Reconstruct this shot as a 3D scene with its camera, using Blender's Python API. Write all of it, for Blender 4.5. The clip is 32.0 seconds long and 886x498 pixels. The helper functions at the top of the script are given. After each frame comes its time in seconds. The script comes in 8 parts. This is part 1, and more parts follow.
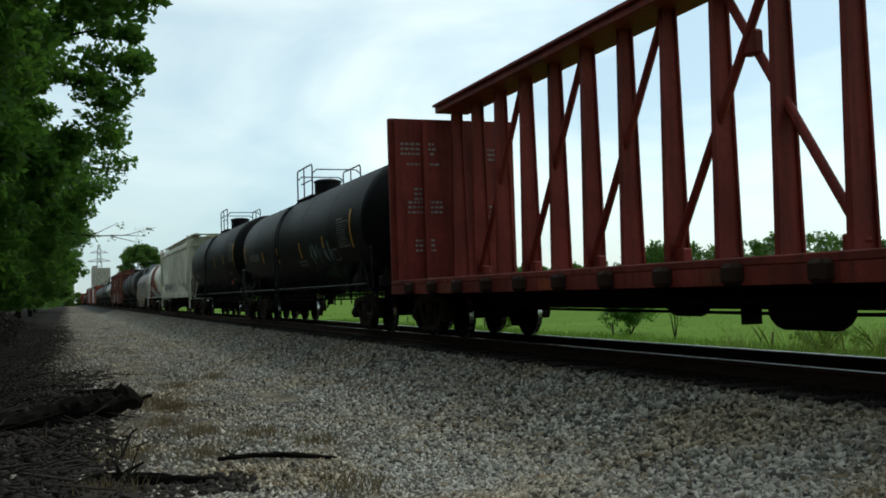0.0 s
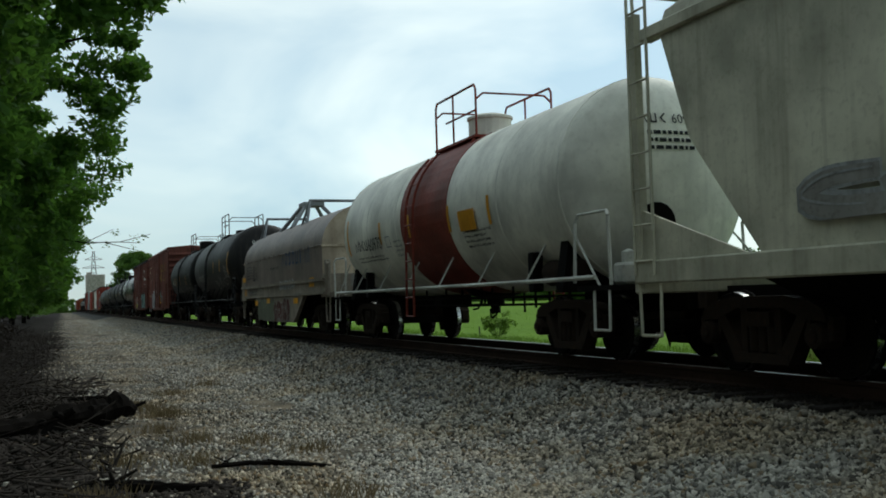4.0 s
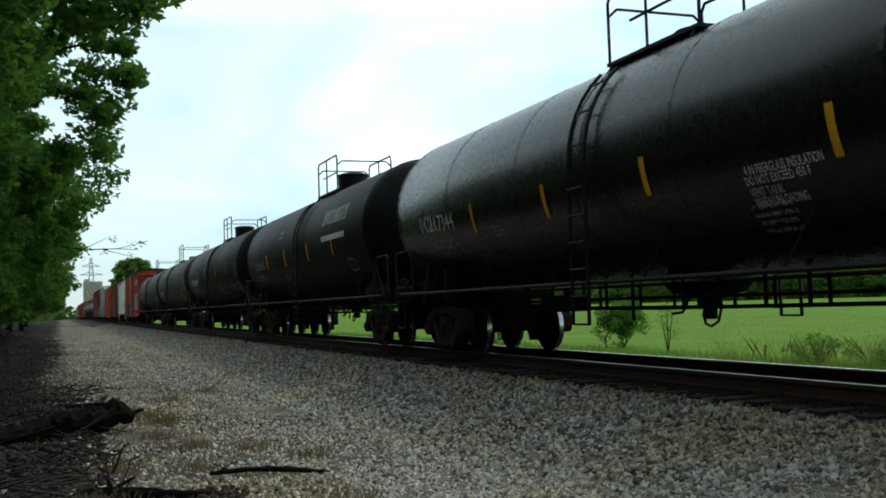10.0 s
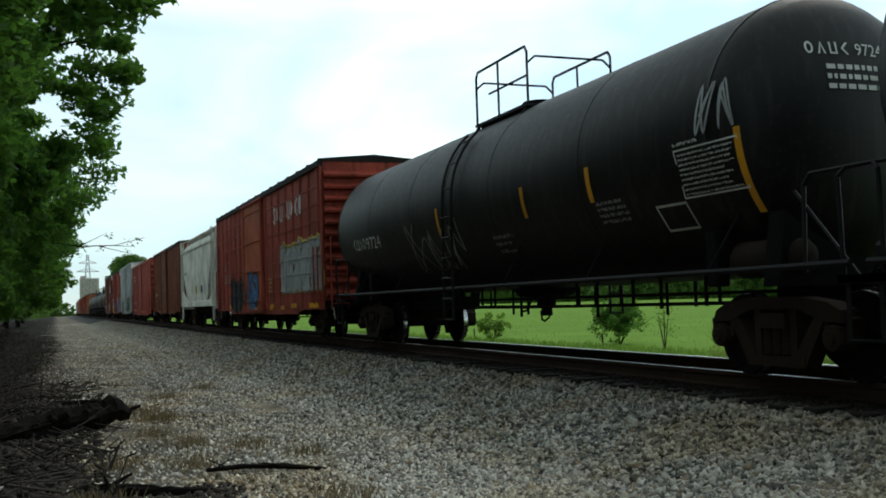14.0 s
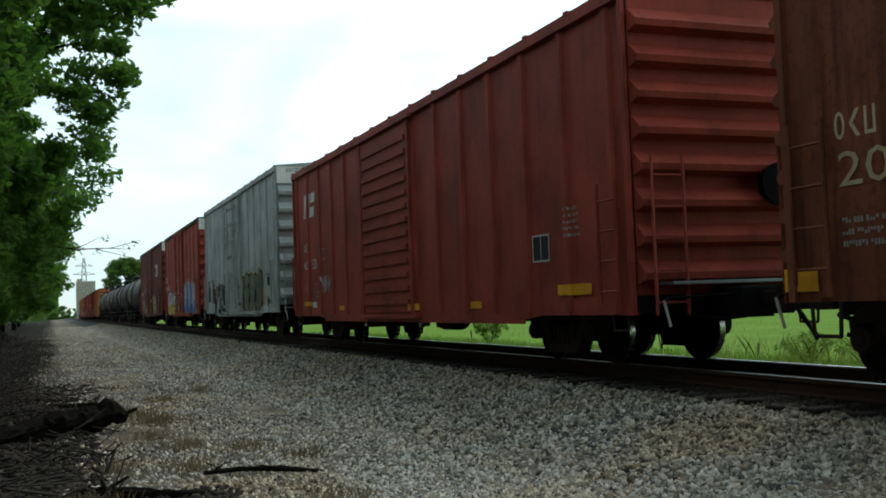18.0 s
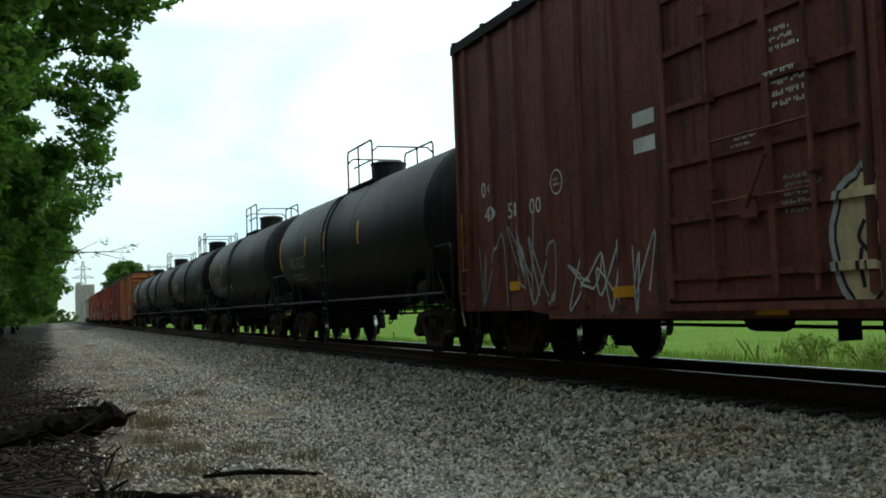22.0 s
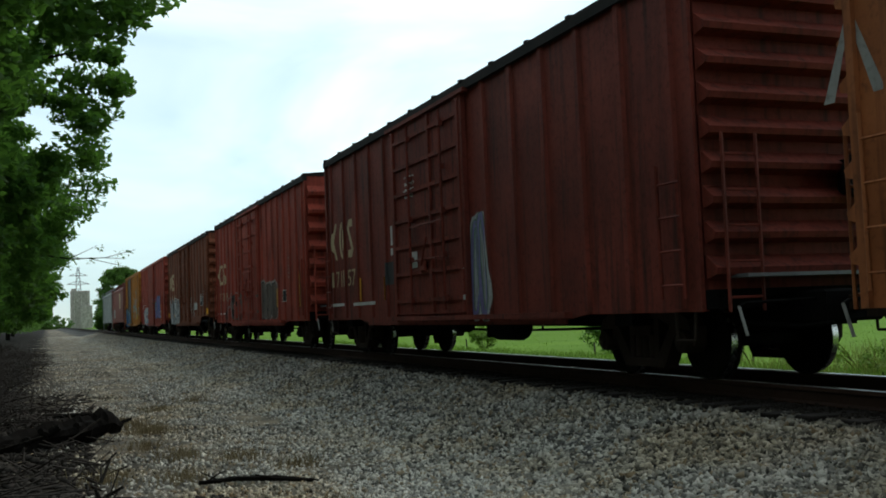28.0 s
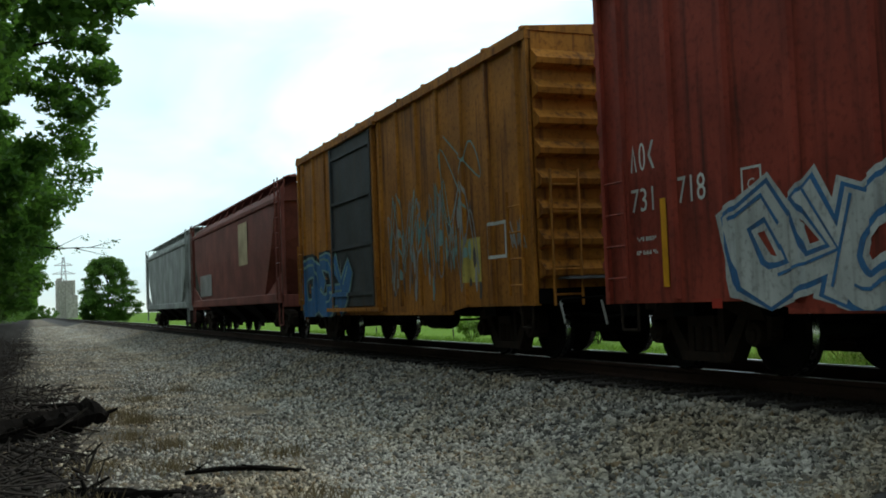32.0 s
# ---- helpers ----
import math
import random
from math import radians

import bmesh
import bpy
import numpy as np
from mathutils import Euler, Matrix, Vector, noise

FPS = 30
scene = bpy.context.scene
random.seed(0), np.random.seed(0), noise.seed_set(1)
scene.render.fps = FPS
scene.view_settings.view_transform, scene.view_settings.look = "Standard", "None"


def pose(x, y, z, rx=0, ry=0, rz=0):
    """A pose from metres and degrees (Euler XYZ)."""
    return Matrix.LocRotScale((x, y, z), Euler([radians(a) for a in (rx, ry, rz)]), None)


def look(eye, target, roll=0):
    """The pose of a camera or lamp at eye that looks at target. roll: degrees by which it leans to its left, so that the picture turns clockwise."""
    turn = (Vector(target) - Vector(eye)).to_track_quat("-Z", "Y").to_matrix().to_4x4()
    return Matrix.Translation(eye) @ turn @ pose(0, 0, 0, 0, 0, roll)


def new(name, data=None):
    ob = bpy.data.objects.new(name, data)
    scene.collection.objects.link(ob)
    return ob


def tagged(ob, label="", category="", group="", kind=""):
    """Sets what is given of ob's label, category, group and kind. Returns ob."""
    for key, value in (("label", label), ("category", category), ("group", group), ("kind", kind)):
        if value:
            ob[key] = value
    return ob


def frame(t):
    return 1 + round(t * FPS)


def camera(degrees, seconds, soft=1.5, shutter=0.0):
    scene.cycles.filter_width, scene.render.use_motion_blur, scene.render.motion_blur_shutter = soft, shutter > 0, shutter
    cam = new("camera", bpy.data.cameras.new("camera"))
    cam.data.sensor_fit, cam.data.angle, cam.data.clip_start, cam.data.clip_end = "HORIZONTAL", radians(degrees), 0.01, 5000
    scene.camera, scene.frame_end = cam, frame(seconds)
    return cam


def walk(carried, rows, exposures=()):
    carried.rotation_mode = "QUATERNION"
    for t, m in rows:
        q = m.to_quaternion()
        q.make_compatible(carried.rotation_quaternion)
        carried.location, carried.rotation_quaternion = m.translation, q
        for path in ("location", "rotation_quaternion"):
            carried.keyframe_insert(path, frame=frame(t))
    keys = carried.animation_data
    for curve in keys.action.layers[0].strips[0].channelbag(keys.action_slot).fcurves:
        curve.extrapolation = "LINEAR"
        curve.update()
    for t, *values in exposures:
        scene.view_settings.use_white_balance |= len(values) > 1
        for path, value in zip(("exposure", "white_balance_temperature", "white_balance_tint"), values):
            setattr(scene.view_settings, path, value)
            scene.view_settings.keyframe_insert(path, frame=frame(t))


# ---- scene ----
cam = camera(47.4, 32.0, soft=1.8)
EYE = (0.0, 0.0, 0.94)
# seconds, yaw, pitch, roll of the hand-held camera
walk(cam, [(t, pose(*EYE, 90 + p, r, y)) for t, y, p, r in [
(0, -20.42, 2.39, 1.81), (0.5, -20.41, 2.44, 1.89), (1, -20.52, 2.58, 1.72), (1.5, -20.35, 2.34, 1.6), (2, -20.46, 2.41, 1.41),
(2.5, -20.47, 2.55, 1.55), (4.5, -20.73, 2.88, 1.66), (5, -20.63, 2.93, 1.7), (5.5, -20.59, 2.89, 1.67), (6, -20.56, 2.85, 1.72),
(6.5, -20.61, 2.93, 1.7), (7, -20.76, 2.96, 1.8), (7.5, -20.76, 2.99, 1.78), (8, -20.73, 3.17, 1.78), (8.5, -20.73, 3.11, 1.78),
(9, -20.58, 3.31, 1.69), (9.5, -20.74, 3.2, 1.94), (10, -20.82, 3.12, 1.91), (10.5, -20.9, 3.27, 1.88), (11, -20.9, 3.28, 1.88),
(11.5, -20.93, 3.16, 1.95), (12, -20.93, 3.12, 1.86), (12.5, -21.0, 2.96, 1.87), (13, -20.96, 2.97, 1.93), (13.5, -21.01, 2.89, 1.98),
(14, -21.0, 2.95, 1.85), (14.5, -21.05, 3.01, 1.89), (15, -21.09, 3.1, 1.95), (15.5, -21.06, 3.16, 1.94), (17.5, -21.08, 3.03, 1.98),
(18, -21.18, 3.04, 2.05), (18.5, -21.07, 3.25, 2.12), (19, -20.99, 3.14, 2.14), (19.5, -21.01, 3.05, 2.09), (20, -20.98, 3.03, 2.21),
(20.5, -21.08, 2.99, 2.04), (21, -21.2, 3.04, 2.05), (21.5, -21.11, 3.2, 2.1), (22, -21.22, 3.21, 2.12), (22.5, -21.25, 3.1, 2.07),
(23, -21.15, 3.24, 2.29), (23.5, -21.1, 3.28, 2.29), (24, -21.16, 3.32, 2.3), (24.5, -21.33, 3.34, 2.22), (25, -21.31, 3.45, 2.2),
(25.5, -21.29, 3.44, 2.23), (26, -21.25, 3.49, 2.25), (26.5, -21.28, 3.33, 2.34), (28.5, -21.49, 3.55, 2.21), (29, -21.41, 3.23, 2.33),
(29.5, -21.73, 2.79, 2.35), (30, -22.01, 2.67, 2.3), (30.5, -22.02, 2.87, 2.28), (31, -22.21, 2.67, 2.29), (31.5, -22.34, 2.95, 2.22),
(32, -22.2, 2.93, 2.18)]], [(0, -0.3), (1, -0.3), (2, -0.18), (3.5, -0.3), (5, -0.45), (6, -0.5), (7, -0.28), (8, -0.02), (10, 0.0), (11, -0.1), (12, -0.05),
(14, 0.03), (15.5, 0.03), (17.5, 0.14), (19, 0.18), (21, 0.15), (22, 0.13), (23, -0.08), (24, -0.24), (25, -0.3), (26, -0.36), (27.5, -0.15), (28.5, 0.05), (30, 0.14), (32, 0.1)])

# ---- sky and light: bright overcast, the sun veiled ahead of the camera ----
SUN_AZ, SUN_EL = 55.0, 48.0
world = bpy.data.worlds.new("overcast_sky")
scene.world = world
world.use_nodes = True
wn, wl = world.node_tree.nodes, world.node_tree.links
wn.clear()
w_sky = wn.new("ShaderNodeTexSky")
w_sky.sky_type, w_sky.sun_disc = "NISHITA", False
w_sky.sun_elevation, w_sky.sun_rotation = radians(SUN_EL), radians(SUN_AZ)
w_sky.air_density, w_sky.dust_density, w_sky.ozone_density = 1.0, 1.2, 2.0
w_hs = wn.new("ShaderNodeHueSaturation")
w_hs.inputs["Saturation"].default_value = 0.5
wl.new(w_sky.outputs[0], w_hs.inputs["Color"])
w_no = wn.new("ShaderNodeTexNoise")
w_no.inputs["Scale"].default_value, w_no.inputs["Detail"].default_value = 2.2, 5.0
w_no.inputs["Distortion"].default_value = 0.8
w_tc, w_mp = wn.new("ShaderNodeTexCoord"), wn.new("ShaderNodeMapping")
w_mp.inputs["Scale"].default_value = (1.0, 1.0, 2.6)
wl.new(w_tc.outputs["Generated"], w_mp.inputs["Vector"])
wl.new(w_mp.outputs[0], w_no.inputs["Vector"])
w_ra = wn.new("ShaderNodeValToRGB")
w_ra.color_ramp.elements[0].position, w_ra.color_ramp.elements[0].color = 0.36, (0.74, 0.95, 1.05, 1)
w_ra.color_ramp.elements[1].position, w_ra.color_ramp.elements[1].color = 0.6, (1.22, 1.33, 1.28, 1)
wl.new(w_no.outputs["Fac"], w_ra.inputs["Fac"])
w_mx = wn.new("ShaderNodeMix")
w_mx.data_type, w_mx.blend_type = "RGBA", "MULTIPLY"
w_mx.inputs["Factor"].default_value = 1.0
w_even = wn.new("ShaderNodeMix")  # cloud cover evens the sky out
w_even.data_type = "RGBA"
w_even.inputs["Factor"].default_value = 0.45
wl.new(w_hs.outputs[0], w_even.inputs[6])
w_even.inputs[7].default_value = (6.2, 6.6, 6.35, 1)
wl.new(w_even.outputs[2], w_mx.inputs[6])
wl.new(w_ra.outputs[0], w_mx.inputs[7])
w_bg = wn.new("ShaderNodeBackground")
w_bg.inputs["Strength"].default_value = 0.15
wl.new(w_mx.outputs[2], w_bg.inputs["Color"])
w_out = wn.new("ShaderNodeOutputWorld")
wl.new(w_bg.outputs[0], w_out.inputs["Surface"])

sun = new("sun", bpy.data.lights.new("sun", "SUN"))
sun.data.energy, sun.data.angle, sun.data.color = 0.8, radians(25), (1.0, 0.94, 0.84)
sun.matrix_world = look((0, 0, 40), (-40 * math.sin(radians(SUN_AZ)) / math.tan(radians(SUN_EL)), -40 * math.cos(radians(SUN_AZ)) / math.tan(radians(SUN_EL)), 0))

# ---- materials ----
def shader(name):
    m = bpy.data.materials.new(name)
    m.use_nodes = True
    nt = m.node_tree
    return m, nt.nodes, nt.links, nt.nodes["Principled BSDF"]


def mixed(nodes, links, fac, a, b, blend="MIX"):
    n = nodes.new("ShaderNodeMix")
    n.data_type, n.blend_type = "RGBA", blend
    for socket, value in ((0, fac), (6, a), (7, b)):
        if hasattr(value, "links"):
            links.new(value, n.inputs[socket])
        else:
            n.inputs[socket].default_value = value if socket == 0 else (*value, 1)
    return n.outputs[2]


def ramp(nodes, links, fac, p0, p1, c0=(0, 0, 0), c1=(1, 1, 1)):
    n = nodes.new("ShaderNodeValToRGB")
    e = n.color_ramp.elements
    e[0].position, e[0].color, e[1].position, e[1].color = p0, (*c0, 1), p1, (*c1, 1)
    links.new(fac, n.inputs["Fac"])
    return n.outputs[0]


def grain(nodes, links, vector, scale, detail=4.0, stretch=(1, 1, 1), rough=0.55):
    mp = nodes.new("ShaderNodeMapping")
    mp.inputs["Scale"].default_value = stretch
    links.new(vector, mp.inputs["Vector"])
    n = nodes.new("ShaderNodeTexNoise")
    n.inputs["Scale"].default_value, n.inputs["Detail"].default_value = scale, detail
    n.inputs["Roughness"].default_value = rough
    links.new(mp.outputs[0], n.inputs["Vector"])
    return n.outputs["Fac"]


def coords(nodes, links, shift=True):
    tc = nodes.new("ShaderNodeTexCoord")
    if not shift:
        return tc.outputs["Object"]
    oi = nodes.new("ShaderNodeObjectInfo")
    vm = nodes.new("ShaderNodeVectorMath")
    vm.operation = "MULTIPLY_ADD"
    cb = nodes.new("ShaderNodeCombineXYZ")
    for k in range(3):
        links.new(oi.outputs["Random"], cb.inputs[k])
    links.new(cb.outputs[0], vm.inputs[0])
    vm.inputs[1].default_value = (37, 53, 11)
    links.new(tc.outputs["Object"], vm.inputs[2])
    return vm.outputs[0]


def bumped(nodes, links, bsdf, height, strength, distance):
    b = nodes.new("ShaderNodeBump")
    b.inputs["Strength"].default_value, b.inputs["Distance"].default_value = strength, distance
    links.new(height, b.inputs["Height"])
    links.new(b.outputs[0], bsdf.inputs["Normal"])


def paint(name, base, dirt=(0.03, 0.022, 0.017), rough=0.6, amount=0.5, streak=0.5, metal=0.0, bump=0.25, gloss=0.16):
    """Weathered paint: patches of fading, vertical streaks of grime and rust, fine relief."""
    m, n, l, b = shader(name)
    v = coords(n, l)
    big = grain(n, l, v, 0.9, 5)
    fine = grain(n, l, v, 14, 5)
    run = grain(n, l, v, 4.5, 5, (1.6, 1.6, 0.1))
    c = mixed(n, l, ramp(n, l, big, 0.32, 0.68), tuple(0.62 * k for k in base), tuple(min(1, 1.18 * k) for k in base))
    f1 = n.new("ShaderNodeMath")
    f1.operation = "MULTIPLY"
    f1.inputs[1].default_value = streak
    l.new(ramp(n, l, run, 0.5, 0.72), f1.inputs[0])
    c = mixed(n, l, f1.outputs[0], c, dirt)
    f2 = n.new("ShaderNodeMath")
    f2.operation = "MULTIPLY"
    f2.inputs[1].default_value = amount
    l.new(ramp(n, l, fine, 0.52, 0.75), f2.inputs[0])
    c = mixed(n, l, f2.outputs[0], c, dirt)
    l.new(c, b.inputs["Base Color"])
    r = n.new("ShaderNodeMapRange")
    r.inputs["To Min"].default_value, r.inputs["To Max"].default_value = max(0.05, rough - 0.12), min(1, rough + 0.15)
    l.new(fine, r.inputs["Value"])
    l.new(r.outputs[0], b.inputs["Roughness"])
    b.inputs["Metallic"].default_value = metal
    b.inputs["Specular IOR Level"].default_value = 0.5 if metal else gloss
    bumped(n, l, b, fine, bump, 0.01)
    return m


def sheet_metal(name, base, rough=0.5, metal=0.0):
    return paint(name, base, rough=rough, metal=metal, amount=0.35, streak=0.15)


M = {}
M["black_tank"] = paint("black_tank_paint", (0.0019, 0.0019, 0.002), (0.012, 0.0108, 0.0096), 0.5, 0.4, 0.6, bump=0.08, gloss=0.12)
M["grey_tank"] = paint("faded_black_tank_paint", (0.0064, 0.006, 0.0056), (0.03, 0.025, 0.021), 0.5, 0.5, 0.75, bump=0.05, gloss=0.2)
M["glossy_tank"] = paint("glossy_black_tank_paint", (0.0024, 0.0024, 0.0024), (0.01, 0.009, 0.008), 0.26, 0.3, 0.35, bump=0.006, gloss=0.4)
M["white_tank"] = paint("white_tank_paint", (0.8, 0.79, 0.7), (0.3, 0.27, 0.22), 0.45, 0.2, 0.2, bump=0.06)
M["red_band"] = paint("red_band_paint", (0.22, 0.04, 0.026), (0.08, 0.03, 0.02), 0.5, 0.3, 0.3, bump=0.08)
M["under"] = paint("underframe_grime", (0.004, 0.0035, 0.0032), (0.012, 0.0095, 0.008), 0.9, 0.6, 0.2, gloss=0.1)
M["truck"] = paint("truck_casting", (0.025, 0.0175, 0.013), (0.045, 0.025, 0.015), 0.9, 0.6, 0.2, gloss=0.12)
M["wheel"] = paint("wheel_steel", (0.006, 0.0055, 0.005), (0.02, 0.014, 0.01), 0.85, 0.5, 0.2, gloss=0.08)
M["tread"] = sheet_metal("polished_tread", (0.62, 0.62, 0.62), 0.25, 1.0)
M["white_iron"] = sheet_metal("white_handrail_paint", (0.6, 0.6, 0.55), 0.5)
M["black_iron"] = sheet_metal("black_handrail_paint", (0.008, 0.008, 0.0085), 0.6)
M["oxide"] = paint("oxide_red_paint", (0.285, 0.048, 0.029), (0.035, 0.014, 0.01), 0.62, 0.45, 0.75)
M["dark_oxide"] = paint("grimy_oxide_red_paint", (0.175, 0.034, 0.022), (0.026, 0.012, 0.009), 0.64, 0.5, 0.8)
M["bright_oxide"] = paint("bright_oxide_red_paint", (0.29, 0.048, 0.03), (0.06, 0.022, 0.016), 0.6, 0.25, 0.35)
M["brown"] = paint("brown_boxcar_paint", (0.15, 0.05, 0.037), (0.026, 0.013, 0.01), 0.66, 0.5, 0.8)
M["rust_brown"] = paint("rusty_brown_paint", (0.17, 0.051, 0.024), (0.035, 0.015, 0.009), 0.7, 0.55, 0.8)
M["orange"] = paint("rusted_orange_paint", (0.325, 0.1063, 0.0375), (0.06, 0.024, 0.013), 0.66, 0.45, 0.75)
M["yellow_car"] = paint("weathered_yellow_paint", (0.4, 0.155, 0.022), (0.07, 0.022, 0.009), 0.66, 0.65, 1.0)
M["grey_car"] = paint("grey_boxcar_paint", (0.33, 0.36, 0.342), (0.09, 0.085, 0.075), 0.6, 0.25, 0.18)
M["beige"] = paint("beige_hopper_paint", (0.56, 0.54, 0.42), (0.2, 0.17, 0.12), 0.6, 0.3, 0.4)
M["pale_grey"] = paint("pale_grey_hopper_paint", (0.64, 0.63, 0.55), (0.25, 0.23, 0.2), 0.6, 0.25, 0.35)
M["dull_grey"] = paint("dull_grey_hopper_paint", (0.3, 0.32, 0.3), (0.12, 0.1, 0.09), 0.65, 0.35, 0.6)
M["hopper_red"] = paint("faded_red_hopper_paint", (0.2, 0.062, 0.048), (0.06, 0.028, 0.02), 0.62, 0.35, 0.5)
M["coil_grey"] = paint("galvanised_hood", (0.165, 0.122, 0.1), (0.07, 0.045, 0.034), 0.5, 0.4, 0.5, 0.15)
M["coil_tan"] = paint("tan_hood_end", (0.5, 0.41, 0.31), (0.17, 0.12, 0.08), 0.55, 0.35, 0.4)
M["coil_body"] = paint("coil_car_body_paint", (0.27, 0.235, 0.19), (0.1, 0.058, 0.036), 0.6, 0.5, 0.6)
M["beam_red"] = paint("centerbeam_red_paint", (0.21, 0.037, 0.027), (0.045, 0.018, 0.013), 0.62, 0.45, 0.6)
M["black_roof"] = paint("grimy_black_roof", (0.018, 0.016, 0.015), (0.03, 0.02, 0.014), 0.8, 0.5, 0.3)
M["dark_door"] = paint("dark_door_paint", (0.05, 0.055, 0.058), (0.08, 0.05, 0.03), 0.6, 0.4, 0.5)
M["orange_door"] = paint("orange_red_door_paint", (0.36, 0.075, 0.027), (0.06, 0.024, 0.015), 0.62, 0.3, 0.45)
M["stripe"] = paint("yellow_orange_reflector", (0.72, 0.33, 0.02), (0.3, 0.13, 0.03), 0.4, 0.2, 0.2)
M["yellow_paint"] = paint("yellow_lettering", (0.6, 0.42, 0.06), (0.3, 0.2, 0.05), 0.6, 0.3, 0.2)
M["faded_yellow"] = paint("faded_yellow_lettering", (0.25, 0.155, 0.035), (0.09, 0.045, 0.024), 0.65, 0.5, 0.5)
M["white_paint"] = paint("white_lettering", (0.62, 0.62, 0.58), (0.3, 0.26, 0.22), 0.6, 0.35, 0.2)
M["dim_white"] = paint("worn_white_lettering", (0.3, 0.29, 0.27), (0.1, 0.08, 0.07), 0.65, 0.5, 0.3)
M["cream_paint"] = paint("cream_lettering", (0.5, 0.4, 0.24), (0.2, 0.12, 0.07), 0.65, 0.35, 0.3)
M["panel_white"] = paint("white_panel_paint", (0.68, 0.68, 0.62), (0.35, 0.32, 0.27), 0.6, 0.15, 0.15)
M["spray_black"] = paint("black_spray_paint", (0.02, 0.022, 0.024), (0.05, 0.045, 0.04), 0.6, 0.2, 0.1)
M["spray_white"] = paint("pale_spray_paint", (0.5, 0.52, 0.5), (0.07, 0.05, 0.042), 0.65, 0.5, 0.45)
M["spray_silver"] = paint("silver_spray_paint", (0.33, 0.34, 0.34), (0.07, 0.05, 0.042), 0.65, 0.5, 0.45)
M["spray_yellow"] = paint("yellow_spray_paint", (0.55, 0.43, 0.1), (0.07, 0.05, 0.042), 0.65, 0.5, 0.45)
M["spray_blue"] = paint("blue_spray_paint", (0.05, 0.16, 0.34), (0.07, 0.05, 0.042), 0.65, 0.5, 0.45)
M["faded_blue"] = paint("faded_blue_lettering", (0.045, 0.085, 0.16), (0.06, 0.05, 0.05), 0.6, 0.4, 0.3)
M["spray_smoke"] = paint("smoke_grey_spray_paint", (0.12, 0.1, 0.085), (0.06, 0.03, 0.02), 0.65, 0.5, 0.4)
M["spray_teal"] = paint("pale_teal_spray_paint", (0.2, 0.33, 0.31), (0.07, 0.05, 0.042), 0.65, 0.5, 0.45)
M["spray_violet"] = paint("violet_spray_paint", (0.2, 0.18, 0.36), (0.07, 0.05, 0.042), 0.65, 0.5, 0.45)
M["spray_green"] = paint("green_spray_paint", (0.14, 0.24, 0.14), (0.07, 0.05, 0.042), 0.65, 0.5, 0.45)
M["spray_pink"] = paint("pink_spray_paint", (0.42, 0.22, 0.18), (0.07, 0.05, 0.042), 0.65, 0.5, 0.45)
M["spray_red"] = paint("dark_red_spray_paint", (0.085, 0.018, 0.014), (0.05, 0.022, 0.018), 0.65, 0.5, 0.45)
M["spray_olive"] = paint("olive_spray_paint", (0.13, 0.15, 0.1), (0.07, 0.06, 0.05), 0.6, 0.4, 0.3)
M["placard"] = paint("red_placard", (0.5, 0.05, 0.03), (0.2, 0.05, 0.03), 0.5, 0.1, 0.1)
M["rail_top"] = sheet_metal("polished_rail_head", (0.48, 0.47, 0.45), 0.34, 1.0)
M["rail_side"] = paint("rusty_rail_web", (0.035, 0.018, 0.012), (0.016, 0.009, 0.006), 0.85, 0.5, 0.2)
M["tie"] = paint("creosoted_tie", (0.014, 0.0105, 0.0085), (0.008, 0.006, 0.005), 0.9, 0.5, 0.3)
M["concrete"] = paint("pale_concrete", (0.4, 0.365, 0.32), (0.28, 0.25, 0.21), 0.85, 0.25, 0.3)
M["bark"] = paint("dark_bark", (0.011, 0.009, 0.0075), (0.015, 0.012, 0.01), 0.95, 0.6, 0.3, bump=0.8, gloss=0.05)
M["dead_wood"] = paint("dead_branches", (0.062, 0.052, 0.045), (0.026, 0.021, 0.018), 0.95, 0.5, 0.3, bump=0.6, gloss=0.05)
M["post"] = paint("weathered_post", (0.06, 0.05, 0.042), (0.03, 0.024, 0.02), 0.9, 0.4, 0.3)
M["worn_iron"] = sheet_metal("worn_pale_iron", (0.3, 0.29, 0.27), 0.5)
M["galv"] = sheet_metal("galvanised_lattice", (0.2, 0.21, 0.22), 0.5, 0.5)


def foliage(name, dark, light, scale=1.5, through_light=(0.14, 0.28, 0.025), glow=0.42):
    m, n, l, b = shader(name)
    v = coords(n, l, False)
    ge = n.new("ShaderNodeNewGeometry")
    c = mixed(n, l, ramp(n, l, grain(n, l, v, scale, 3), 0.35, 0.65), dark, light)
    rr = n.new("ShaderNodeMath")
    rr.operation = "MULTIPLY"
    rr.inputs[1].default_value = 0.6
    l.new(ge.outputs["Random Per Island"], rr.inputs[0])
    c = mixed(n, l, rr.outputs[0], c, tuple(1.3 * k for k in light))
    b.inputs["Specular IOR Level"].default_value = 0.2
    l.new(c, b.inputs["Base Color"])
    b.inputs["Roughness"].default_value = 0.6
    tr = n.new("ShaderNodeBsdfTranslucent")
    l.new(mixed(n, l, 0.6, c, through_light), tr.inputs["Color"])
    ms = n.new("ShaderNodeMixShader")
    ms.inputs[0].default_value = glow
    l.new(b.outputs[0], ms.inputs[1])
    l.new(tr.outputs[0], ms.inputs[2])
    l.new(ms.outputs[0], n["Material Output"].inputs["Surface"])
    return m


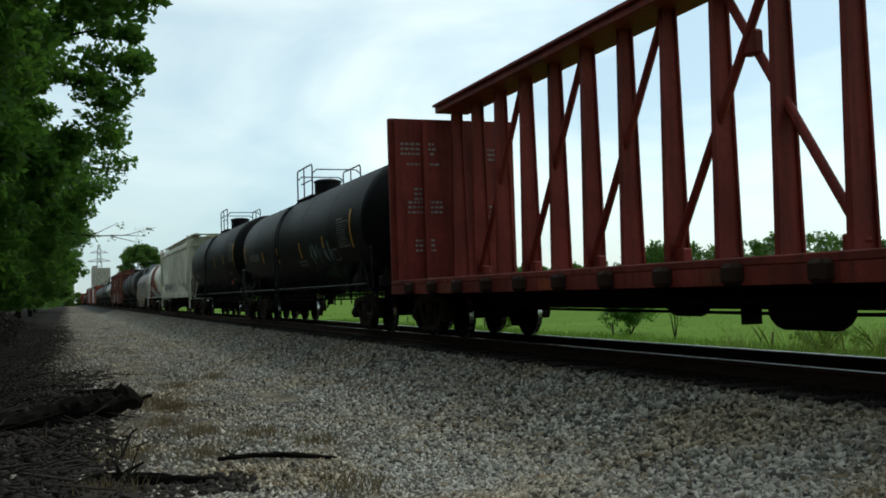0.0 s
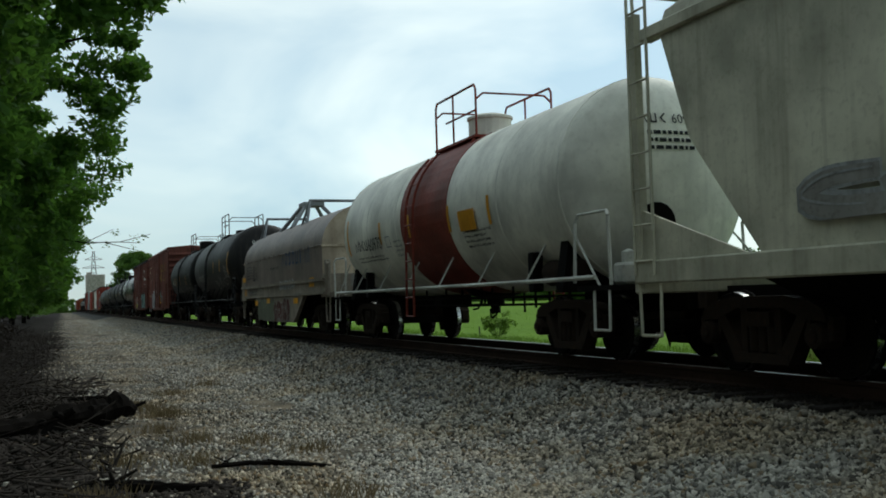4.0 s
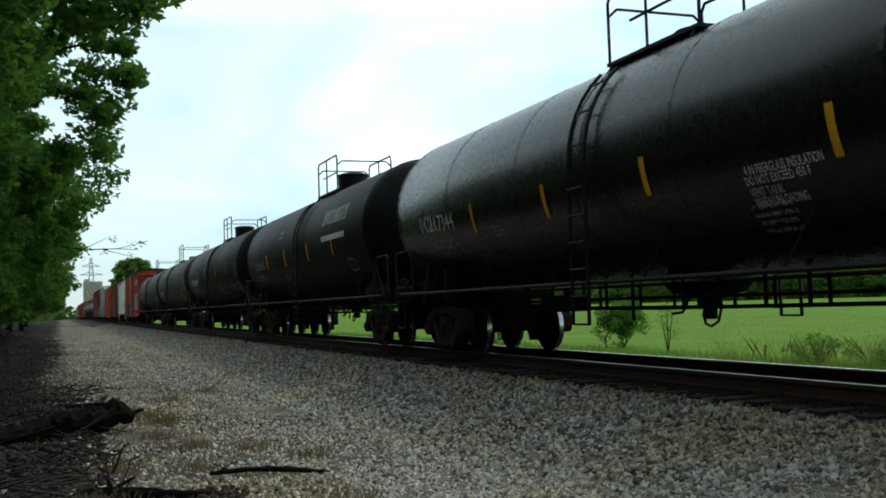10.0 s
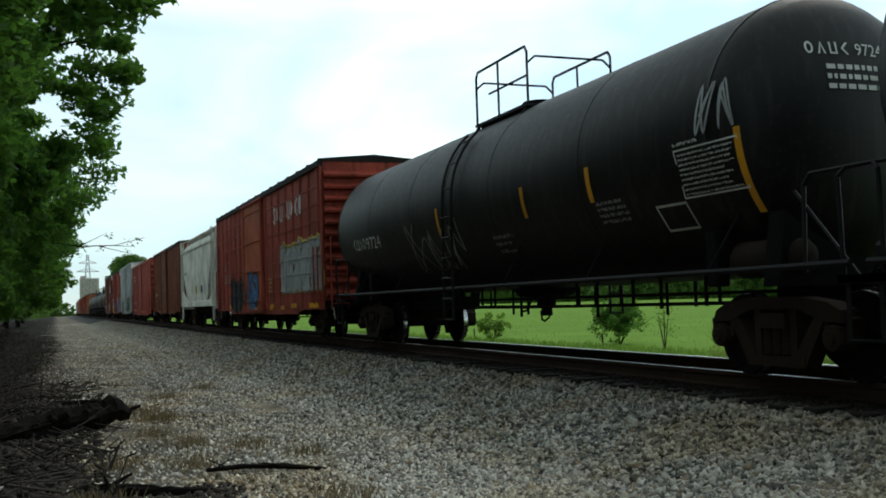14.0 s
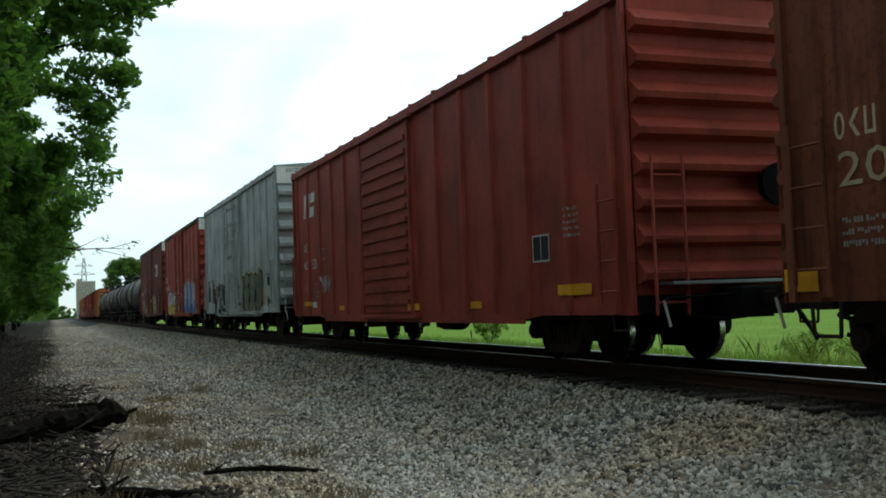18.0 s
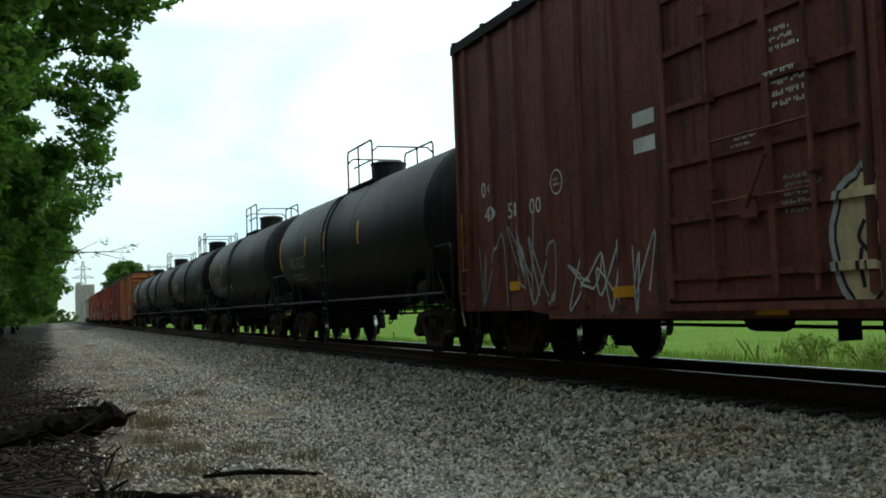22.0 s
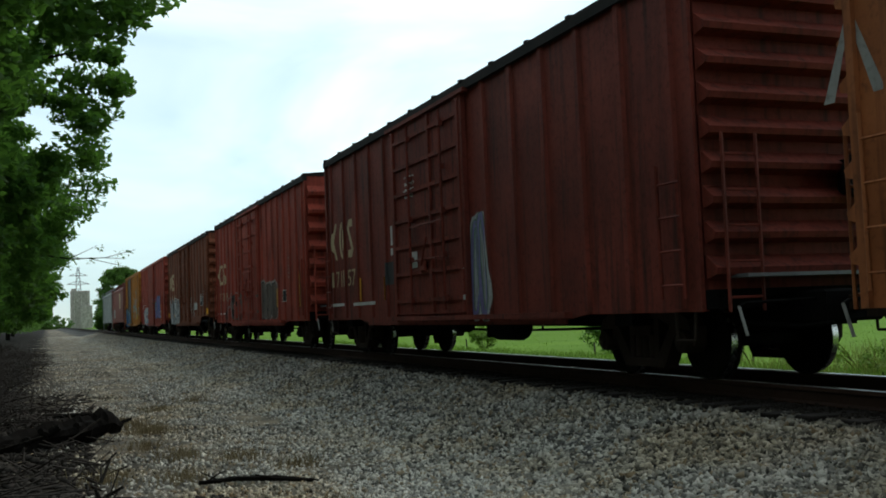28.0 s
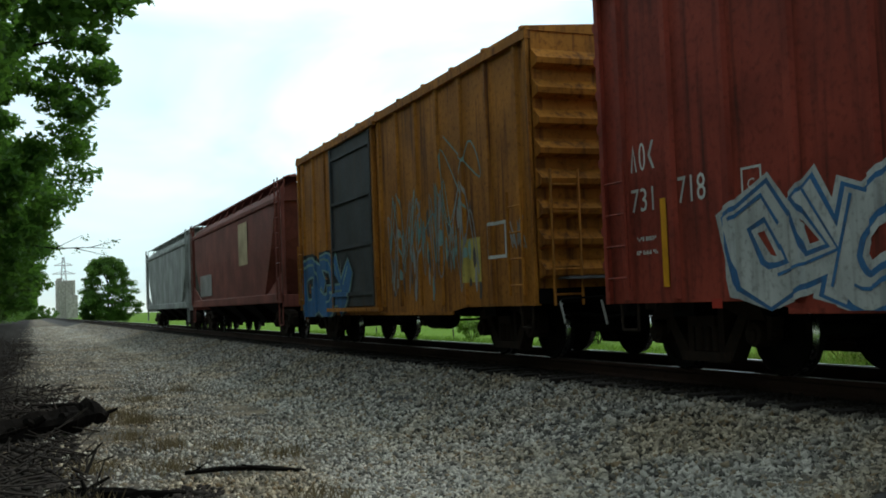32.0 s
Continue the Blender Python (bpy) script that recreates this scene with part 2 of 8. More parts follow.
M["leaf"] = foliage("spring_leaves", (0.018, 0.054, 0.009), (0.058, 0.145, 0.02), 0.7, (0.15, 0.31, 0.04), 0.55)
M["leaf_dark"] = foliage("deep_leaves", (0.032, 0.08, 0.017), (0.08, 0.16, 0.03))
M["weed"] = foliage("trackside_weeds", (0.08, 0.14, 0.02), (0.14, 0.22, 0.035), 0.8)
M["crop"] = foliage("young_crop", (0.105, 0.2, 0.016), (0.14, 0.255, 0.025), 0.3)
M["seedhead"] = foliage("seeding_weeds", (0.11, 0.15, 0.03), (0.16, 0.18, 0.045), 0.8, (0.2, 0.24, 0.05))
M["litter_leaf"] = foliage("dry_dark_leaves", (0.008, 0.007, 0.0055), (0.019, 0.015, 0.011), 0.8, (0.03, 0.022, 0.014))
M["dry_grass"] = foliage("dry_grass", (0.15, 0.115, 0.06), (0.24, 0.19, 0.11), 0.8, (0.2, 0.15, 0.08))


def stone_material():
    """Crushed limestone, browner and oily beside the rails, with train shade in the colour."""
    m, n, l, b = shader("limestone_ballast")
    ge = n.new("ShaderNodeNewGeometry")
    v = coords(n, l, False)
    sx = n.new("ShaderNodeSeparateXYZ")
    l.new(v, sx.inputs[0])
    c = ramp(n, l, ge.outputs["Random Per Island"], 0.0, 1.0, (0.07, 0.066, 0.059), (0.82, 0.76, 0.66))
    wh = n.new("ShaderNodeTexWhiteNoise")
    wh.noise_dimensions = "1D"
    l.new(ge.outputs["Random Per Island"], wh.inputs["W"])
    c = mixed(n, l, ramp(n, l, wh.outputs["Value"], 0.9, 0.91), c, (0.36, 0.28, 0.19))
    c = mixed(n, l, ramp(n, l, grain(n, l, v, 0.55, 4), 0.46, 0.64), c, (0.98, 0.88, 0.74), "MULTIPLY")
    # stones darken towards the track: the train's shade multiplied into their colour
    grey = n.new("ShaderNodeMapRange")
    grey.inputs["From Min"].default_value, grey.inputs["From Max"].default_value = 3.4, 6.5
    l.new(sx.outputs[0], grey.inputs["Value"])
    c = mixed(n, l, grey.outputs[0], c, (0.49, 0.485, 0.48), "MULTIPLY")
    # oily brown beside the rails, blackened further to paint shade under the cars
    oil_shade = n.new("ShaderNodeMapRange")
    oil_shade.inputs["From Min"].default_value, oil_shade.inputs["From Max"].default_value = 6.55, 6.95
    l.new(sx.outputs[0], oil_shade.inputs["Value"])
    c = mixed(n, l, oil_shade.outputs[0], c, (0.013, 0.0095, 0.007))
    l.new(c, b.inputs["Base Color"])
    b.inputs["Roughness"].default_value = 0.9
    b.inputs["Specular IOR Level"].default_value = 0.15
    bumped(n, l, b, grain(n, l, v, 70, 4), 0.4, 0.01)
    return m


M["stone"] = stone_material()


def ground_material():
    """Gravel road, dark leaf-littered bank, ballast and green field, by the lie of the land."""
    m, n, l, b = shader("ground_soil_and_gravel")
    v = coords(n, l, False)
    sx = n.new("ShaderNodeSeparateXYZ")
    l.new(v, sx.inputs[0])
    wob = grain(n, l, v, 0.5, 5)
    ad = n.new("ShaderNodeMath")
    ad.operation = "MULTIPLY_ADD"
    ad.inputs[1].default_value = 2.4
    l.new(wob, ad.inputs[0])
    l.new(sx.outputs[0], ad.inputs[2])

    def band(lo, hi):
        r = n.new("ShaderNodeMapRange")
        r.inputs["From Min"].default_value, r.inputs["From Max"].default_value = lo, hi
        l.new(ad.outputs[0], r.inputs["Value"])
        return r.outputs[0]

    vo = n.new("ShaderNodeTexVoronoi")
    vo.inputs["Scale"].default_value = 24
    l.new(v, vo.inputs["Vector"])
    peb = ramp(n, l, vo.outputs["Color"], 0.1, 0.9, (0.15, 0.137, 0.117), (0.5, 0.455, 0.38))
    # shade of the gaps between pebbles, painted as darkening away from cell centres
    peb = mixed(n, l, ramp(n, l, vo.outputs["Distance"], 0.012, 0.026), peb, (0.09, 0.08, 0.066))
    fine = grain(n, l, v, 9, 6)
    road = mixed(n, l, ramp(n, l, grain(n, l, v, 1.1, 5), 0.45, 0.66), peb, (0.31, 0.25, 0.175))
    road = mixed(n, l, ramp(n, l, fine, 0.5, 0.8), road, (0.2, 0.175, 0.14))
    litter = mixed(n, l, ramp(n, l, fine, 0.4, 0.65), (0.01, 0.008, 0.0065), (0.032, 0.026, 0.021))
    green = mixed(n, l, ramp(n, l, grain(n, l, v, 0.25, 5), 0.35, 0.65), (0.098, 0.19, 0.016), (0.132, 0.238, 0.022))
    green = mixed(n, l, ramp(n, l, fine, 0.45, 0.8), green, (0.094, 0.17, 0.016))
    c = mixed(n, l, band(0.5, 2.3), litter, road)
    # ground below the ballast stones darkened, so the gaps look shaded
    c = mixed(n, l, band(5.0, 6.2), c, mixed(n, l, ramp(n, l, fine, 0.4, 0.7), (0.05, 0.048, 0.045), (0.11, 0.105, 0.1)))
    # track strip near black: oily ballast with the train's shade in its colour
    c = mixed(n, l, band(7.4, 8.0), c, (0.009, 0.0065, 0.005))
    c = mixed(n, l, band(11.6, 12.6), c, green)
    l.new(c, b.inputs["Base Color"])
    b.inputs["Roughness"].default_value = 0.95
    b.inputs["Specular IOR Level"].default_value = 0.08
    bumped(n, l, b, mixed(n, l, 0.5, vo.outputs["Distance"], fine), 0.6, 0.04)
    return m


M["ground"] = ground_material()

# ---- building helpers ----
def finish(bm, name, smooth=False):
    me = bpy.data.meshes.new(name)
    bm.normal_update()
    bm.to_mesh(me)
    bm.free()
    if smooth:
        me.shade_smooth()
    return me


def part(name, bm, material, parent, label="", smooth=False):
    """One mesh object under a thing or a part; bm may be a bmesh or a finished mesh."""
    me = bm if isinstance(bm, bpy.types.Mesh) else finish(bm, name, smooth)
    if not me.materials:
        me.materials.append(material)
    ob = new(name, me)
    ob.parent = parent
    if label:
        ob["label"] = label
    return ob


def thing(name, label, category, group="", kind=""):
    return tagged(new(name), label, category, group, kind)


def box(bm, x0, x1, y0, y1, z0, z1, bevel=0.0):
    vs = [bm.verts.new((x, y, z)) for z in (z0, z1) for y in (y0, y1) for x in (x0, x1)]
    fs = [bm.faces.new([vs[i] for i in q]) for q in ((0, 2, 3, 1), (4, 5, 7, 6), (0, 1, 5, 4), (2, 6, 7, 3), (0, 4, 6, 2), (1, 3, 7, 5))]
    if bevel:
        es = list({e for f in fs for e in f.edges})
        bmesh.ops.bevel(bm, geom=es, offset=bevel, segments=1, affect="EDGES")
    return bm


def bx(x0, x1, y0, y1, z0, z1, bevel=0.0):
    return box(bmesh.new(), min(x0, x1), max(x0, x1), min(y0, y1), max(y0, y1), min(z0, z1), max(z0, z1), bevel)


def prism(bm, outline, axis, a, b):
    """A flat outline of (p, q) pairs pushed along an axis from a to b."""
    def at(p, q, s):
        return {"x": (s, p, q), "y": (p, s, q), "z": (p, q, s)}[axis]
    va = [bm.verts.new(at(p, q, a)) for p, q in outline]
    vb = [bm.verts.new(at(p, q, b)) for p, q in outline]
    n = len(outline)
    bm.faces.new(va)
    bm.faces.new(vb[::-1])
    for i in range(n):
        bm.faces.new((va[i], vb[i], vb[(i + 1) % n], va[(i + 1) % n]))
    bmesh.ops.recalc_face_normals(bm, faces=bm.faces[:])
    return bm


def rod(bm, p0, p1, r, n=8, r1=None):
    p0, p1 = Vector(p0), Vector(p1)
    d = p1 - p0
    q = d.to_track_quat("Z", "Y")
    r1 = r if r1 is None else r1
    rings = [[bm.verts.new(p + q @ Vector((s * math.cos(2 * math.pi * k / n), s * math.sin(2 * math.pi * k / n), 0))) for k in range(n)] for p, s in ((p0, r), (p1, r1))]
    for k in range(n):
        bm.faces.new((rings[0][k], rings[0][(k + 1) % n], rings[1][(k + 1) % n], rings[1][k]))
    bm.faces.new(rings[0][::-1])
    bm.faces.new(rings[1])
    return bm


def pipe(pts, r=0.017, n=6, bm=None):
    bm = bm or bmesh.new()
    for a, b in zip(pts, pts[1:]):
        rod(bm, a, b, r, n)
    return bm


def lathe(bm, profile, axis_pt, n=32, axis="y"):
    """Profile of (radius, position along the axis), turned round it."""
    rings = []
    for r, s in profile:
        ring = []
        for k in range(n):
            a = 2 * math.pi * k / n
            u, w = r * math.cos(a), r * math.sin(a)
            p = {"y": (u, s, w), "x": (s, u, w), "z": (u, w, s)}[axis]
            ring.append(bm.verts.new(Vector(p) + Vector(axis_pt)))
        rings.append(ring)
    for a, b in zip(rings, rings[1:]):
        for k in range(n):
            bm.faces.new((a[k], a[(k + 1) % n], b[(k + 1) % n], b[k]))
    bm.faces.new(rings[0])
    bm.faces.new(rings[-1])
    bmesh.ops.recalc_face_normals(bm, faces=bm.faces[:])
    return bm


def bulk_mesh(name, verts, faces, material):
    """A mesh from numpy arrays: vertices (n, 3) and faces (m, k) of one size."""
    me = bpy.data.meshes.new(name)
    k = faces.shape[1]
    me.vertices.add(len(verts))
    me.vertices.foreach_set("co", verts.astype(np.float32).ravel())
    me.loops.add(faces.size)
    me.loops.foreach_set("vertex_index", faces.astype(np.int32).ravel())
    me.polygons.add(len(faces))
    me.polygons.foreach_set("loop_start", np.arange(0, faces.size, k, dtype=np.int32))
    me.update(calc_edges=True)
    me.materials.append(material)
    return me


# ---- lie of the land; z = 0 is the top of the rails ----
TRACK = 8.2
PROFILE = [(-400, 0.6), (-40, 0.3), (-9, 0.1), (-4.5, -0.45), (-1.2, -0.72), (1.2, -0.78), (3.6, -0.76), (4.6, -0.72), (6.15, -0.37), (6.6, -0.275), (7.0, -0.225),
           (9.4, -0.225), (9.9, -0.3), (11.4, -0.85), (12.4, -1.0), (15, -1.05), (40, -1.1), (140, -0.9), (900, -0.6), (3000, -0.5)]
PX, PZ = [p[0] for p in PROFILE], [p[1] for p in PROFILE]


def land(x, y):
    return float(np.interp(x, PX, PZ))


def build_ground():
    xs = np.unique(np.concatenate([np.linspace(-12, 16, 85), PX, np.geomspace(16, 3000, 18), -np.geomspace(12, 400, 10)]))
    ys = np.unique(np.concatenate([np.linspace(-40, 60, 201), np.geomspace(60, 4000, 40), [-300, -120]]))
    gx, gy = np.meshgrid(xs, ys)
    gz = np.interp(gx, PX, PZ)
    rough = np.array([[0.05 * noise.noise((x * 0.8, y * 0.5, 0)) + 0.02 * noise.noise((x * 2.5, y * 2.5, 3)) if -10 < x < 16 and y < 80 else 0.0 for x in xs] for y in ys])
    rough[:, (xs > 5.6) & (xs < 10.4)] *= 0.25
    bank = np.where(gx < -1.5, np.array([[0.22 * noise.noise((x * 0.7, y * 0.4, 9)) for x in xs] for y in ys]), 0.0)
    verts = np.stack([gx, gy, gz + rough + bank], -1).reshape(-1, 3)
    nx = len(xs)
    i = (np.arange(len(ys) - 1)[:, None] * nx + np.arange(nx - 1)[None]).ravel()
    faces = np.stack([i, i + 1, i + nx + 1, i + nx], -1)
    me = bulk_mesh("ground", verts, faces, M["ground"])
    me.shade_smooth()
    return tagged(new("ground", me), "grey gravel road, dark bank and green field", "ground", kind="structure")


build_ground()


def build_rails():
    head = [(-0.036, 0.0), (0.036, 0.0), (0.036, -0.04), (0.009, -0.055), (0.009, -0.15), (0.07, -0.17), (0.07, -0.185), (-0.07, -0.185), (-0.07, -0.17), (-0.009, -0.15), (-0.009, -0.055), (-0.036, -0.04)]
    for x in (TRACK - 0.7175, TRACK + 0.7175):
        rail = thing("rail", "rusty steel rail with a polished running surface", "rail", "rails of the track", "structure")
        bm = bmesh.new()
        prism(bm, [(x + p, q - 0.004) for p, q in head], "y", -60, 900)
        part("rail_web", bm, M["rail_side"], rail)
        # worn bright along the gauge side only
        gauge = 1 if x < TRACK else -1
        part("rail_head", bx(x - 0.004, x + 0.034, -60, 900, -0.004, 0.0) if gauge > 0 else bx(x - 0.039, x + 0.024, -60, 900, -0.018, 0.0), M["rail_top"], rail, "polished running surface")
    ties = thing("railway_ties", "dark creosoted wooden ties in the ballast", "ties", kind="structure")
    me = finish(bx(-1.46, 1.35, -0.115, 0.115, -0.16, 0.0, 0.012), "tie")
    rng = random.Random(4)
    for k in range(150):
        ob = part("tie", me, M["tie"], ties)
        ob.matrix_basis = pose(TRACK + rng.uniform(-0.1, 0.07), 2 + k * 0.52, -0.186 - rng.uniform(0, 0.012), 0, rng.uniform(-0.4, 0.4), rng.uniform(-1.5, 1.5))


build_rails()

# ---- parts that all railway cars share ----
SPEED = 16.8


def wheel_mesh():
    bm = bmesh.new()
    prof = [(0.05, -0.07), (0.12, -0.075), (0.14, -0.03), (0.36, -0.02), (0.38, -0.055), (0.45, -0.06), (0.457, 0.05), (0.49, 0.065), (0.49, 0.085), (0.46, 0.09), (0.38, 0.085), (0.36, 0.03), (0.14, 0.02), (0.12, 0.06), (0.05, 0.06)]
    lathe(bm, prof, (0, 0, 0), 22, "x")
    return finish(bm, "wheel", False)


def tread_mesh():
    bm = bmesh.new()
    n = 32
    ra = [[bm.verts.new((x, 0.4605 * math.cos(2 * math.pi * k / n), 0.4605 * math.sin(2 * math.pi * k / n))) for k in range(n)] for x in (-0.045, 0.045)]
    for k in range(n):
        bm.faces.new((ra[0][k], ra[0][(k + 1) % n], ra[1][(k + 1) % n], ra[1][k]))
    return finish(bm, "tread", True)


def frame_mesh():
    """Cast side frame of a three-piece freight truck: arched top chord, sloping tension members, columns, pedestal jaws and bearing caps."""
    bm = bmesh.new()
    prism(bm, [(-0.4, 0.87), (0.4, 0.87), (0.38, 0.74), (-0.38, 0.74)], "x", -0.11, 0.11)
    for s in (-1, 1):
        prism(bm, [(s * 0.4, 0.87), (s * 0.8, 0.81), (s * 0.98, 0.73), (s * 1.04, 0.6), (s * 0.72, 0.62), (s * 0.38, 0.74)][:: -s], "x", -0.11, 0.11)
        prism(bm, [(s * 0.76, 0.66), (s * 0.6, 0.66), (s * 0.31, 0.27), (s * 0.45, 0.15)][:: s], "x", -0.1, 0.1)
        prism(bm, [(s * 0.33, 0.76), (s * 0.23, 0.76), (s * 0.23, 0.22), (s * 0.33, 0.22)][:: s], "x", -0.09, 0.09)
        prism(bm, [(s * 1.1, 0.64), (s * 1.02, 0.66), (s * 1.02, 0.4), (s * 1.08, 0.42)][:: s], "x", -0.08, 0.08)
        prism(bm, [(s * 0.77, 0.66), (s * 0.7, 0.66), (s * 0.72, 0.44), (s * 0.77, 0.44)][:: s], "x", -0.08, 0.08)
        lathe(bm, [(0.02, -0.19), (0.07, -0.19), (0.075, -0.16), (0.125, -0.155), (0.135, -0.12), (0.135, 0.12), (0.02, 0.14)], (0, s * 0.89, 0.457), 14, "x")
        for k in range(3):
            a = math.radians(90 + 120 * k)
            rod(bm, (-0.2, s * 0.89 + 0.045 * math.cos(a), 0.457 + 0.045 * math.sin(a)), (-0.185, s * 0.89 + 0.045 * math.cos(a), 0.457 + 0.045 * math.sin(a)), 0.014, 5)
    box(bm, -0.11, 0.11, -0.45, 0.45, 0.14, 0.25)
    box(bm, -0.13, 0.13, -0.2, 0.2, 0.54, 0.7)
    return finish(bm, "side_frame")


def spring_mesh():
    bm = bmesh.new()
    lathe(bm, [(0.03, 0.0)] + [(0.075 if k % 2 else 0.055, 0.012 + 0.021 * k) for k in range(14)] + [(0.03, 0.3)], (0, 0, 0), 8, "z")
    return finish(bm, "spring", True)


MESH = {"wheel": wheel_mesh(), "tread": tread_mesh(), "frame": frame_mesh(), "spring": spring_mesh(),
        "axle": finish(rod(bmesh.new(), (-0.72, 0, 0), (0.72, 0, 0), 0.085, 12), "axle", True),
        "bolster": finish(bx(-1.0, 1.0, -0.2, 0.2, 0.5, 0.78, 0.04), "bolster"),
        "coupler": None}


def coupler_mesh():
    bm = bmesh.new()
    box(bm, -0.09, 0.09, -0.1, 0.75, -0.09, 0.09, 0.02)
    prism(bm, [(-0.2, -0.12), (-0.22, -0.3), (-0.12, -0.4), (-0.06, -0.28), (0.06, -0.24), (0.2, -0.34), (0.24, -0.22), (0.18, -0.08)], "z", -0.15, 0.15)
    return finish(bm, "coupler")


MESH["coupler"] = coupler_mesh()


def truck(car, y):
    """A four-wheel truck under a car."""
    t = part("truck", MESH["bolster"], M["truck"], car)
    t.matrix_basis = pose(0, y, 0)
    for s in (-1, 1):
        ob = part("side_frame", MESH["frame"], M["truck"], t)
        ob.matrix_basis = pose(s * 1.02, 0, 0)
        for k in (-0.15, 0.0, 0.15):
            sp = part("spring", MESH["spring"], M["truck"], t)
            sp.matrix_basis = pose(s * 1.06, k, 0.245)
    for a in (-0.89, 0.89):
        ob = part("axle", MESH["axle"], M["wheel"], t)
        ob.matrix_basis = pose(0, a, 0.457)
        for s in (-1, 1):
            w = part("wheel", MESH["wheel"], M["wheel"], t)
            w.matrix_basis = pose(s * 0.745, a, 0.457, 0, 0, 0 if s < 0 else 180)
            w = part("tread", MESH["tread"], M["tread"], t, "polished wheel tread")
            w.matrix_basis = pose(s * 0.745, a, 0.457)


def couplers(car, half, z=0.86, sides=(-1, 1)):
    for s in sides:
        c = part("coupler", MESH["coupler"], M["truck"], car)
        c.matrix_basis = pose(0, s * (half - 0.3), z, 0, 0, 0 if s < 0 else 180)
        h = part("air_hose", pipe([(0.35, s * (half - 0.5), 0.75), (0.38, s * (half - 0.3), 0.5), (0.32, s * (half - 0.12), 0.36), (0.2, s * half, 0.42)], 0.03, 6), M["under"], car)


def brake_gear(car, half):
    """Air reservoir, brake cylinder, pipes and rods below the floor."""
    rng = random.Random(int(half * 1000))
    bm = bmesh.new()
    lathe(bm, [(0.05, -0.5), (0.2, -0.46), (0.23, -0.4), (0.23, 0.4), (0.2, 0.46), (0.05, 0.5)], (-0.75, -1.2, 0.62), 14, "y")
    part("air_reservoir", bm, M["under"], car, smooth=True)
    bm = bmesh.new()
    lathe(bm, [(0.05, -0.3), (0.15, -0.28), (0.15, 0.25), (0.05, 0.3)], (-0.6, 1.3, 0.66), 12, "y")
    part("brake_cylinder", bm, M["under"], car, smooth=True)
    part("brake_pipe", pipe([(-0.9, -half * 0.62, 0.72), (-0.9, half * 0.62, 0.7)], 0.03, 6), M["under"], car)
    bm = bmesh.new()
    for k in range(7):
        y = -half * 0.5 + k * half / 6.5
        rod(bm, (-0.9, y, 0.92), (-0.9, y, 0.66 - 0.08 * rng.random()), 0.02, 5)
    part("pipe_hanger", bm, M["under"], car)["kind"] = "stuff"
    part("brake_rod", pipe([(-0.4, -half * 0.6, 0.6), (-0.4, -1, 0.55), (-0.4, half * 0.6, 0.58)], 0.025, 6), M["under"], car)
    part("brake_lever", bx(-0.55, -0.3, 0.2, 0.28, 0.42, 0.8), M["under"], car)


def ladder(car, x, y, z0, z1, width, material, face="x", rungs=6, name="ladder"):
    """Rungs and two stiles, standing off a face that looks along x or y."""
    bm = bmesh.new()
    def at(w, z):
        return (x, y + w, z) if face == "x" else (x + w, y, z)
    for s in (-width / 2, width / 2):
        rod(bm, at(s, z0), at(s, z1), 0.022, 5)
    for k in range(rungs):
        z = z0 + (z1 - z0) * (k + 0.4) / rungs
        rod(bm, at(-width / 2, z), at(width / 2, z), 0.016, 5)
    return part(name, bm, material, car)


# ---- lettering and spray paint on a car's near side ----
def lettered(text, size, spacing=1.0):
    cu = bpy.data.curves.new("lettering", "FONT")
    cu.body, cu.size, cu.space_character, cu.resolution_u = text, size, spacing, 2
    ob = bpy.data.objects.new("lettering", cu)
    scene.collection.objects.link(ob)
    bpy.context.view_layer.update()
    me = bpy.data.meshes.new_from_object(ob)
    bpy.data.objects.remove(ob)
    bpy.data.curves.remove(cu)
    me.materials.clear()
    return me


POSTS = {}
RELIEF = {}  # the boxcar to which a near face belongs


def place(me, surf, y, z):
    """Lay a flat mesh (x right, y up) on a car's near side; surf(y, z) gives x there. The near side reads from far to near."""
    name = RELIEF.get(surf)
    for v in me.vertices:
        v.co = (-v.co.z, y - v.co.x, z + v.co.y)
        if not name:
            v.co.x += surf(v.co.y, v.co.z)
    if name and len(me.vertices):
        ys, zs = [v.co.y for v in me.vertices], [v.co.z for v in me.vertices]
        bm = bmesh.new()
        bm.from_mesh(me)
        drape(bm, name, surf, min(ys) + 0.39, max(ys) - 0.39, min(zs), max(zs) - 0.19)
        bm.to_mesh(me)
        bm.free()
    return me


def flat_surf(x):
    return lambda y, z: x


def tank_surf(R, zc, lift=0.012):
    return lambda y, z: -math.sqrt(max(0.01, (R + lift) ** 2 - (min(abs(z - zc), R) ** 2)))


def grid_mesh(w, h, nx, nz):
    bm = bmesh.new()
    vs = [[bm.verts.new((w * i / nx, h * k / nz, 0)) for i in range(nx + 1)] for k in range(nz + 1)]
    for k in range(nz):
        for i in range(nx):
            bm.faces.new((vs[k][i], vs[k][i + 1], vs[k + 1][i + 1], vs[k + 1][i]))
    return finish(bm, "sheet")


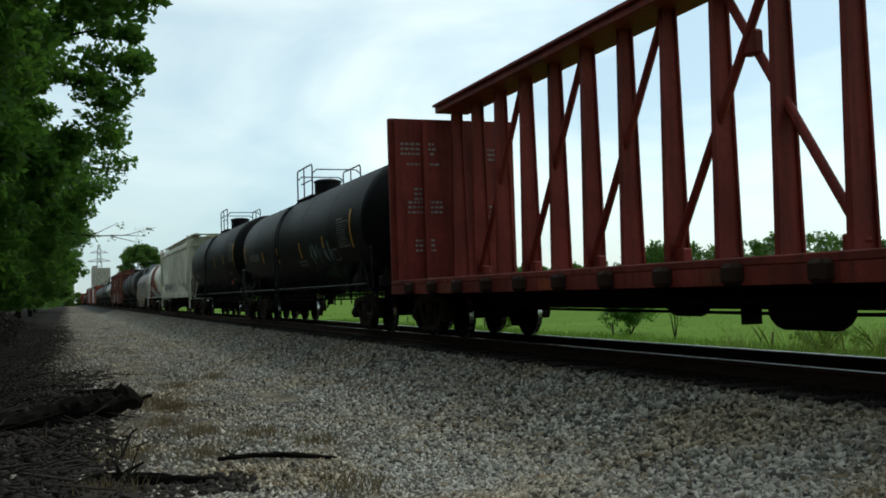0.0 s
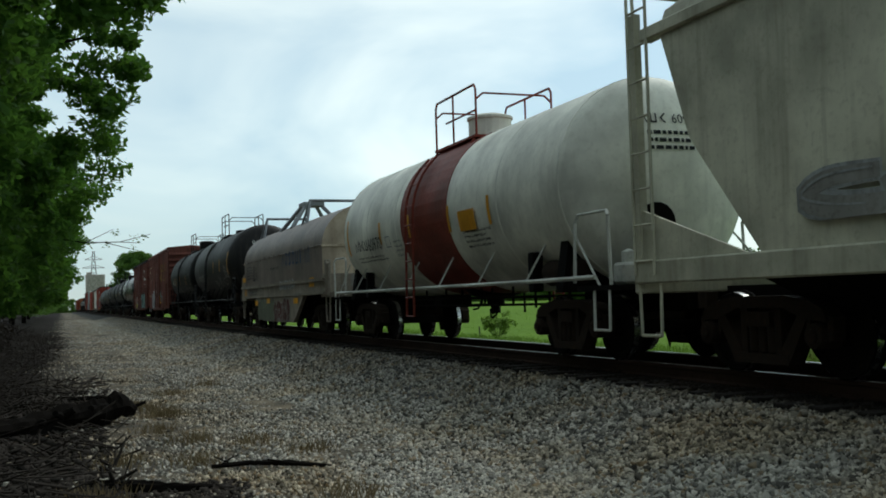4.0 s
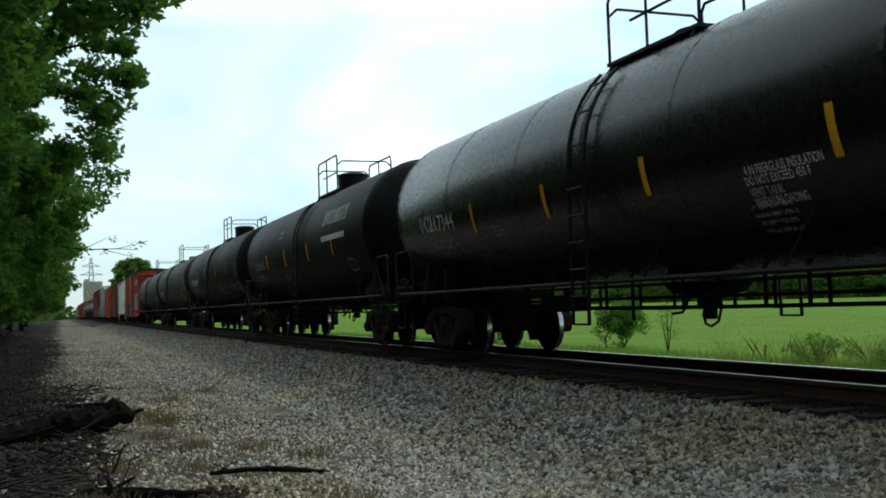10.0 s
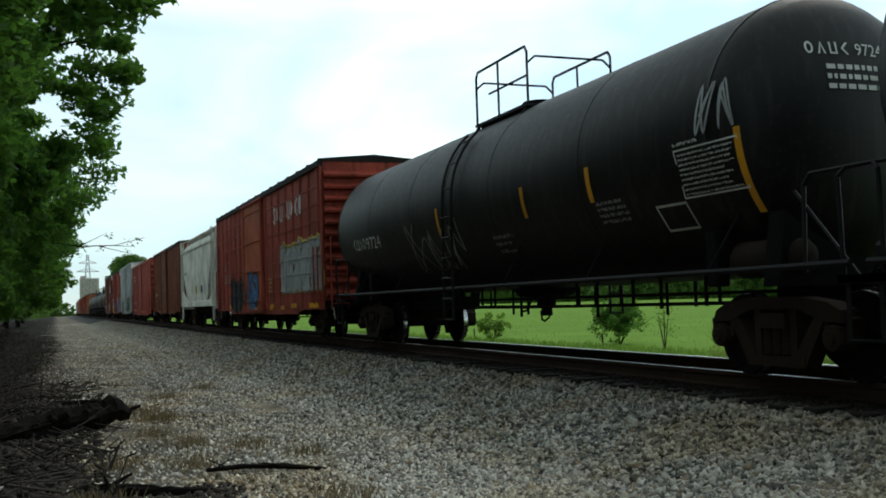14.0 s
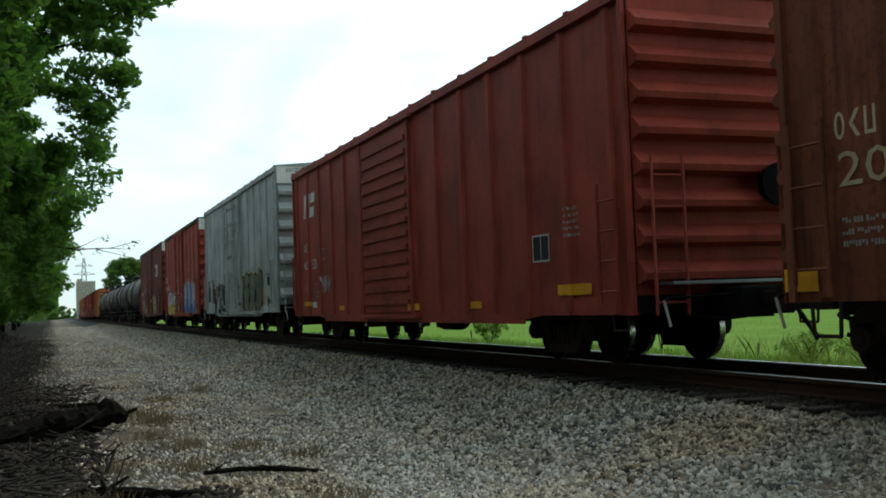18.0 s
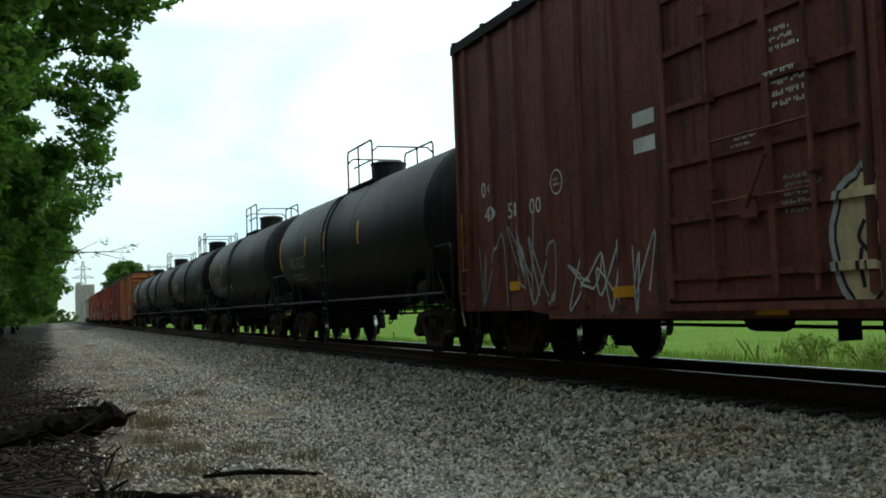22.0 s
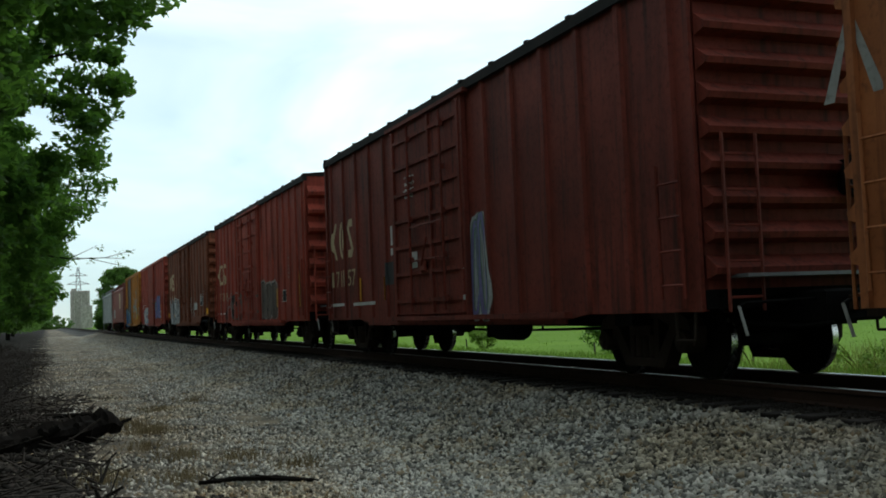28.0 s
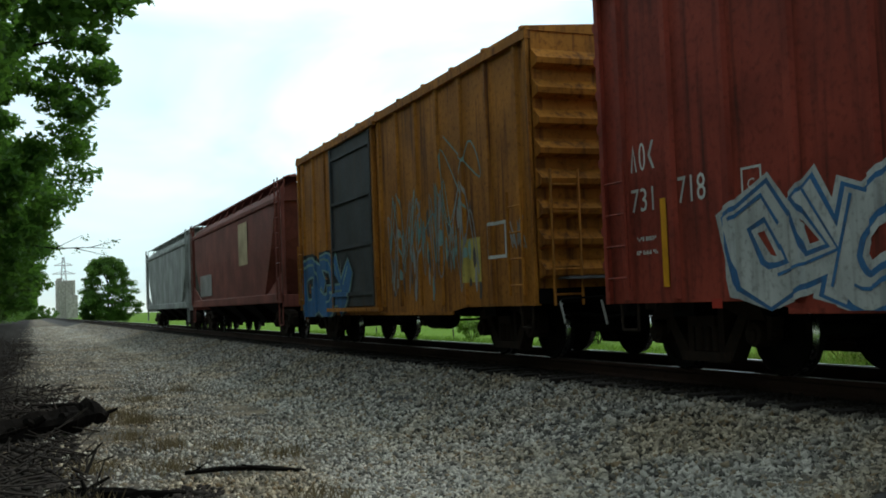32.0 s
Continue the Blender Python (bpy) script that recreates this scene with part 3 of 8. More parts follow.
def bars(car, surf, y, z, rows, w, h, gap, material, seed=0):
    """Small lettering that cannot be read: rows of short bars."""
    rng = random.Random(seed)
    bm = bmesh.new()
    for k in range(rows):
        x, top = 0.0, -k * (h + gap)
        end = w * rng.uniform(0.7, 1.0)
        left = rng.randint(2, 8)
        while x < end:
            s = min(end - x, h * rng.uniform(0.42, 0.62))
            lo, hi = rng.choice(((0, 1), (0, 1), (0, 0.55), (0.45, 1)))
            bm.faces.new([bm.verts.new((x + a * s, top + b * h, 0)) for a, b in ((0, lo), (1, lo), (1, hi), (0, hi))])
            x += s + h * 0.22
            left -= 1
            if left <= 0:
                x, left = x + 0.55 * h, rng.randint(2, 8)
    part("small_lettering", place(finish(bm, "bars"), surf, y, z), material, car)["kind"] = "stuff"


def emblem(code, w, h):
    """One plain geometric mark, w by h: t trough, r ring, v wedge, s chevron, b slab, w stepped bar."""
    bm = bmesh.new()
    t = min(0.24 * w, 0.16 * h)

    def quad(*pts):
        bm.faces.new([bm.verts.new((x * w, z * h, 0)) for x, z in pts])
    a = t / w
    if code == "t":
        quad((0, 0), (a, t / h), (a, 1), (0, 1))
        quad((0, 0), (1, 0), (1 - a, t / h), (a, t / h))
        quad((1, 0), (1, 1), (1 - a, 1), (1 - a, t / h))
    elif code == "r":
        n = 20
        for k in range(n):
            p, q = 2 * math.pi * k / n, 2 * math.pi * (k + 1) / n
            rx, rz = 0.5 - a, 0.5 - t / h
            quad((0.5 + 0.5 * math.cos(p), 0.5 + 0.5 * math.sin(p)), (0.5 + 0.5 * math.cos(q), 0.5 + 0.5 * math.sin(q)), (0.5 + rx * math.cos(q), 0.5 + rz * math.sin(q)), (0.5 + rx * math.cos(p), 0.5 + rz * math.sin(p)))
    elif code == "v":
        quad((0, 0), (a, 0), (0.5, 0.8), (0.5, 1))
        quad((1 - a, 0), (1, 0), (0.5, 1), (0.5, 0.8))
    elif code == "s":
        quad((0, 0.5), (1.5 * a, 0.5), (1, 1), (1 - 1.5 * a, 1))
        quad((0, 0.5), (1 - 1.5 * a, 0), (1, 0), (1.5 * a, 0.5))
    elif code == "w":
        quad((0.1, 0), (0.7, 0), (1, 0.2), (0.62, 0.2), (0.1, 0.2))
        quad((0.3, 0.8), (0.9, 0.8), (0.9, 1), (0.3, 1), (0, 0.8))
        quad((0.62, 0.2), (1, 0.2), (0.3, 0.8), (0, 0.8))
    else:
        quad((0.33, 0), (0.67, 0), (0.67, 1), (0.33, 1))
    bmesh.ops.remove_doubles(bm, verts=bm.verts[:], dist=0.0004)
    return finish(bm, "mark")


def initials(car, surf, codes, y, z, h, material, w=0.6, gap=0.3):
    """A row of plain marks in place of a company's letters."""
    for k, code in enumerate(codes):
        me = emblem(code, w * h, h)
        for v in me.vertices:
            v.co.x += k * (w + gap) * h
        part("company_mark", place(me, surf, y, z), material, car)


def patch(car, surf, y, z, w, h, material, name="panel", nx=1, nz=4, label="", lift=0.0):
    me = grid_mesh(w, h, nx, nz)
    for v in me.vertices:
        v.co.z = lift
    return part(name, place(me, surf, y, z), material, car, label)


def outline_box(car, surf, y, z, w, h, t, material, name="stencil_frame", lift=0.002):
    bm = bmesh.new()
    for a, b, c, d in ((0, w, 0, t), (0, w, h - t, h), (0, t, t, h - t), (w - t, w, t, h - t)):
        bm.faces.new([bm.verts.new((p, q, lift)) for p, q in ((a, c), (b, c), (b, d), (a, d))])
    part(name, place(finish(bm, name), surf, y, z), material, car)


GLYPHS = ([[(0.9, 0.9), (0.3, 0.97), (0.1, 0.62), (0.5, 0.5), (0.9, 0.35), (0.7, 0.04), (0.08, 0.1)]], [[(0.15, 0), (0.2, 1), (0.8, 0.9), (0.85, 0.6), (0.25, 0.5)], [(0.4, 0.5), (0.95, 0)]],
          [[(0.08, 0.03), (0.42, 1), (0.6, 1), (0.95, 0.03)], [(0.25, 0.38), (0.8, 0.38)]], [[(0.9, 0.85), (0.5, 1), (0.1, 0.7), (0.1, 0.3), (0.5, 0), (0.95, 0.2), (0.9, 0.5), (0.6, 0.48)]],
          [[(0.1, 1), (0.15, 0.2), (0.5, 0), (0.85, 0.2), (0.9, 1)]], [[(0.15, 0), (0.1, 1), (0.9, 0.05), (0.9, 1)]], [[(0.1, 0.5), (0.2, 0.95), (0.8, 0.95), (0.9, 0.5), (0.8, 0.05), (0.2, 0.05), (0.12, 0.45)]],
          [[(0.1, 1), (0.15, 0)], [(0.9, 1), (0.2, 0.5), (0.95, 0)]])


def drape(bm, name, surf, y0, y1, z0, z1):
    """Fold a flat coat of paint over whatever stands proud of a car's near side."""
    ys, d0, d1, rows = POSTS.get(name, ([], 9e9, 9e9, []))
    cuts = [(c, 1) for y in ys for c in (y - 0.085, y - 0.05, y + 0.05, y + 0.085)] + [(c, 1) for d in (d0, d1) for c in (d - 0.002, d + 0.002)]
    cuts = [c for c in cuts if y0 - 0.4 < c[0] < y1 + 0.4] + [(c, 2) for z, h in rows for c in (z - h - 0.012, z - h - 0.004, z + h + 0.004, z + h + 0.012) if z0 < c < z1 + 0.2]
    for c, axis in cuts:
        bmesh.ops.bisect_plane(bm, geom=bm.verts[:] + bm.edges[:] + bm.faces[:], plane_co=(0, c, 0) if axis == 1 else (0, 0, c), plane_no=(0, 1, 0) if axis == 1 else (0, 0, 1))
    for v in bm.verts:
        v.co.x += surf(v.co.y, v.co.z)


def curve_through(pts, n=4):
    """Points of a smooth line through the given ones."""
    out = []
    P = [pts[0]] + list(pts) + [pts[-1]]
    for i in range(1, len(P) - 2):
        for k in range(n):
            t = k / n
            out.append(tuple(0.5 * (2 * P[i][a] + (P[i + 1][a] - P[i - 1][a]) * t + (2 * P[i - 1][a] - 5 * P[i][a] + 4 * P[i + 1][a] - P[i + 2][a]) * t * t + (3 * P[i][a] - P[i - 1][a] - 3 * P[i + 1][a] + P[i + 2][a]) * t ** 3) for a in (0, 1)))
    return out + [pts[-1]]


def spray(car, surf, y0, y1, z0, z1, fill, edge, seed, letters=5, glow=None, lines=False, low=None):
    """Spray paint: interlocking fat strokes with a halo, an outline, a fill and shine lines, or bare lines; each coat lies over the last and runs over the side posts."""
    rng = random.Random(seed)
    w, hh = (y1 - y0) / letters, z1 - z0
    coats = {k: bmesh.new() for k in ("graffiti_halo", "graffiti_outline", "graffiti_fill", "graffiti_shine")}
    count = [0]

    def lay(name, pts, eps):
        bm = coats[name]
        bm.faces.new([bm.verts.new((-eps, a, min(max(b, z0 - 0.015), z1 + 0.15))) for a, b in pts])

    def stroke(name, pts, t, eps, sharp=True):
        n = len(pts)
        left, right = [], []
        for i, (a, b) in enumerate(pts):
            p, q = pts[max(0, i - 1)], pts[min(n - 1, i + 1)]
            ln = math.hypot(q[0] - p[0], q[1] - p[1]) or 1
            u, v = (q[0] - p[0]) / ln, (q[1] - p[1]) / ln
            k = t * (0.7 + 0.5 * math.sin(math.pi * (i + 0.5) / n)) if sharp else t
            if i == 0:
                a, b = a - u * t * 0.6, b - v * t * 0.6
            if i == n - 1:
                a, b = a + u * t * 0.6, b + v * t * 0.6
            left.append((a - v * k, b + u * k))
            right.append((a + v * k, b - u * k))
        for i in range(n - 1):
            lay(name, [left[i], left[i + 1], right[i + 1], right[i]], eps + 0.00012 * i)

    for k in range(letters):
        if lines:
            cy = y0 + (k + 0.5) * w
            pts = [(cy + rng.uniform(-0.62, 0.62) * w, z0 + hh * min(1, max(0, (i % 2) + rng.uniform(-0.35, 0.35) * (1 if i % 2 else -1) * 0.9 + (0.12 if i % 2 == 0 else -0.12)))) for i in range(6)]
            stroke("graffiti_outline", curve_through(pts, 6), 0.013 + 0.008 * rng.random(), 0.003 + 0.0006 * (k % 4), False)
            continue
        g = rng.choice(GLYPHS)
        lean, sc = rng.uniform(-0.2, 0.2), rng.uniform(0.92, 1.12)
        t = min(0.17 * hh, 0.19 * w) * rng.uniform(0.85, 1.2)
        turn = rng.choice((-1, 1)) * rng.uniform(0.35, 0.9)
        ca, sa = math.cos(turn), math.sin(turn)
        m = rng.choice((-1, 1))
        for line in g:
            pts = []
            for p, q in line:
                p = p if m > 0 else 1 - p
                p, q = min(1.1, max(-0.1, 0.5 + (p - 0.5) * ca - (q - 0.5) * sa)), min(1, max(0, 0.5 + ((p - 0.5) * sa + (q - 0.5) * ca) * 1.25))
                pts.append((y0 + (k - 0.08 + 1.16 * p) * w + lean * (q - 0.5) * w + rng.uniform(-0.05, 0.05) * w, z0 + t + (hh - 2 * t) * q * sc + rng.uniform(-0.05, 0.05) * hh))
            pts = curve_through(pts, 4) if rng.random() < 0.45 else curve_through(pts, 1)
            e = 0.00025 * count[0]
            count[0] += 1
            if glow:
                stroke("graffiti_halo", pts, t * 1.5 + 0.06, 0.0025 + e * 0.25)
            stroke("graffiti_outline", pts, t + min(0.06, t * 0.45), 0.006 + e * 0.25)
            stroke("graffiti_fill", pts, t, 0.011 + e * 0.25)
            sh = [(a + t * 0.35, b + t * 0.35) for a, b in pts]
            stroke("graffiti_shine", sh[: max(3, len(sh) // 2)], t * 0.13, 0.016 + e * 0.2)
    for name, mat_ in (("graffiti_halo", glow), ("graffiti_outline", edge), ("graffiti_fill", fill), ("graffiti_shine", edge)):
        bm = coats[name]
        if not (bm.faces and mat_):
            bm.free()
            continue
        drape(bm, car.name, surf, y0, y1, z0, z1)
        if name == "graffiti_fill" and low:
            zm = z0 + 0.46 * hh
            bmesh.ops.bisect_plane(bm, geom=bm.verts[:] + bm.edges[:] + bm.faces[:], plane_co=(0, 0, zm), plane_no=(0, 0, 1))
            for f in bm.faces:
                f.material_index = int(f.calc_center_median().z < zm)
        ob = part(name, bm, mat_, car, "spray-painted shapes")
        if name == "graffiti_fill" and low:
            ob.data.materials.append(low)
        ob["kind"] = "stuff"


# ---- tank car ----
def tank_car(L, R=1.56, zc=2.7, shell="black_tank", band=None, iron="black_iron", end_iron=None, dome=True, hoops=False, label="", mid=0.0, set_back=0.0, trucks=()):
    """trucks: where the two trucks stand along the car; the end platforms and couplers go with them."""
    car = thing("tank_car", label or "black steel tank car with railings on top", "tank car", "cars of the freight train")
    half = L / 2
    hs = half - 0.7 - set_back / 2
    end_iron = end_iron or iron
    shift = set_back / 2
    ladder_y = mid + 0.55
    yt = {-1: trucks[0], 1: trucks[1]} if trucks else {-1: -half + 2.05, 1: half - 2.05}
    end = {e: yt[e] + e * 1.95 for e in (-1, 1)}
    cyl = hs - 0.62
    prof = [(0.02, -hs)]
    for k in range(1, 8):
        a = math.radians(90 - k * 90 / 8)
        prof.append((R * math.cos(a) ** 0.9, -cyl - 0.62 * math.sin(a)))
    prof += [(R, -cyl), (R, -cyl * 0.5), (R, 0), (R, cyl * 0.5), (R, cyl)] + [(r, -s) for r, s in reversed(prof[1:8])] + [(0.02, hs)]
    bm = bmesh.new()
    lathe(bm, prof, (0, shift, zc), 48, "y")
    part("shell", finish(bm, "shell", True), M[shell], car)
    for k in (-1, 1):
        bm = bmesh.new()
        lathe(bm, [(R - 0.02, k * cyl - 0.02), (R + 0.006, k * cyl - 0.018), (R + 0.006, k * cyl + 0.018), (R - 0.02, k * cyl + 0.02)], (0, shift, zc), 48, "y")
        part("weld_seam", bm, M[shell], car)
    bm = bmesh.new()
    lathe(bm, [(R - 0.02, -0.04), (R + 0.01, -0.035), (R + 0.01, 0.035), (R - 0.02, 0.04)], (0, mid + 0.9, zc), 48, "y")
    part("jacket_band", bm, M[shell], car)
    for y in (-cyl * 0.62, -cyl * 0.22, cyl * 0.3, cyl * 0.66):
        bm = bmesh.new()
        lathe(bm, [(R - 0.02, -0.03), (R + 0.005, -0.026), (R + 0.005, 0.026), (R - 0.02, 0.03)], (0, shift + y, zc), 48, "y")
        part("jacket_band", bm, M[shell], car)
    top = zc + R
    if band:
        bm = bmesh.new()
        lathe(bm, [(R - 0.02, -band), (R + 0.012, -band + 0.004), (R + 0.012, band - 0.004), (R - 0.02, band)], (0, 0, zc), 48, "y")
        part("coloured_band", bm, M["red_band"], car, "red painted band", smooth=False)
    # manway, platform and railings
    if dome:
        bm = bmesh.new()
        lathe(bm, [(0.05, -0.1), (0.44, -0.1), (0.44, 0.38), (0.47, 0.39), (0.47, 0.44), (0.3, 0.5), (0.05, 0.51)], (0, mid + 0.1, top), 20, "z")
        part("manway_dome", bm, M[shell], car)
    else:
        bm = bmesh.new()
        lathe(bm, [(0.05, -0.1), (0.3, -0.1), (0.3, 0.16), (0.05, 0.2)], (0, mid + 0.1, top), 14, "z")
        rod(bm, (0.0, mid + 0.75, top - 0.1), (0.0, mid + 0.75, top + 0.22), 0.1, 8)
        rod(bm, (0.15, mid - 0.45, top - 0.1), (0.15, mid - 0.45, top + 0.18), 0.07, 8)
        part("valves", bm, M["under"], car)
    plat = top - 0.16
    for s in (-1, 1):
        bm = bx(s * 0.5, s * 0.84, mid - 1.1, mid + 1.1, plat, plat + 0.05)
        part("platform", bm, M[iron], car)
        for y in (mid - 1.0, mid + 1.0):
            br = bmesh.new()
            rod(br, (s * 0.8, y, plat), (s * 0.9, y, zc + math.sqrt(R * R - 0.81) - 0.02), 0.03, 5)
            part("platform_bracket", br, M[iron], car)
        if hoops:
            for y in (mid - 0.95, mid + 0.95):
                hp = [(s * 0.8, y - 0.35, plat), (s * 0.8, y - 0.35, plat + 0.85), (s * 0.8, y - 0.22, plat + 1.0), (s * 0.8, y + 0.22, plat + 1.0), (s * 0.8, y + 0.35, plat + 0.85), (s * 0.8, y + 0.35, plat)]
                part("railing", pipe(hp, 0.022, 6), M[iron], car)
                part("railing", pipe([(s * 0.8, y - 0.35, plat + 0.5), (s * 0.8, y + 0.35, plat + 0.5)], 0.02, 6), M[iron], car)
        else:
            hp = [(s * 0.8, mid - 1.08, plat), (s * 0.8, mid - 1.08, plat + 0.92), (s * 0.8, mid - 1.0, plat + 1.02), (s * 0.8, mid + 1.0, plat + 1.02), (s * 0.8, mid + 1.08, plat + 0.92), (s * 0.8, mid + 1.08, plat)]
            part("railing", pipe(hp, 0.024, 6), M[iron], car)
            part("railing", pipe([(s * 0.8, mid - 1.08, plat + 0.52), (s * 0.8, mid + 0.5, plat + 0.52)], 0.02, 6), M[iron], car)
            part("railing_post", pipe([(s * 0.8, mid + 0.1, plat), (s * 0.8, mid + 0.1, plat + 1.02)], 0.022, 6), M[iron], car)
    for y in (mid - 1.08, mid + 1.08):
        part("railing", pipe([(-0.8, y, plat + 0.52), (-0.8, y, plat + 0.72), (-0.65, y, plat + 0.85), (0.65, y, plat + 0.85), (0.8, y, plat + 0.72)], 0.02, 6), M[iron], car)
    # ladder that follows the shell
    for s in (-1, 1):
        bm = bmesh.new()
        arc = [(s * (R + 0.08) * math.cos(math.radians(a)), zc + (R + 0.08) * math.sin(math.radians(a))) for a in range(0, 50, 8)]
        line = [(s * (R + 0.1), 0.6)] + arc
        for w in (-0.22, 0.22):
            pipe([(p, ladder_y + w, q) for p, q in line], 0.027, 5, bm)
        full = [(s * (R + 0.1), 0.61)] + [(s * (R + 0.12), 0.98 + 0.36 * k) for k in range(5)] + arc[1::2]
        for p, q in full:
            rod(bm, (p, ladder_y - 0.22, q), (p, ladder_y + 0.22, q), 0.016, 5)
        part("ladder", bm, M[iron], car)
    # side rails, saddles, stub sills and end platforms
    for s in (-1, 1):
        part("side_rail", pipe([(s * 1.5, end[-1] + 0.4, 1.17), (s * 1.52, end[-1] + 1.9, 1.16), (s * 1.52, end[1] - 1.9, 1.16), (s * 1.5, end[1] - 0.4, 1.17)], 0.036, 6), M[end_iron], car)
        for y in np.linspace(yt[-1] + 0.6, yt[1] - 0.2, 6):
            zb = zc - math.sqrt(max(0.1, R * R - 1.3 ** 2))
            bm = rod(bmesh.new(), (s * 1.5, y, 1.16), (s * 1.28, y - 0.32, zb + 0.02), 0.018, 5)
            part("rail_bracket", bm, M[end_iron], car)
        for e in (-1, 1):
            y0 = end[e]
            bm = bmesh.new()
            pipe([(s * 1.45, y0 - e * 0.05, 1.04), (s * 1.47, y0 - e * 0.05, 1.97), (s * 1.44, y0 - e * 0.13, 2.05), (s * 1.42, y0 - e * 0.95, 2.05), (s * 1.42, y0 - e * 1.05, 1.95), (s * 1.45, y0 - e * 1.05, 1.1)], 0.024, 6, bm)
            part("end_railing", bm, M[end_iron], car)
            part("railing_brace", rod(bmesh.new(), (s * 1.45, y0 - e * 0.35, 1.05), (s * 1.36, y0 - e * 1.25, zc - math.sqrt(max(0.1, R * R - 1.85)) + 0.05), 0.018, 5), M[end_iron], car)
            part("stirrup_step", pipe([(s * 1.45, y0 - e * 0.1, 1.0), (s * 1.46, y0 - e * 0.1, 0.46), (s * 1.46, y0 - e * 0.5, 0.46), (s * 1.45, y0 - e * 0.5, 1.0)], 0.02, 6), M[end_iron], car)
            part("jacking_post", bx(s * 1.18, s * 1.36, y0 - e * 2.76, y0 - e * 2.56, 1.0, 1.62, 0.02), M["under"], car)
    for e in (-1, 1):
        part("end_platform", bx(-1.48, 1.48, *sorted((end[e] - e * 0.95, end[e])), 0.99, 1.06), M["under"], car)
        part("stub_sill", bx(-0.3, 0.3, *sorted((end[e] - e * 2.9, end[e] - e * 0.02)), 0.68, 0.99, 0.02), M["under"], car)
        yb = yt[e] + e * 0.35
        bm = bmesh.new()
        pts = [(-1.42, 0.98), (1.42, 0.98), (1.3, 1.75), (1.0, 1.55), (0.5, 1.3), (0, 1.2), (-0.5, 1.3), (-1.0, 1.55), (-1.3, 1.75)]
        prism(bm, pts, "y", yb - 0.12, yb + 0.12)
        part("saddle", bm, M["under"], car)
        truck(car, yt[e])
        couplers(car, abs(end[e]) + 0.3, sides=(e,))
    y0 = end[-1]
    bm = bmesh.new()
    lathe(bm, [(0.04, -0.56), (0.15, -0.53), (0.2, -0.45), (0.2, 0.45), (0.15, 0.53), (0.04, 0.56)], (-1.1, y0 + 1.95, 1.28), 18, "y")
    part("air_reservoir", bm, M["truck"], car, smooth=True)
    bm = bmesh.new()
    lathe(bm, [(0.24, -0.03), (0.28, -0.03), (0.28, 0.03), (0.24, 0.03)], (-0.55, y0 + 0.3, 1.9), 18, "y")
    rod(bm, (-0.55, y0 + 0.25, 1.9), (-0.55, y0 + 0.55, 1.9), 0.05, 6)
    for k in range(4):
        a = k * math.pi / 2
        rod(bm, (-0.55, y0 + 0.3, 1.9), (-0.55 + 0.26 * math.cos(a), y0 + 0.3, 1.9 + 0.26 * math.sin(a)), 0.018, 4)
    rod(bm, (-0.55, y0 + 0.5, 1.0), (-0.55, y0 + 0.5, 2.0), 0.05, 5)
    part("brake_wheel", bm, M["under"], car)
    vb = part("brake_valve", bx(-1.2, -0.85, y0 + 0.15, y0 + 0.45, 1.06, 1.36, 0.04), M[end_iron], car)
    part("valve_cap", lathe(bmesh.new(), [(0.02, 0), (0.1, 0), (0.1, 0.14), (0.02, 0.18)], (-1.02, y0 + 0.3, 1.36), 12, "z"), M[end_iron], vb)
    part("valve_pipe", pipe([(-1.1, y0 + 0.25, 1.3), (-0.6, y0 + 0.2, 1.42), (-0.2, y0 + 0.25, 1.3), (0.5, y0 + 0.25, 1.28)], 0.03, 6), M[end_iron], vb)
    part("valve_pipe", pipe([(-1.0, y0 + 0.4, 1.2), (-0.5, y0 + 0.45, 1.24), (0.7, y0 + 0.45, 1.18)], 0.025, 6), M[end_iron], vb)
    # pipework under the belly: two lines on hangers, and the outlet with its chain
    rng = random.Random(int(L * 100))
    ya, yz = yt[-1] + 1.5, yt[1] - 1.3
    for x in (-0.55, 0.5):
        part("brake_pipe", pipe([(x, ya, 0.93), (x, yz, 0.93)], 0.026, 6), M["under"], car)
        part("brake_pipe", pipe([(x, ya, 0.8), (x, (ya + yz) / 2, 0.78), (x, yz, 0.8)], 0.022, 6), M["under"], car)
        n = max(5, int((yz - ya) / 0.85))
        for k in range(n):
            y = ya + (yz - ya) * (k + rng.uniform(0.2, 0.8)) / n
            zt = zc - math.sqrt(R * R - x * x) + 0.03
            part("pipe_hanger", bx(x - 0.015, x + 0.015, y - 0.022, y + 0.022, 0.77 - rng.choice((0, 0, 0, 0.03, 0.15)), zt), M["under"], car)
    bm = bmesh.new()
    lathe(bm, [(0.05, 0.62), (0.1, 0.62), (0.1, 0.78), (0.17, 0.8), (0.17, 0.9), (0.5, 0.99), (0.62, 1.12)], (0, mid + 0.1, 0), 14, "z")
    part("outlet_valve", bm, M["under"], car)
    part("outlet_chain", pipe([(-0.12, mid + 0.1, 0.7), (-0.16, mid - 0.02, 0.56), (-0.18, mid - 0.16, 0.53), (-0.16, mid - 0.3, 0.6), (-0.14, mid - 0.36, 0.82)], 0.018, 5), M["under"], car)
    part("outlet_handle", pipe([(-0.2, mid + 0.25, 0.95), (-0.3, mid + 0.3, 0.72), (-0.3, mid + 0.55, 0.7)], 0.02, 5), M["under"], car)
    part("sump_box", bx(-0.5, 0.2, *sorted((yz - 2.2, yz - 1.7)), 0.74, 1.02, 0.02), M["under"], car)
    surf = tank_surf(R, zc)
    return car, surf, half, hs, R, zc


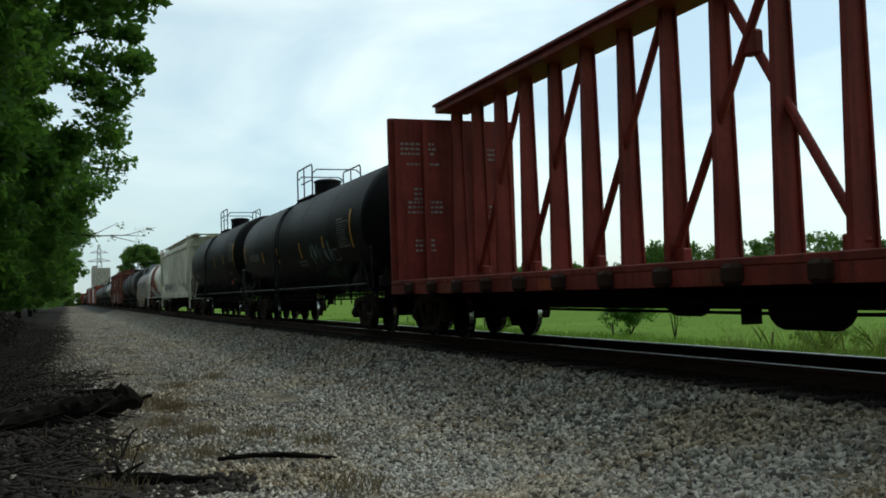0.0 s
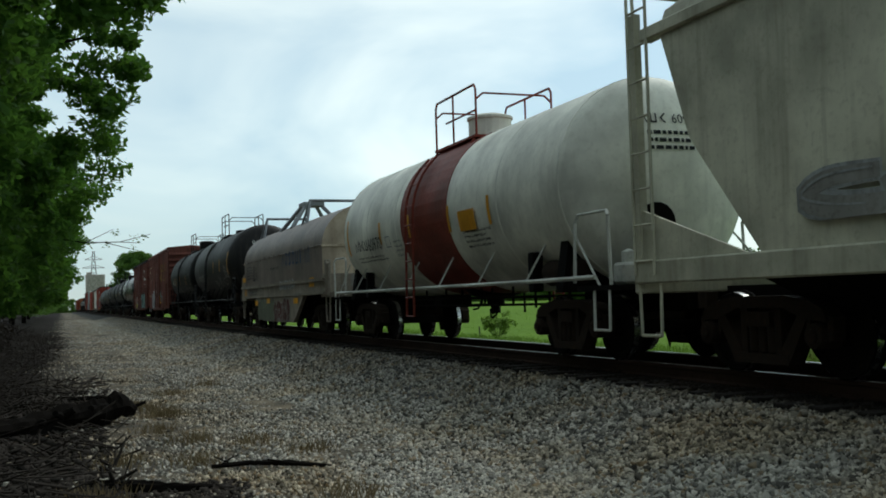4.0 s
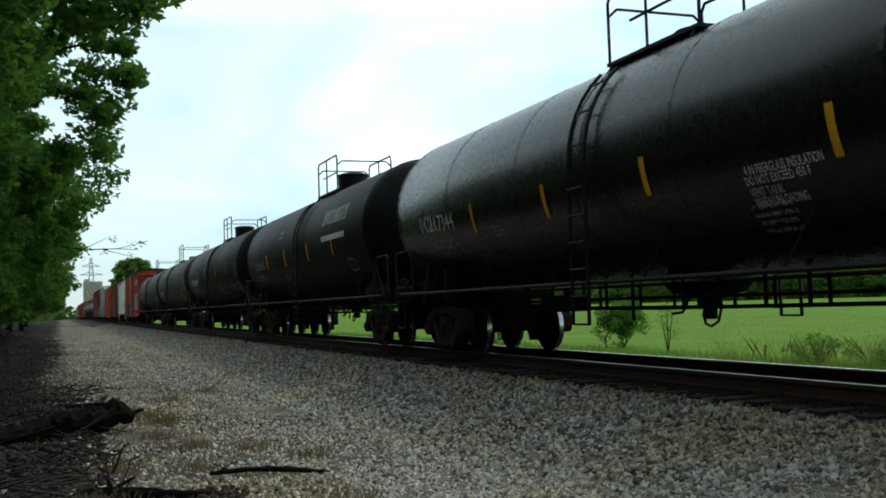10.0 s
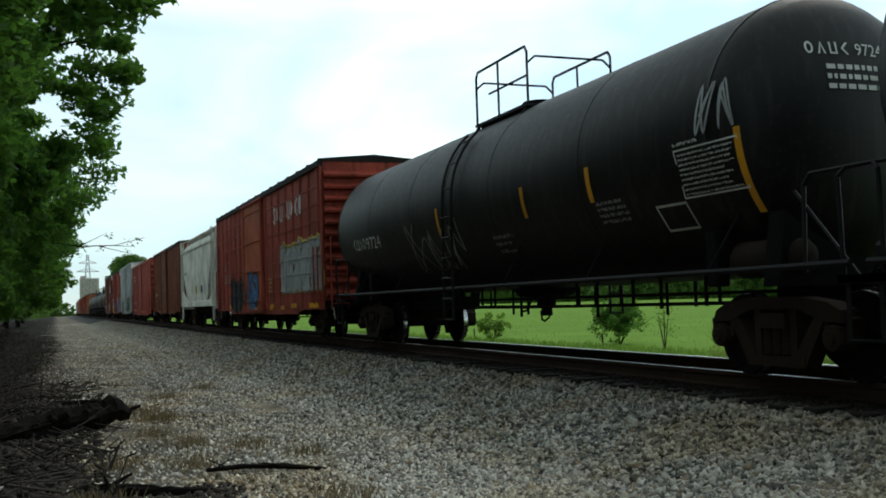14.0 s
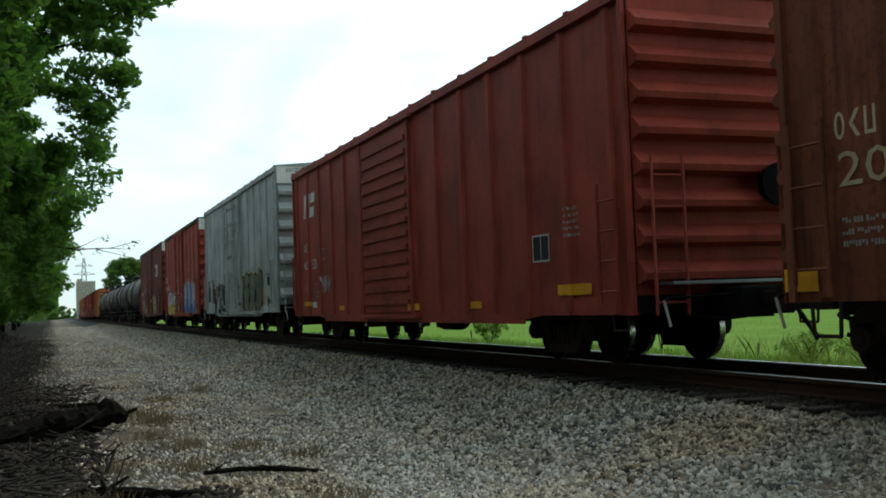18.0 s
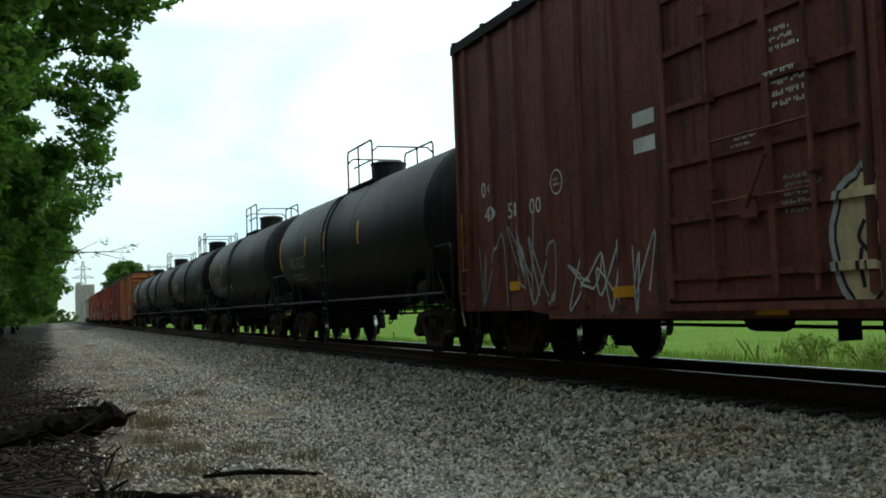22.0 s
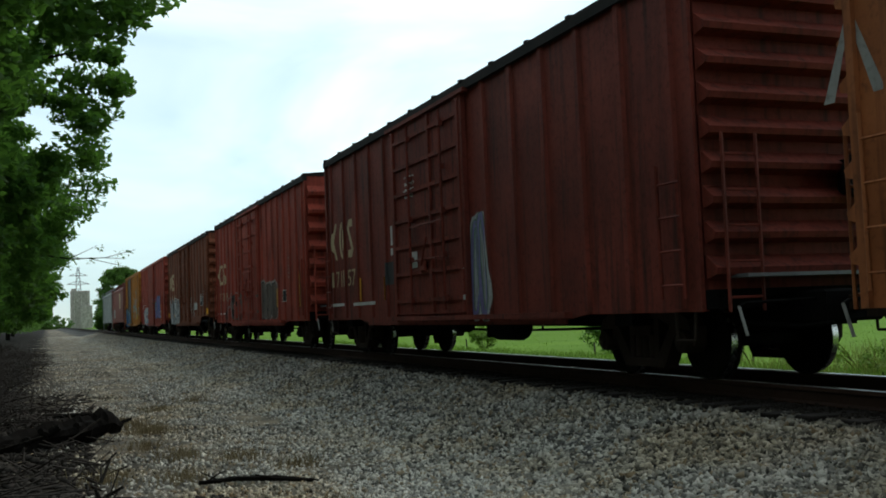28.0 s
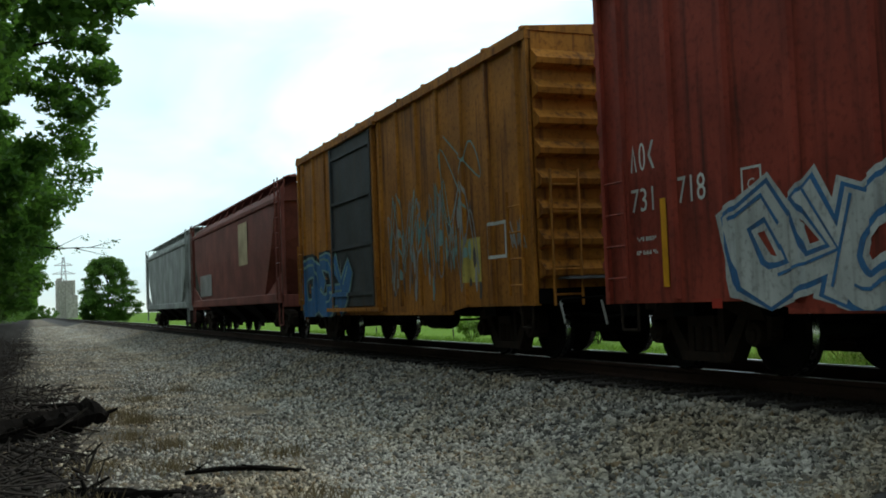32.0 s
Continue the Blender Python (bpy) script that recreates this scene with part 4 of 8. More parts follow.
# ---- boxcar ----
POST = 0.045  # how far the side posts stand proud


def side_post_mesh(s, z0, z1):
    bm = prism(bmesh.new(), [(0, -0.085), (s * POST, -0.05), (s * POST, 0.05), (0, 0.085)], "z", z0, z1)
    return finish(bm, "side_post")


def boxcar(B, top=4.84, paint_key="oxide", door=(0.0, 3.0), door_key=None, door_kind="plug", posts=16, end_ribs=9, roof_key=None, excess=False, label="", sill=0.76, panels=False, drop=0.06, overhang=1.15, inset=(1.88, 1.38)):
    """B: length of the body. door: its middle and width along the car."""
    car = thing("boxcar", label, "boxcar", "cars of the freight train")
    half, w = B / 2, 1.5
    side_top = top - 0.06
    dk = door_key or paint_key
    ys = []
    for s in (-1, 1):
        bm = bmesh.new()
        dy0, dy1 = door[0] - door[1] / 2, door[0] + door[1] / 2
        prism(bm, [(-half, sill + drop), (-half, side_top), (half, side_top), (half, sill + drop), (half - 2.6, sill + drop), (half - 3.3, sill - 0.02), (-half + 3.3, sill - 0.02), (-half + 2.6, sill + drop)], "x", s * (w - 0.04), s * w)
        part("side_wall", bm, M[paint_key], car)
        pm = side_post_mesh(s, sill + drop + 0.04, side_top - 0.1)
        for k in range(posts):
            y = -half + 0.45 + (B - 0.9) * k / (posts - 1)
            if dy0 - 0.12 < y < dy1 + 0.12:
                continue
            ob = part("side_post", pm, M[paint_key], car)
            ob.matrix_basis = pose(s * w, y, 0)
            if s < 0:
                ys.append(y)
        for y in (-half, half):
            part("corner_post", bx(s * (w - 0.02), s * (w + 0.055), y - 0.09 if y > 0 else y, y if y > 0 else y + 0.09, sill + drop, side_top), M[paint_key], car)
        part("top_chord", bx(s * (w - 0.03), s * (w + 0.075), -half - 0.02, half + 0.02, side_top - 0.11, side_top + 0.01), M[roof_key or paint_key], car)
        part("side_sill", bx(s * (w - 0.03), s * (w - 0.002), -half + 3.2, half - 3.2, sill - 0.07, sill + 0.1), M[paint_key], car)
        if panels:
            for y0, y1 in ((-half + 0.2, dy0 - 0.1), (dy1 + 0.1, half - 0.2)):
                me = finish(bx(s * w, s * (w + 0.025), y0, y1, -0.035, 0.035), "side_stiffener")
                for z in np.linspace(sill + 0.65, side_top - 0.6, panels):
                    part("side_stiffener", me, M[paint_key], car).location.z = z
        # door
        x0, x1 = s * (w + 0.005), s * (w + 0.075)
        d = part("door", bx(x0, x1, dy0, dy1, sill + 0.12, side_top - 0.16, 0.015), M[dk], car)
        x2 = s * (w + 0.115)
        if door_kind == "slide":
            bm = bmesh.new()
            for k in range(13):
                z = sill + 0.35 + k * (side_top - sill - 0.85) / 12
                box(bm, min(x1, x2), max(x1, x2), dy0 + 0.1, dy1 - 0.1, z - 0.045, z + 0.045)
            part("door_rib", bm, M[dk], d)
        else:
            bm = bmesh.new()
            for k in range(7 if door_kind == "plug" else 4):
                z = sill + 0.4 + k * (side_top - sill - 0.85) / (6 if door_kind == "plug" else 3)
                box(bm, min(x1, x2), max(x1, x2), dy0 + 0.05, dy1 - 0.05, z - 0.035, z + 0.035)
            part("door_rib", bm, M[dk], d)
            for y in (dy0 + 0.06, dy1 - 0.06) + ((dy0 + door[1] * 0.42,) if door_kind == "plug" else ()):
                part("door_stile", bx(x1, s * (w + 0.121), y - 0.05, y + 0.05, sill + 0.16, side_top - 0.2), M[dk], d)
            if door_kind == "plug":
                for y in (dy0 + door[1] * 0.22, dy0 + door[1] * 0.7):
                    rb = part("locking_bar", pipe([(s * (w + 0.15), y, sill + 0.2), (s * (w + 0.15), y, side_top - 0.25)], 0.027, 6), M[dk], d)
                    for z in np.linspace(sill + 0.4, side_top - 0.5, 5):
                        part("bar_guide", bx(s * (w + 0.1), s * (w + 0.185), y - 0.06, y + 0.06, z - 0.05, z + 0.05), M[dk], rb)
                gz, gy = sill + 1.05, dy0 + door[1] * 0.52
                part("gear_box", bx(s * (w + 0.1), s * (w + 0.17), gy - 0.13, gy + 0.13, gz - 0.13, gz + 0.13, 0.03), M[dk], d)
                part("door_lever", pipe([(s * (w + 0.18), gy, gz), (s * (w + 0.19), gy - 0.35, gz + 0.5)], 0.02, 6), M[dk], d)
                for z in (gz + 0.1, gz + 0.75):
                    part("lock_rod", pipe([(s * (w + 0.155), dy0 + door[1] * 0.22, z), (s * (w + 0.155), dy0 + door[1] * 0.7, z)], 0.018, 6), M[dk], d)
        part("door_frame", bx(s * (w + 0.01), s * (w + 0.1), dy0 - 0.11, dy0 - 0.01, sill, side_top - 0.1), M[paint_key], car)
        part("door_frame", bx(s * (w + 0.01), s * (w + 0.1), dy1 + 0.01, dy1 + 0.11, sill, side_top - 0.1), M[paint_key], car)
        part("door_rail", bx(s * (w + 0.04), s * (w + 0.16), dy0 - (door[1] if door_kind == "plug" else 0.4), dy1 + 0.4, sill + 0.02, sill + 0.1), M[paint_key], car)
        part("door_rail", bx(s * (w + 0.04), s * (w + 0.14), dy0 - 0.3, dy1 + 0.3, side_top - 0.16, side_top - 0.09), M[paint_key], car)
        # ladders, grab irons and stirrups by the corners
        for e in (-1, 1):
            yb = e * (half - 0.42)
            ladder(car, s * (w + 0.13), yb, sill + drop + 0.15, sill + 1.75, 0.45, M[paint_key], "x", 4, "corner_ladder")
            part("stirrup_step", pipe([(s * (w - 0.02), yb - 0.19, sill + drop), (s * (w - 0.02), yb - 0.17, 0.5), (s * (w - 0.02), yb + 0.17, 0.5), (s * (w - 0.02), yb + 0.19, sill + drop)], 0.02, 6), M["truck"], car)
    # ends with rolled ribs
    for e in (-1, 1):
        bm = bmesh.new()
        low = sill + 0.3
        outline = [(e * half, low)]
        h = (top - low - (0.62 if excess else 0.3)) / end_ribs
        for k in range(end_ribs):
            z = low + k * h
            outline += [(e * half, z + 0.3 * h), (e * (half + 0.17), z + 0.42 * h), (e * (half + 0.19), z + 0.6 * h), (e * half, z + 0.97 * h)]
        outline += [(e * half, top - 0.02), (e * (half - 0.05), top - 0.02), (e * (half - 0.05), low)]
        prism(bm, outline, "x", -w + 0.03, w - 0.03)
        part("end_wall", bm, M[paint_key], car)
        if excess:
            part("white_end_panel", bx(-w, w, e * (half + 0.002), e * (half + 0.05), top - 0.56, top - 0.03), M["panel_white"], car, "white warning panel")
            if e < 0:
                me = lettered("EXCESS HEIGHT CAR", 0.17)
                for v in me.vertices:
                    v.co = (v.co.x * 0.9 - 1.2, -half - 0.054, top - 0.2 + v.co.y)
                part("lettering", me, M["spray_black"], car, "black warning words")
        ladder(car, -w + 0.35, e * (half + 0.25), sill + 0.05, sill + (2.0 if e < 0 else 1.7), 0.45, M[paint_key], "y", 5, "end_ladder")
        ladder(car, w - 0.35, e * (half + 0.25), sill + 0.05, sill + 1.7, 0.45, M[paint_key], "y", 5, "end_ladder")
        part("crossover_step", bx(-1.2, 1.2, *sorted((e * (half + 0.02), e * (half + 0.36))), sill + 0.42, sill + 0.46), M["galv"], car)
        part("end_sill", bx(-w, w, *sorted((e * (half - 0.08), e * (half + 0.02))), sill + 0.08, sill + 0.3, 0.01), M["under"], car)
        part("draft_gear", bx(-0.42, 0.42, *sorted((e * half, e * (half + overhang - 0.55))), 0.66, 1.02, 0.03), M["under"], car)
        yl = e * (half + overhang - 0.75)
        part("uncoupling_rod", pipe([(-1.38, yl, 0.86), (-1.3, yl, 0.9), (-0.2, yl + e * 0.1, 0.93)], 0.018, 6), M["under"], car)
        part("uncoupling_handle", rod(bmesh.new(), (-1.38, yl, 0.87), (-1.36, yl - 0.09, 0.56), 0.017, 6), M["worn_iron"], car, "pale worn steel handle")
        part("brake_hose_pipe", pipe([(-0.9, e * (half - 0.4), 0.7), (-0.5, e * (half + 0.3), 0.62), (-0.35, e * (half + overhang - 0.5), 0.66)], 0.03, 6), M["under"], car)
    bm = bmesh.new()
    lathe(bm, [(0.24, -0.025), (0.28, -0.025), (0.28, 0.025), (0.24, 0.025)], (0.5, -half - 0.3, 2.3), 18, "y")
    for k in range(4):
        a = k * math.pi / 2
        rod(bm, (0.5, -half - 0.3, 2.3), (0.5 + 0.26 * math.cos(a), -half - 0.3, 2.3 + 0.26 * math.sin(a)), 0.018, 4)
    box(bm, 0.35, 0.65, -half - 0.28, -half - 0.08, 2.1, 2.5)
    part("brake_wheel", bm, M["under"], car)
    # roof with shallow pitch and seams
    bm = bmesh.new()
    prism(bm, [(-w - 0.06, top - 0.05), (-w - 0.06, top), (0, top + 0.13), (w + 0.06, top), (w + 0.06, top - 0.05)], "y", -half - 0.03, half + 0.03)
    part("roof", bm, M[roof_key or paint_key], car)
    bm = bmesh.new()
    nseam = int(B / 1.25)
    for k in range(nseam + 1):
        y = -half + 0.1 + (B - 0.2) * k / nseam
        prism(bm, [(-w - 0.075, top - 0.03), (-w - 0.075, top + 0.03), (0, top + 0.165), (w + 0.075, top + 0.03), (w + 0.075, top - 0.03), (0, top + 0.1)], "y", y - 0.05, y + 0.05)
    part("roof_seams", bm, M[roof_key or paint_key], car)
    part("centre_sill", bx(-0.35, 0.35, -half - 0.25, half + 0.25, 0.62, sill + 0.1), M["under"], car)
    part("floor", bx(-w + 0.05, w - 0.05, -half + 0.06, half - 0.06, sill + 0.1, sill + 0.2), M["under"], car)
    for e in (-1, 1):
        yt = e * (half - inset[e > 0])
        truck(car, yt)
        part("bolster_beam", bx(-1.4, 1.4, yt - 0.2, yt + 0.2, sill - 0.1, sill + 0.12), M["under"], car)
    couplers(car, half + overhang)
    brake_gear(car, half)
    stiff = [(z, 0.035) for z in np.linspace(sill + 0.65, side_top - 0.6, panels)] if panels else []
    if door_kind == "slide":
        ribs = [(sill + 0.35 + k * (side_top - sill - 0.85) / 12, 0.045) for k in range(13)]
    else:
        nr = 6 if door_kind == "plug" else 3
        ribs = [(sill + 0.4 + k * (side_top - sill - 0.85) / nr, 0.035) for k in range(nr + 1)]
    POSTS[car.name] = (ys, dy0, dy1, stiff + ribs)

    def over(z, rows):
        return max([min(1, max(0, (hz + 0.012 - abs(z - zr)) / 0.008)) for zr, hz in rows if abs(z - zr) < 0.08] or [0])

    def surf(y, z):
        """The near face, with its posts, stiffeners and door ribs."""
        if dy0 < y < dy1:
            return -w - 0.082 - 0.042 * over(z, ribs)
        rise = max([POST * min(1, max(0, (0.085 - abs(y - p)) / 0.035)) for p in ys if abs(p - y) < 0.1] or [0])
        return -w - 0.004 - max(rise, 0.025 * over(z, stiff))
    RELIEF[surf] = car.name
    return car, surf, half


# ---- covered hopper ----
def hopper(B, top=4.72, key="beige", curved=False, label=""):
    car = thing("covered_hopper", label, "hopper car", "cars of the freight train")
    half, w, sill = B / 2, 1.53, 1.05
    roof_z = top - 0.42
    slope = 2.3
    # body: sides run the full length at the top and slope in towards the ends
    bm = bmesh.new()
    sec = [(-w, sill + 0.25), (-w - (0.04 if curved else 0), (sill + roof_z) / 2), (-w, roof_z - 0.25), (-w + 0.1, roof_z), (-w + 0.55, roof_z + 0.3), (w - 0.55, roof_z + 0.3), (w - 0.1, roof_z), (w, roof_z - 0.25), (w + (0.04 if curved else 0), (sill + roof_z) / 2), (w, sill + 0.25)]
    rings = []
    for e in (-1, 1):
        ring = []
        for x, z in sec:
            f = max(0.0, min(1.0, (z - sill - 0.25) / (roof_z - 1.0 - sill - 0.25)))
            ring.append(bm.verts.new((x, e * (half - 0.75 - slope * (1 - f) * 0.75), z)))
        rings.append(ring)
    n = len(sec)
    for k in range(n):
        bm.faces.new((rings[0][k], rings[0][(k + 1) % n], rings[1][(k + 1) % n], rings[1][k]))
    bm.faces.new(rings[0])
    bm.faces.new(rings[1])
    bmesh.ops.recalc_face_normals(bm, faces=bm.faces[:])
    part("body", bm, M[key], car)
    for s in (-1, 1):
        part("side_sill", bx(s * (w - 0.05), s * (w + 0.05), -half + 0.1, half - 0.1, sill, sill + 0.28, 0.02), M[key], car)
        part("top_chord", bx(s * (w - 0.12), s * (w + 0.06), -half + 0.4, half - 0.4, roof_z - 0.32, roof_z - 0.16, 0.02), M[key], car)
        if not curved:
            pm = finish(bx(-0.03, 0.03, -0.03, 0.03, sill + 0.25, roof_z - 0.2), "side_post")
        for e in (-1, 1):
            y = e * (half - 0.12)
            part("end_post", bx(s * (w - 0.1), s * w, y - 0.08, y + 0.08, sill, roof_z + 0.1), M[key], car)
            bm = bmesh.new()
            prism(bm, [(e * (half - 0.2), sill + 0.2), (e * (half - 0.2), sill + 0.9), (e * (half - 2.3), sill + 0.25)], "x", s * (w - 0.06), s * (w - 0.02))
            part("end_gusset", bm, M[key], car)
            ladder(car, s * (w + 0.06), e * (half - 0.35), sill + 0.1, roof_z + 0.35, 0.42, M[key], "x", 8)
            part("stirrup_step", pipe([(s * w, e * (half - 0.6), sill), (s * w, e * (half - 0.58), 0.42), (s * w, e * (half - 0.15), 0.42), (s * w, e * (half - 0.13), sill)], 0.022, 6), M[key], car)
            part("corner_grab", pipe([(s * (w - 0.1), e * (half - 0.05), roof_z - 0.1), (s * (w - 0.1), e * (half - 0.02), roof_z + 0.35), (s * (w - 0.5), e * (half - 0.25), top + 0.05), (s * (w - 0.55), e * (half - 0.9), top + 0.05)], 0.025, 6), M[key], car)
        # running boards
        part("running_board", bx(s * 0.75, s * 1.3, -half + 0.3, half - 0.3, top - 0.05, top, 0.0), M[key], car)
        bme = finish(rod(bmesh.new(), (s * 1.2, 0, top - 0.04), (s * 1.35, 0, roof_z + 0.08), 0.025, 4), "board_bracket")
        for k in range(int(B / 1.5)):
            part("board_bracket", bme, M[key], car).location.y = -half + 0.8 + k * 1.5
    for e in (-1, 1):
        bm = bmesh.new()
        prism(bm, [(-w + 0.1, roof_z - 0.25), (w - 0.1, roof_z - 0.25), (w - 0.5, roof_z + 0.28), (-w + 0.5, roof_z + 0.28)], "y", e * (half - 0.8), e * (half - 0.72))
        part("end_sheet", bm, M[key], car)
        part("end_board", bx(-1.3, 1.3, e * (half - 0.6), e * half, top - 0.05, top), M[key], car)
        part("end_sill", bx(-w, w, e * (half - 0.2), e * half, sill - 0.12, sill + 0.24, 0.02), M[key], car)
        part("stub_sill", bx(-0.3, 0.3, e * (half - 3.0), e * half, 0.68, 1.0), M["under"], car)
        truck(car, e * (half - 1.85))
    for k in range(4):
        y = -half + 3.3 + k * (B - 6.6) / 3
        bm = bmesh.new()
        vs = [bm.verts.new(p) for p in ((-1.35, y - 1.3, sill + 0.1), (1.35, y - 1.3, sill + 0.1), (1.35, y + 1.3, sill + 0.1), (-1.35, y + 1.3, sill + 0.1), (-0.6, y - 0.4, 0.5), (0.6, y - 0.4, 0.5), (0.6, y + 0.4, 0.5), (-0.6, y + 0.4, 0.5))]
        for q in ((0, 1, 5, 4), (1, 2, 6, 5), (2, 3, 7, 6), (3, 0, 4, 7), (4, 5, 6, 7), (3, 2, 1, 0)):
            bm.faces.new([vs[i] for i in q])
        bmesh.ops.recalc_face_normals(bm, faces=bm.faces[:])
        part("discharge_bay", bm, M["under"], car)
        part("outlet_gate", bx(-0.7, 0.7, y - 0.45, y + 0.45, 0.4, 0.5, 0.02), M["under"], car)
    hatch = finish(lathe(bmesh.new(), [(0.05, -0.02), (0.42, -0.02), (0.42, 0.1), (0.05, 0.14)], (0, 0, roof_z + 0.3), 14, "z"), "roof_hatch")
    for k in range(int(B / 1.6)):
        y = -half + 1.2 + k * 1.55
        if y < half - 1:
            part("roof_hatch", hatch, M[key], car).location.y = y
    couplers(car, half + 0.55)
    return car, flat_surf(-w - 0.045), half


# ---- coil car with a rounded hood ----
def coil_car(B, label):
    car = thing("coil_car", label, "coil car", "cars of the freight train")
    half, w = B / 2, 1.5
    bm = bmesh.new()
    zb = 1.5
    arc = [(w * math.cos(math.radians(a)), 2.5 + (3.7 - 2.5) * math.sin(math.radians(a))) for a in range(0, 181, 5)]
    prism(bm, [(w, zb)] + arc + [(-w, zb)], "y", -half + 0.38, half - 0.38)
    me = finish(bm, "hood", True)
    me.set_sharp_from_angle(angle=radians(30))
    part("hood", me, M["coil_grey"], car, "weathered grey metal hood")
    for e in (-1, 1):
        bm = bmesh.new()
        prism(bm, [(w, zb)] + arc + [(-w, zb)], "y", e * (half - 0.38), e * (half - 0.37))
        part("hood_end", bm, M["coil_tan"], car, "tan hood end")
        bm = bmesh.new()
        prism(bm, [(w + 0.03, 2.46), (w + 0.03, 2.52), (-w - 0.03, 2.52), (-w - 0.03, 2.46)], "y", e * (half - 0.38), e * (half - 0.33))
        part("hood_rim", bm, M["coil_tan"], car)
        part("end_platform", bx(-w, w, e * (half - 0.6), e * (half + 0.35), 1.08, 1.2), M["coil_body"], car)
        part("end_bulkhead", bx(-w, w, e * (half - 0.36), e * (half - 0.2), 1.2, 1.72, 0.02), M["coil_body"], car)
        truck(car, -4.64 if e < 0 else 5.75)
        for s in (-1, 1):
            part("hand_hold", pipe([(s * 1.48, e * (half + 0.2), 1.15), (s * 1.48, e * (half + 0.2), 1.95), (s * 1.48, e * (half + 0.02), 2.0), (s * 1.48, e * half, 1.15)], 0.045, 6), M["coil_body"], car)
            part("stirrup_step", pipe([(s * 1.46, e * (half - 0.2), 1.15), (s * 1.46, e * (half - 0.15), 0.42), (s * 1.46, e * (half + 0.2), 0.42), (s * 1.46, e * (half + 0.25), 1.15)], 0.022, 6), M["coil_body"], car)
    part("number_board", bx(-0.75, 1.05, -half + 0.19, -half + 0.2, 1.36, 1.68), M["dim_white"], car, "dirty white number board on the end")
    me = lettered("165555", 0.24, 1.0)
    for v in me.vertices:
        v.co = (-0.25 + v.co.x, -half + 0.186 - v.co.z, 1.43 + v.co.y)
    part("lettering", me, M["spray_black"], car, "black number on the end")
    for e in (-1, 1):
        for x in (-1.42, 1.42):
            part("corner_post", bx(x - 0.08, x + 0.08, e * (half - 0.2), e * (half - 0.05), 1.2, 2.1, 0.015), M["coil_body"], car)
    clip = finish(bx(-0.015, 0.015, -0.04, 0.04, 2.48, 2.56), "hood_clip")
    for k in range(14):
        for s in (-1, 1):
            part("hood_clip", clip, M["coil_grey"], car).location = (s * (w + 0.015), -half + 1.2 + k * (B - 2.4) / 13, 0)
    for s in (-1, 1):
        bm = bmesh.new()
        prism(bm, [(-half + 0.05, 1.56), (half - 0.05, 1.56), (half - 0.05, 1.18), (half - 2.7, 1.14), (half - 4.1, 0.34), (-half + 4.1, 0.34), (-half + 2.7, 1.14), (-half + 0.05, 1.18)], "x", s * (w - 0.1), s * (w + 0.02))
        part("side_girder", bm, M["coil_body"], car, "grey side girder covered in spray paint")
        part("girder_flange", bx(s * (w - 0.1), s * (w + 0.1), -half + 0.05, half - 0.05, 1.52, 1.6), M["coil_body"], car)
        part("girder_flange", bx(s * (w - 0.1), s * (w + 0.08), -half + 0.05, half - 0.05, 1.16, 1.22), M["coil_body"], car)
    for s in (-1, 1):
        part("hood_seam", rod(bmesh.new(), (s * (w + 0.012), -half + 0.4, 2.52), (s * (w + 0.012), half - 0.4, 2.52), 0.016, 6), M["coil_grey"], car)
    # lifting gear on the hood
    for y in (-1.8, 5.3):
        bm = bmesh.new()
        for s in (-1, 1):
            pipe([(s * 0.95, y - 0.35, 3.4), (s * 0.75, y, 4.2), (s * 0.95, y + 0.35, 3.4)], 0.045, 6, bm)
        rod(bm, (-0.75, y, 4.18), (0.75, y, 4.18), 0.05, 6)
        part("hood_guide", bm, M["galv"], car)
    bm = bmesh.new()
    for s in (-1, 1):
        for y in (-0.9, 0.9):
            rod(bm, (s * 0.9, 1.2 + y, 3.45), (0.25 * s, 1.2 + y * 0.35, 4.32), 0.07, 6)
    box(bm, -0.35, 0.35, 0.75, 1.65, 4.27, 4.4)
    part("lifting_frame", bm, M["galv"], car)
    part("floor_trough", bx(-1.2, 1.2, -half + 3.5, half - 3.5, 0.45, 1.3), M["under"], car)
    part("centre_sill", bx(-0.35, 0.35, -half, half, 0.65, 1.15), M["under"], car)
    couplers(car, half + 0.55)
    return car, flat_surf(-w - 0.025), half


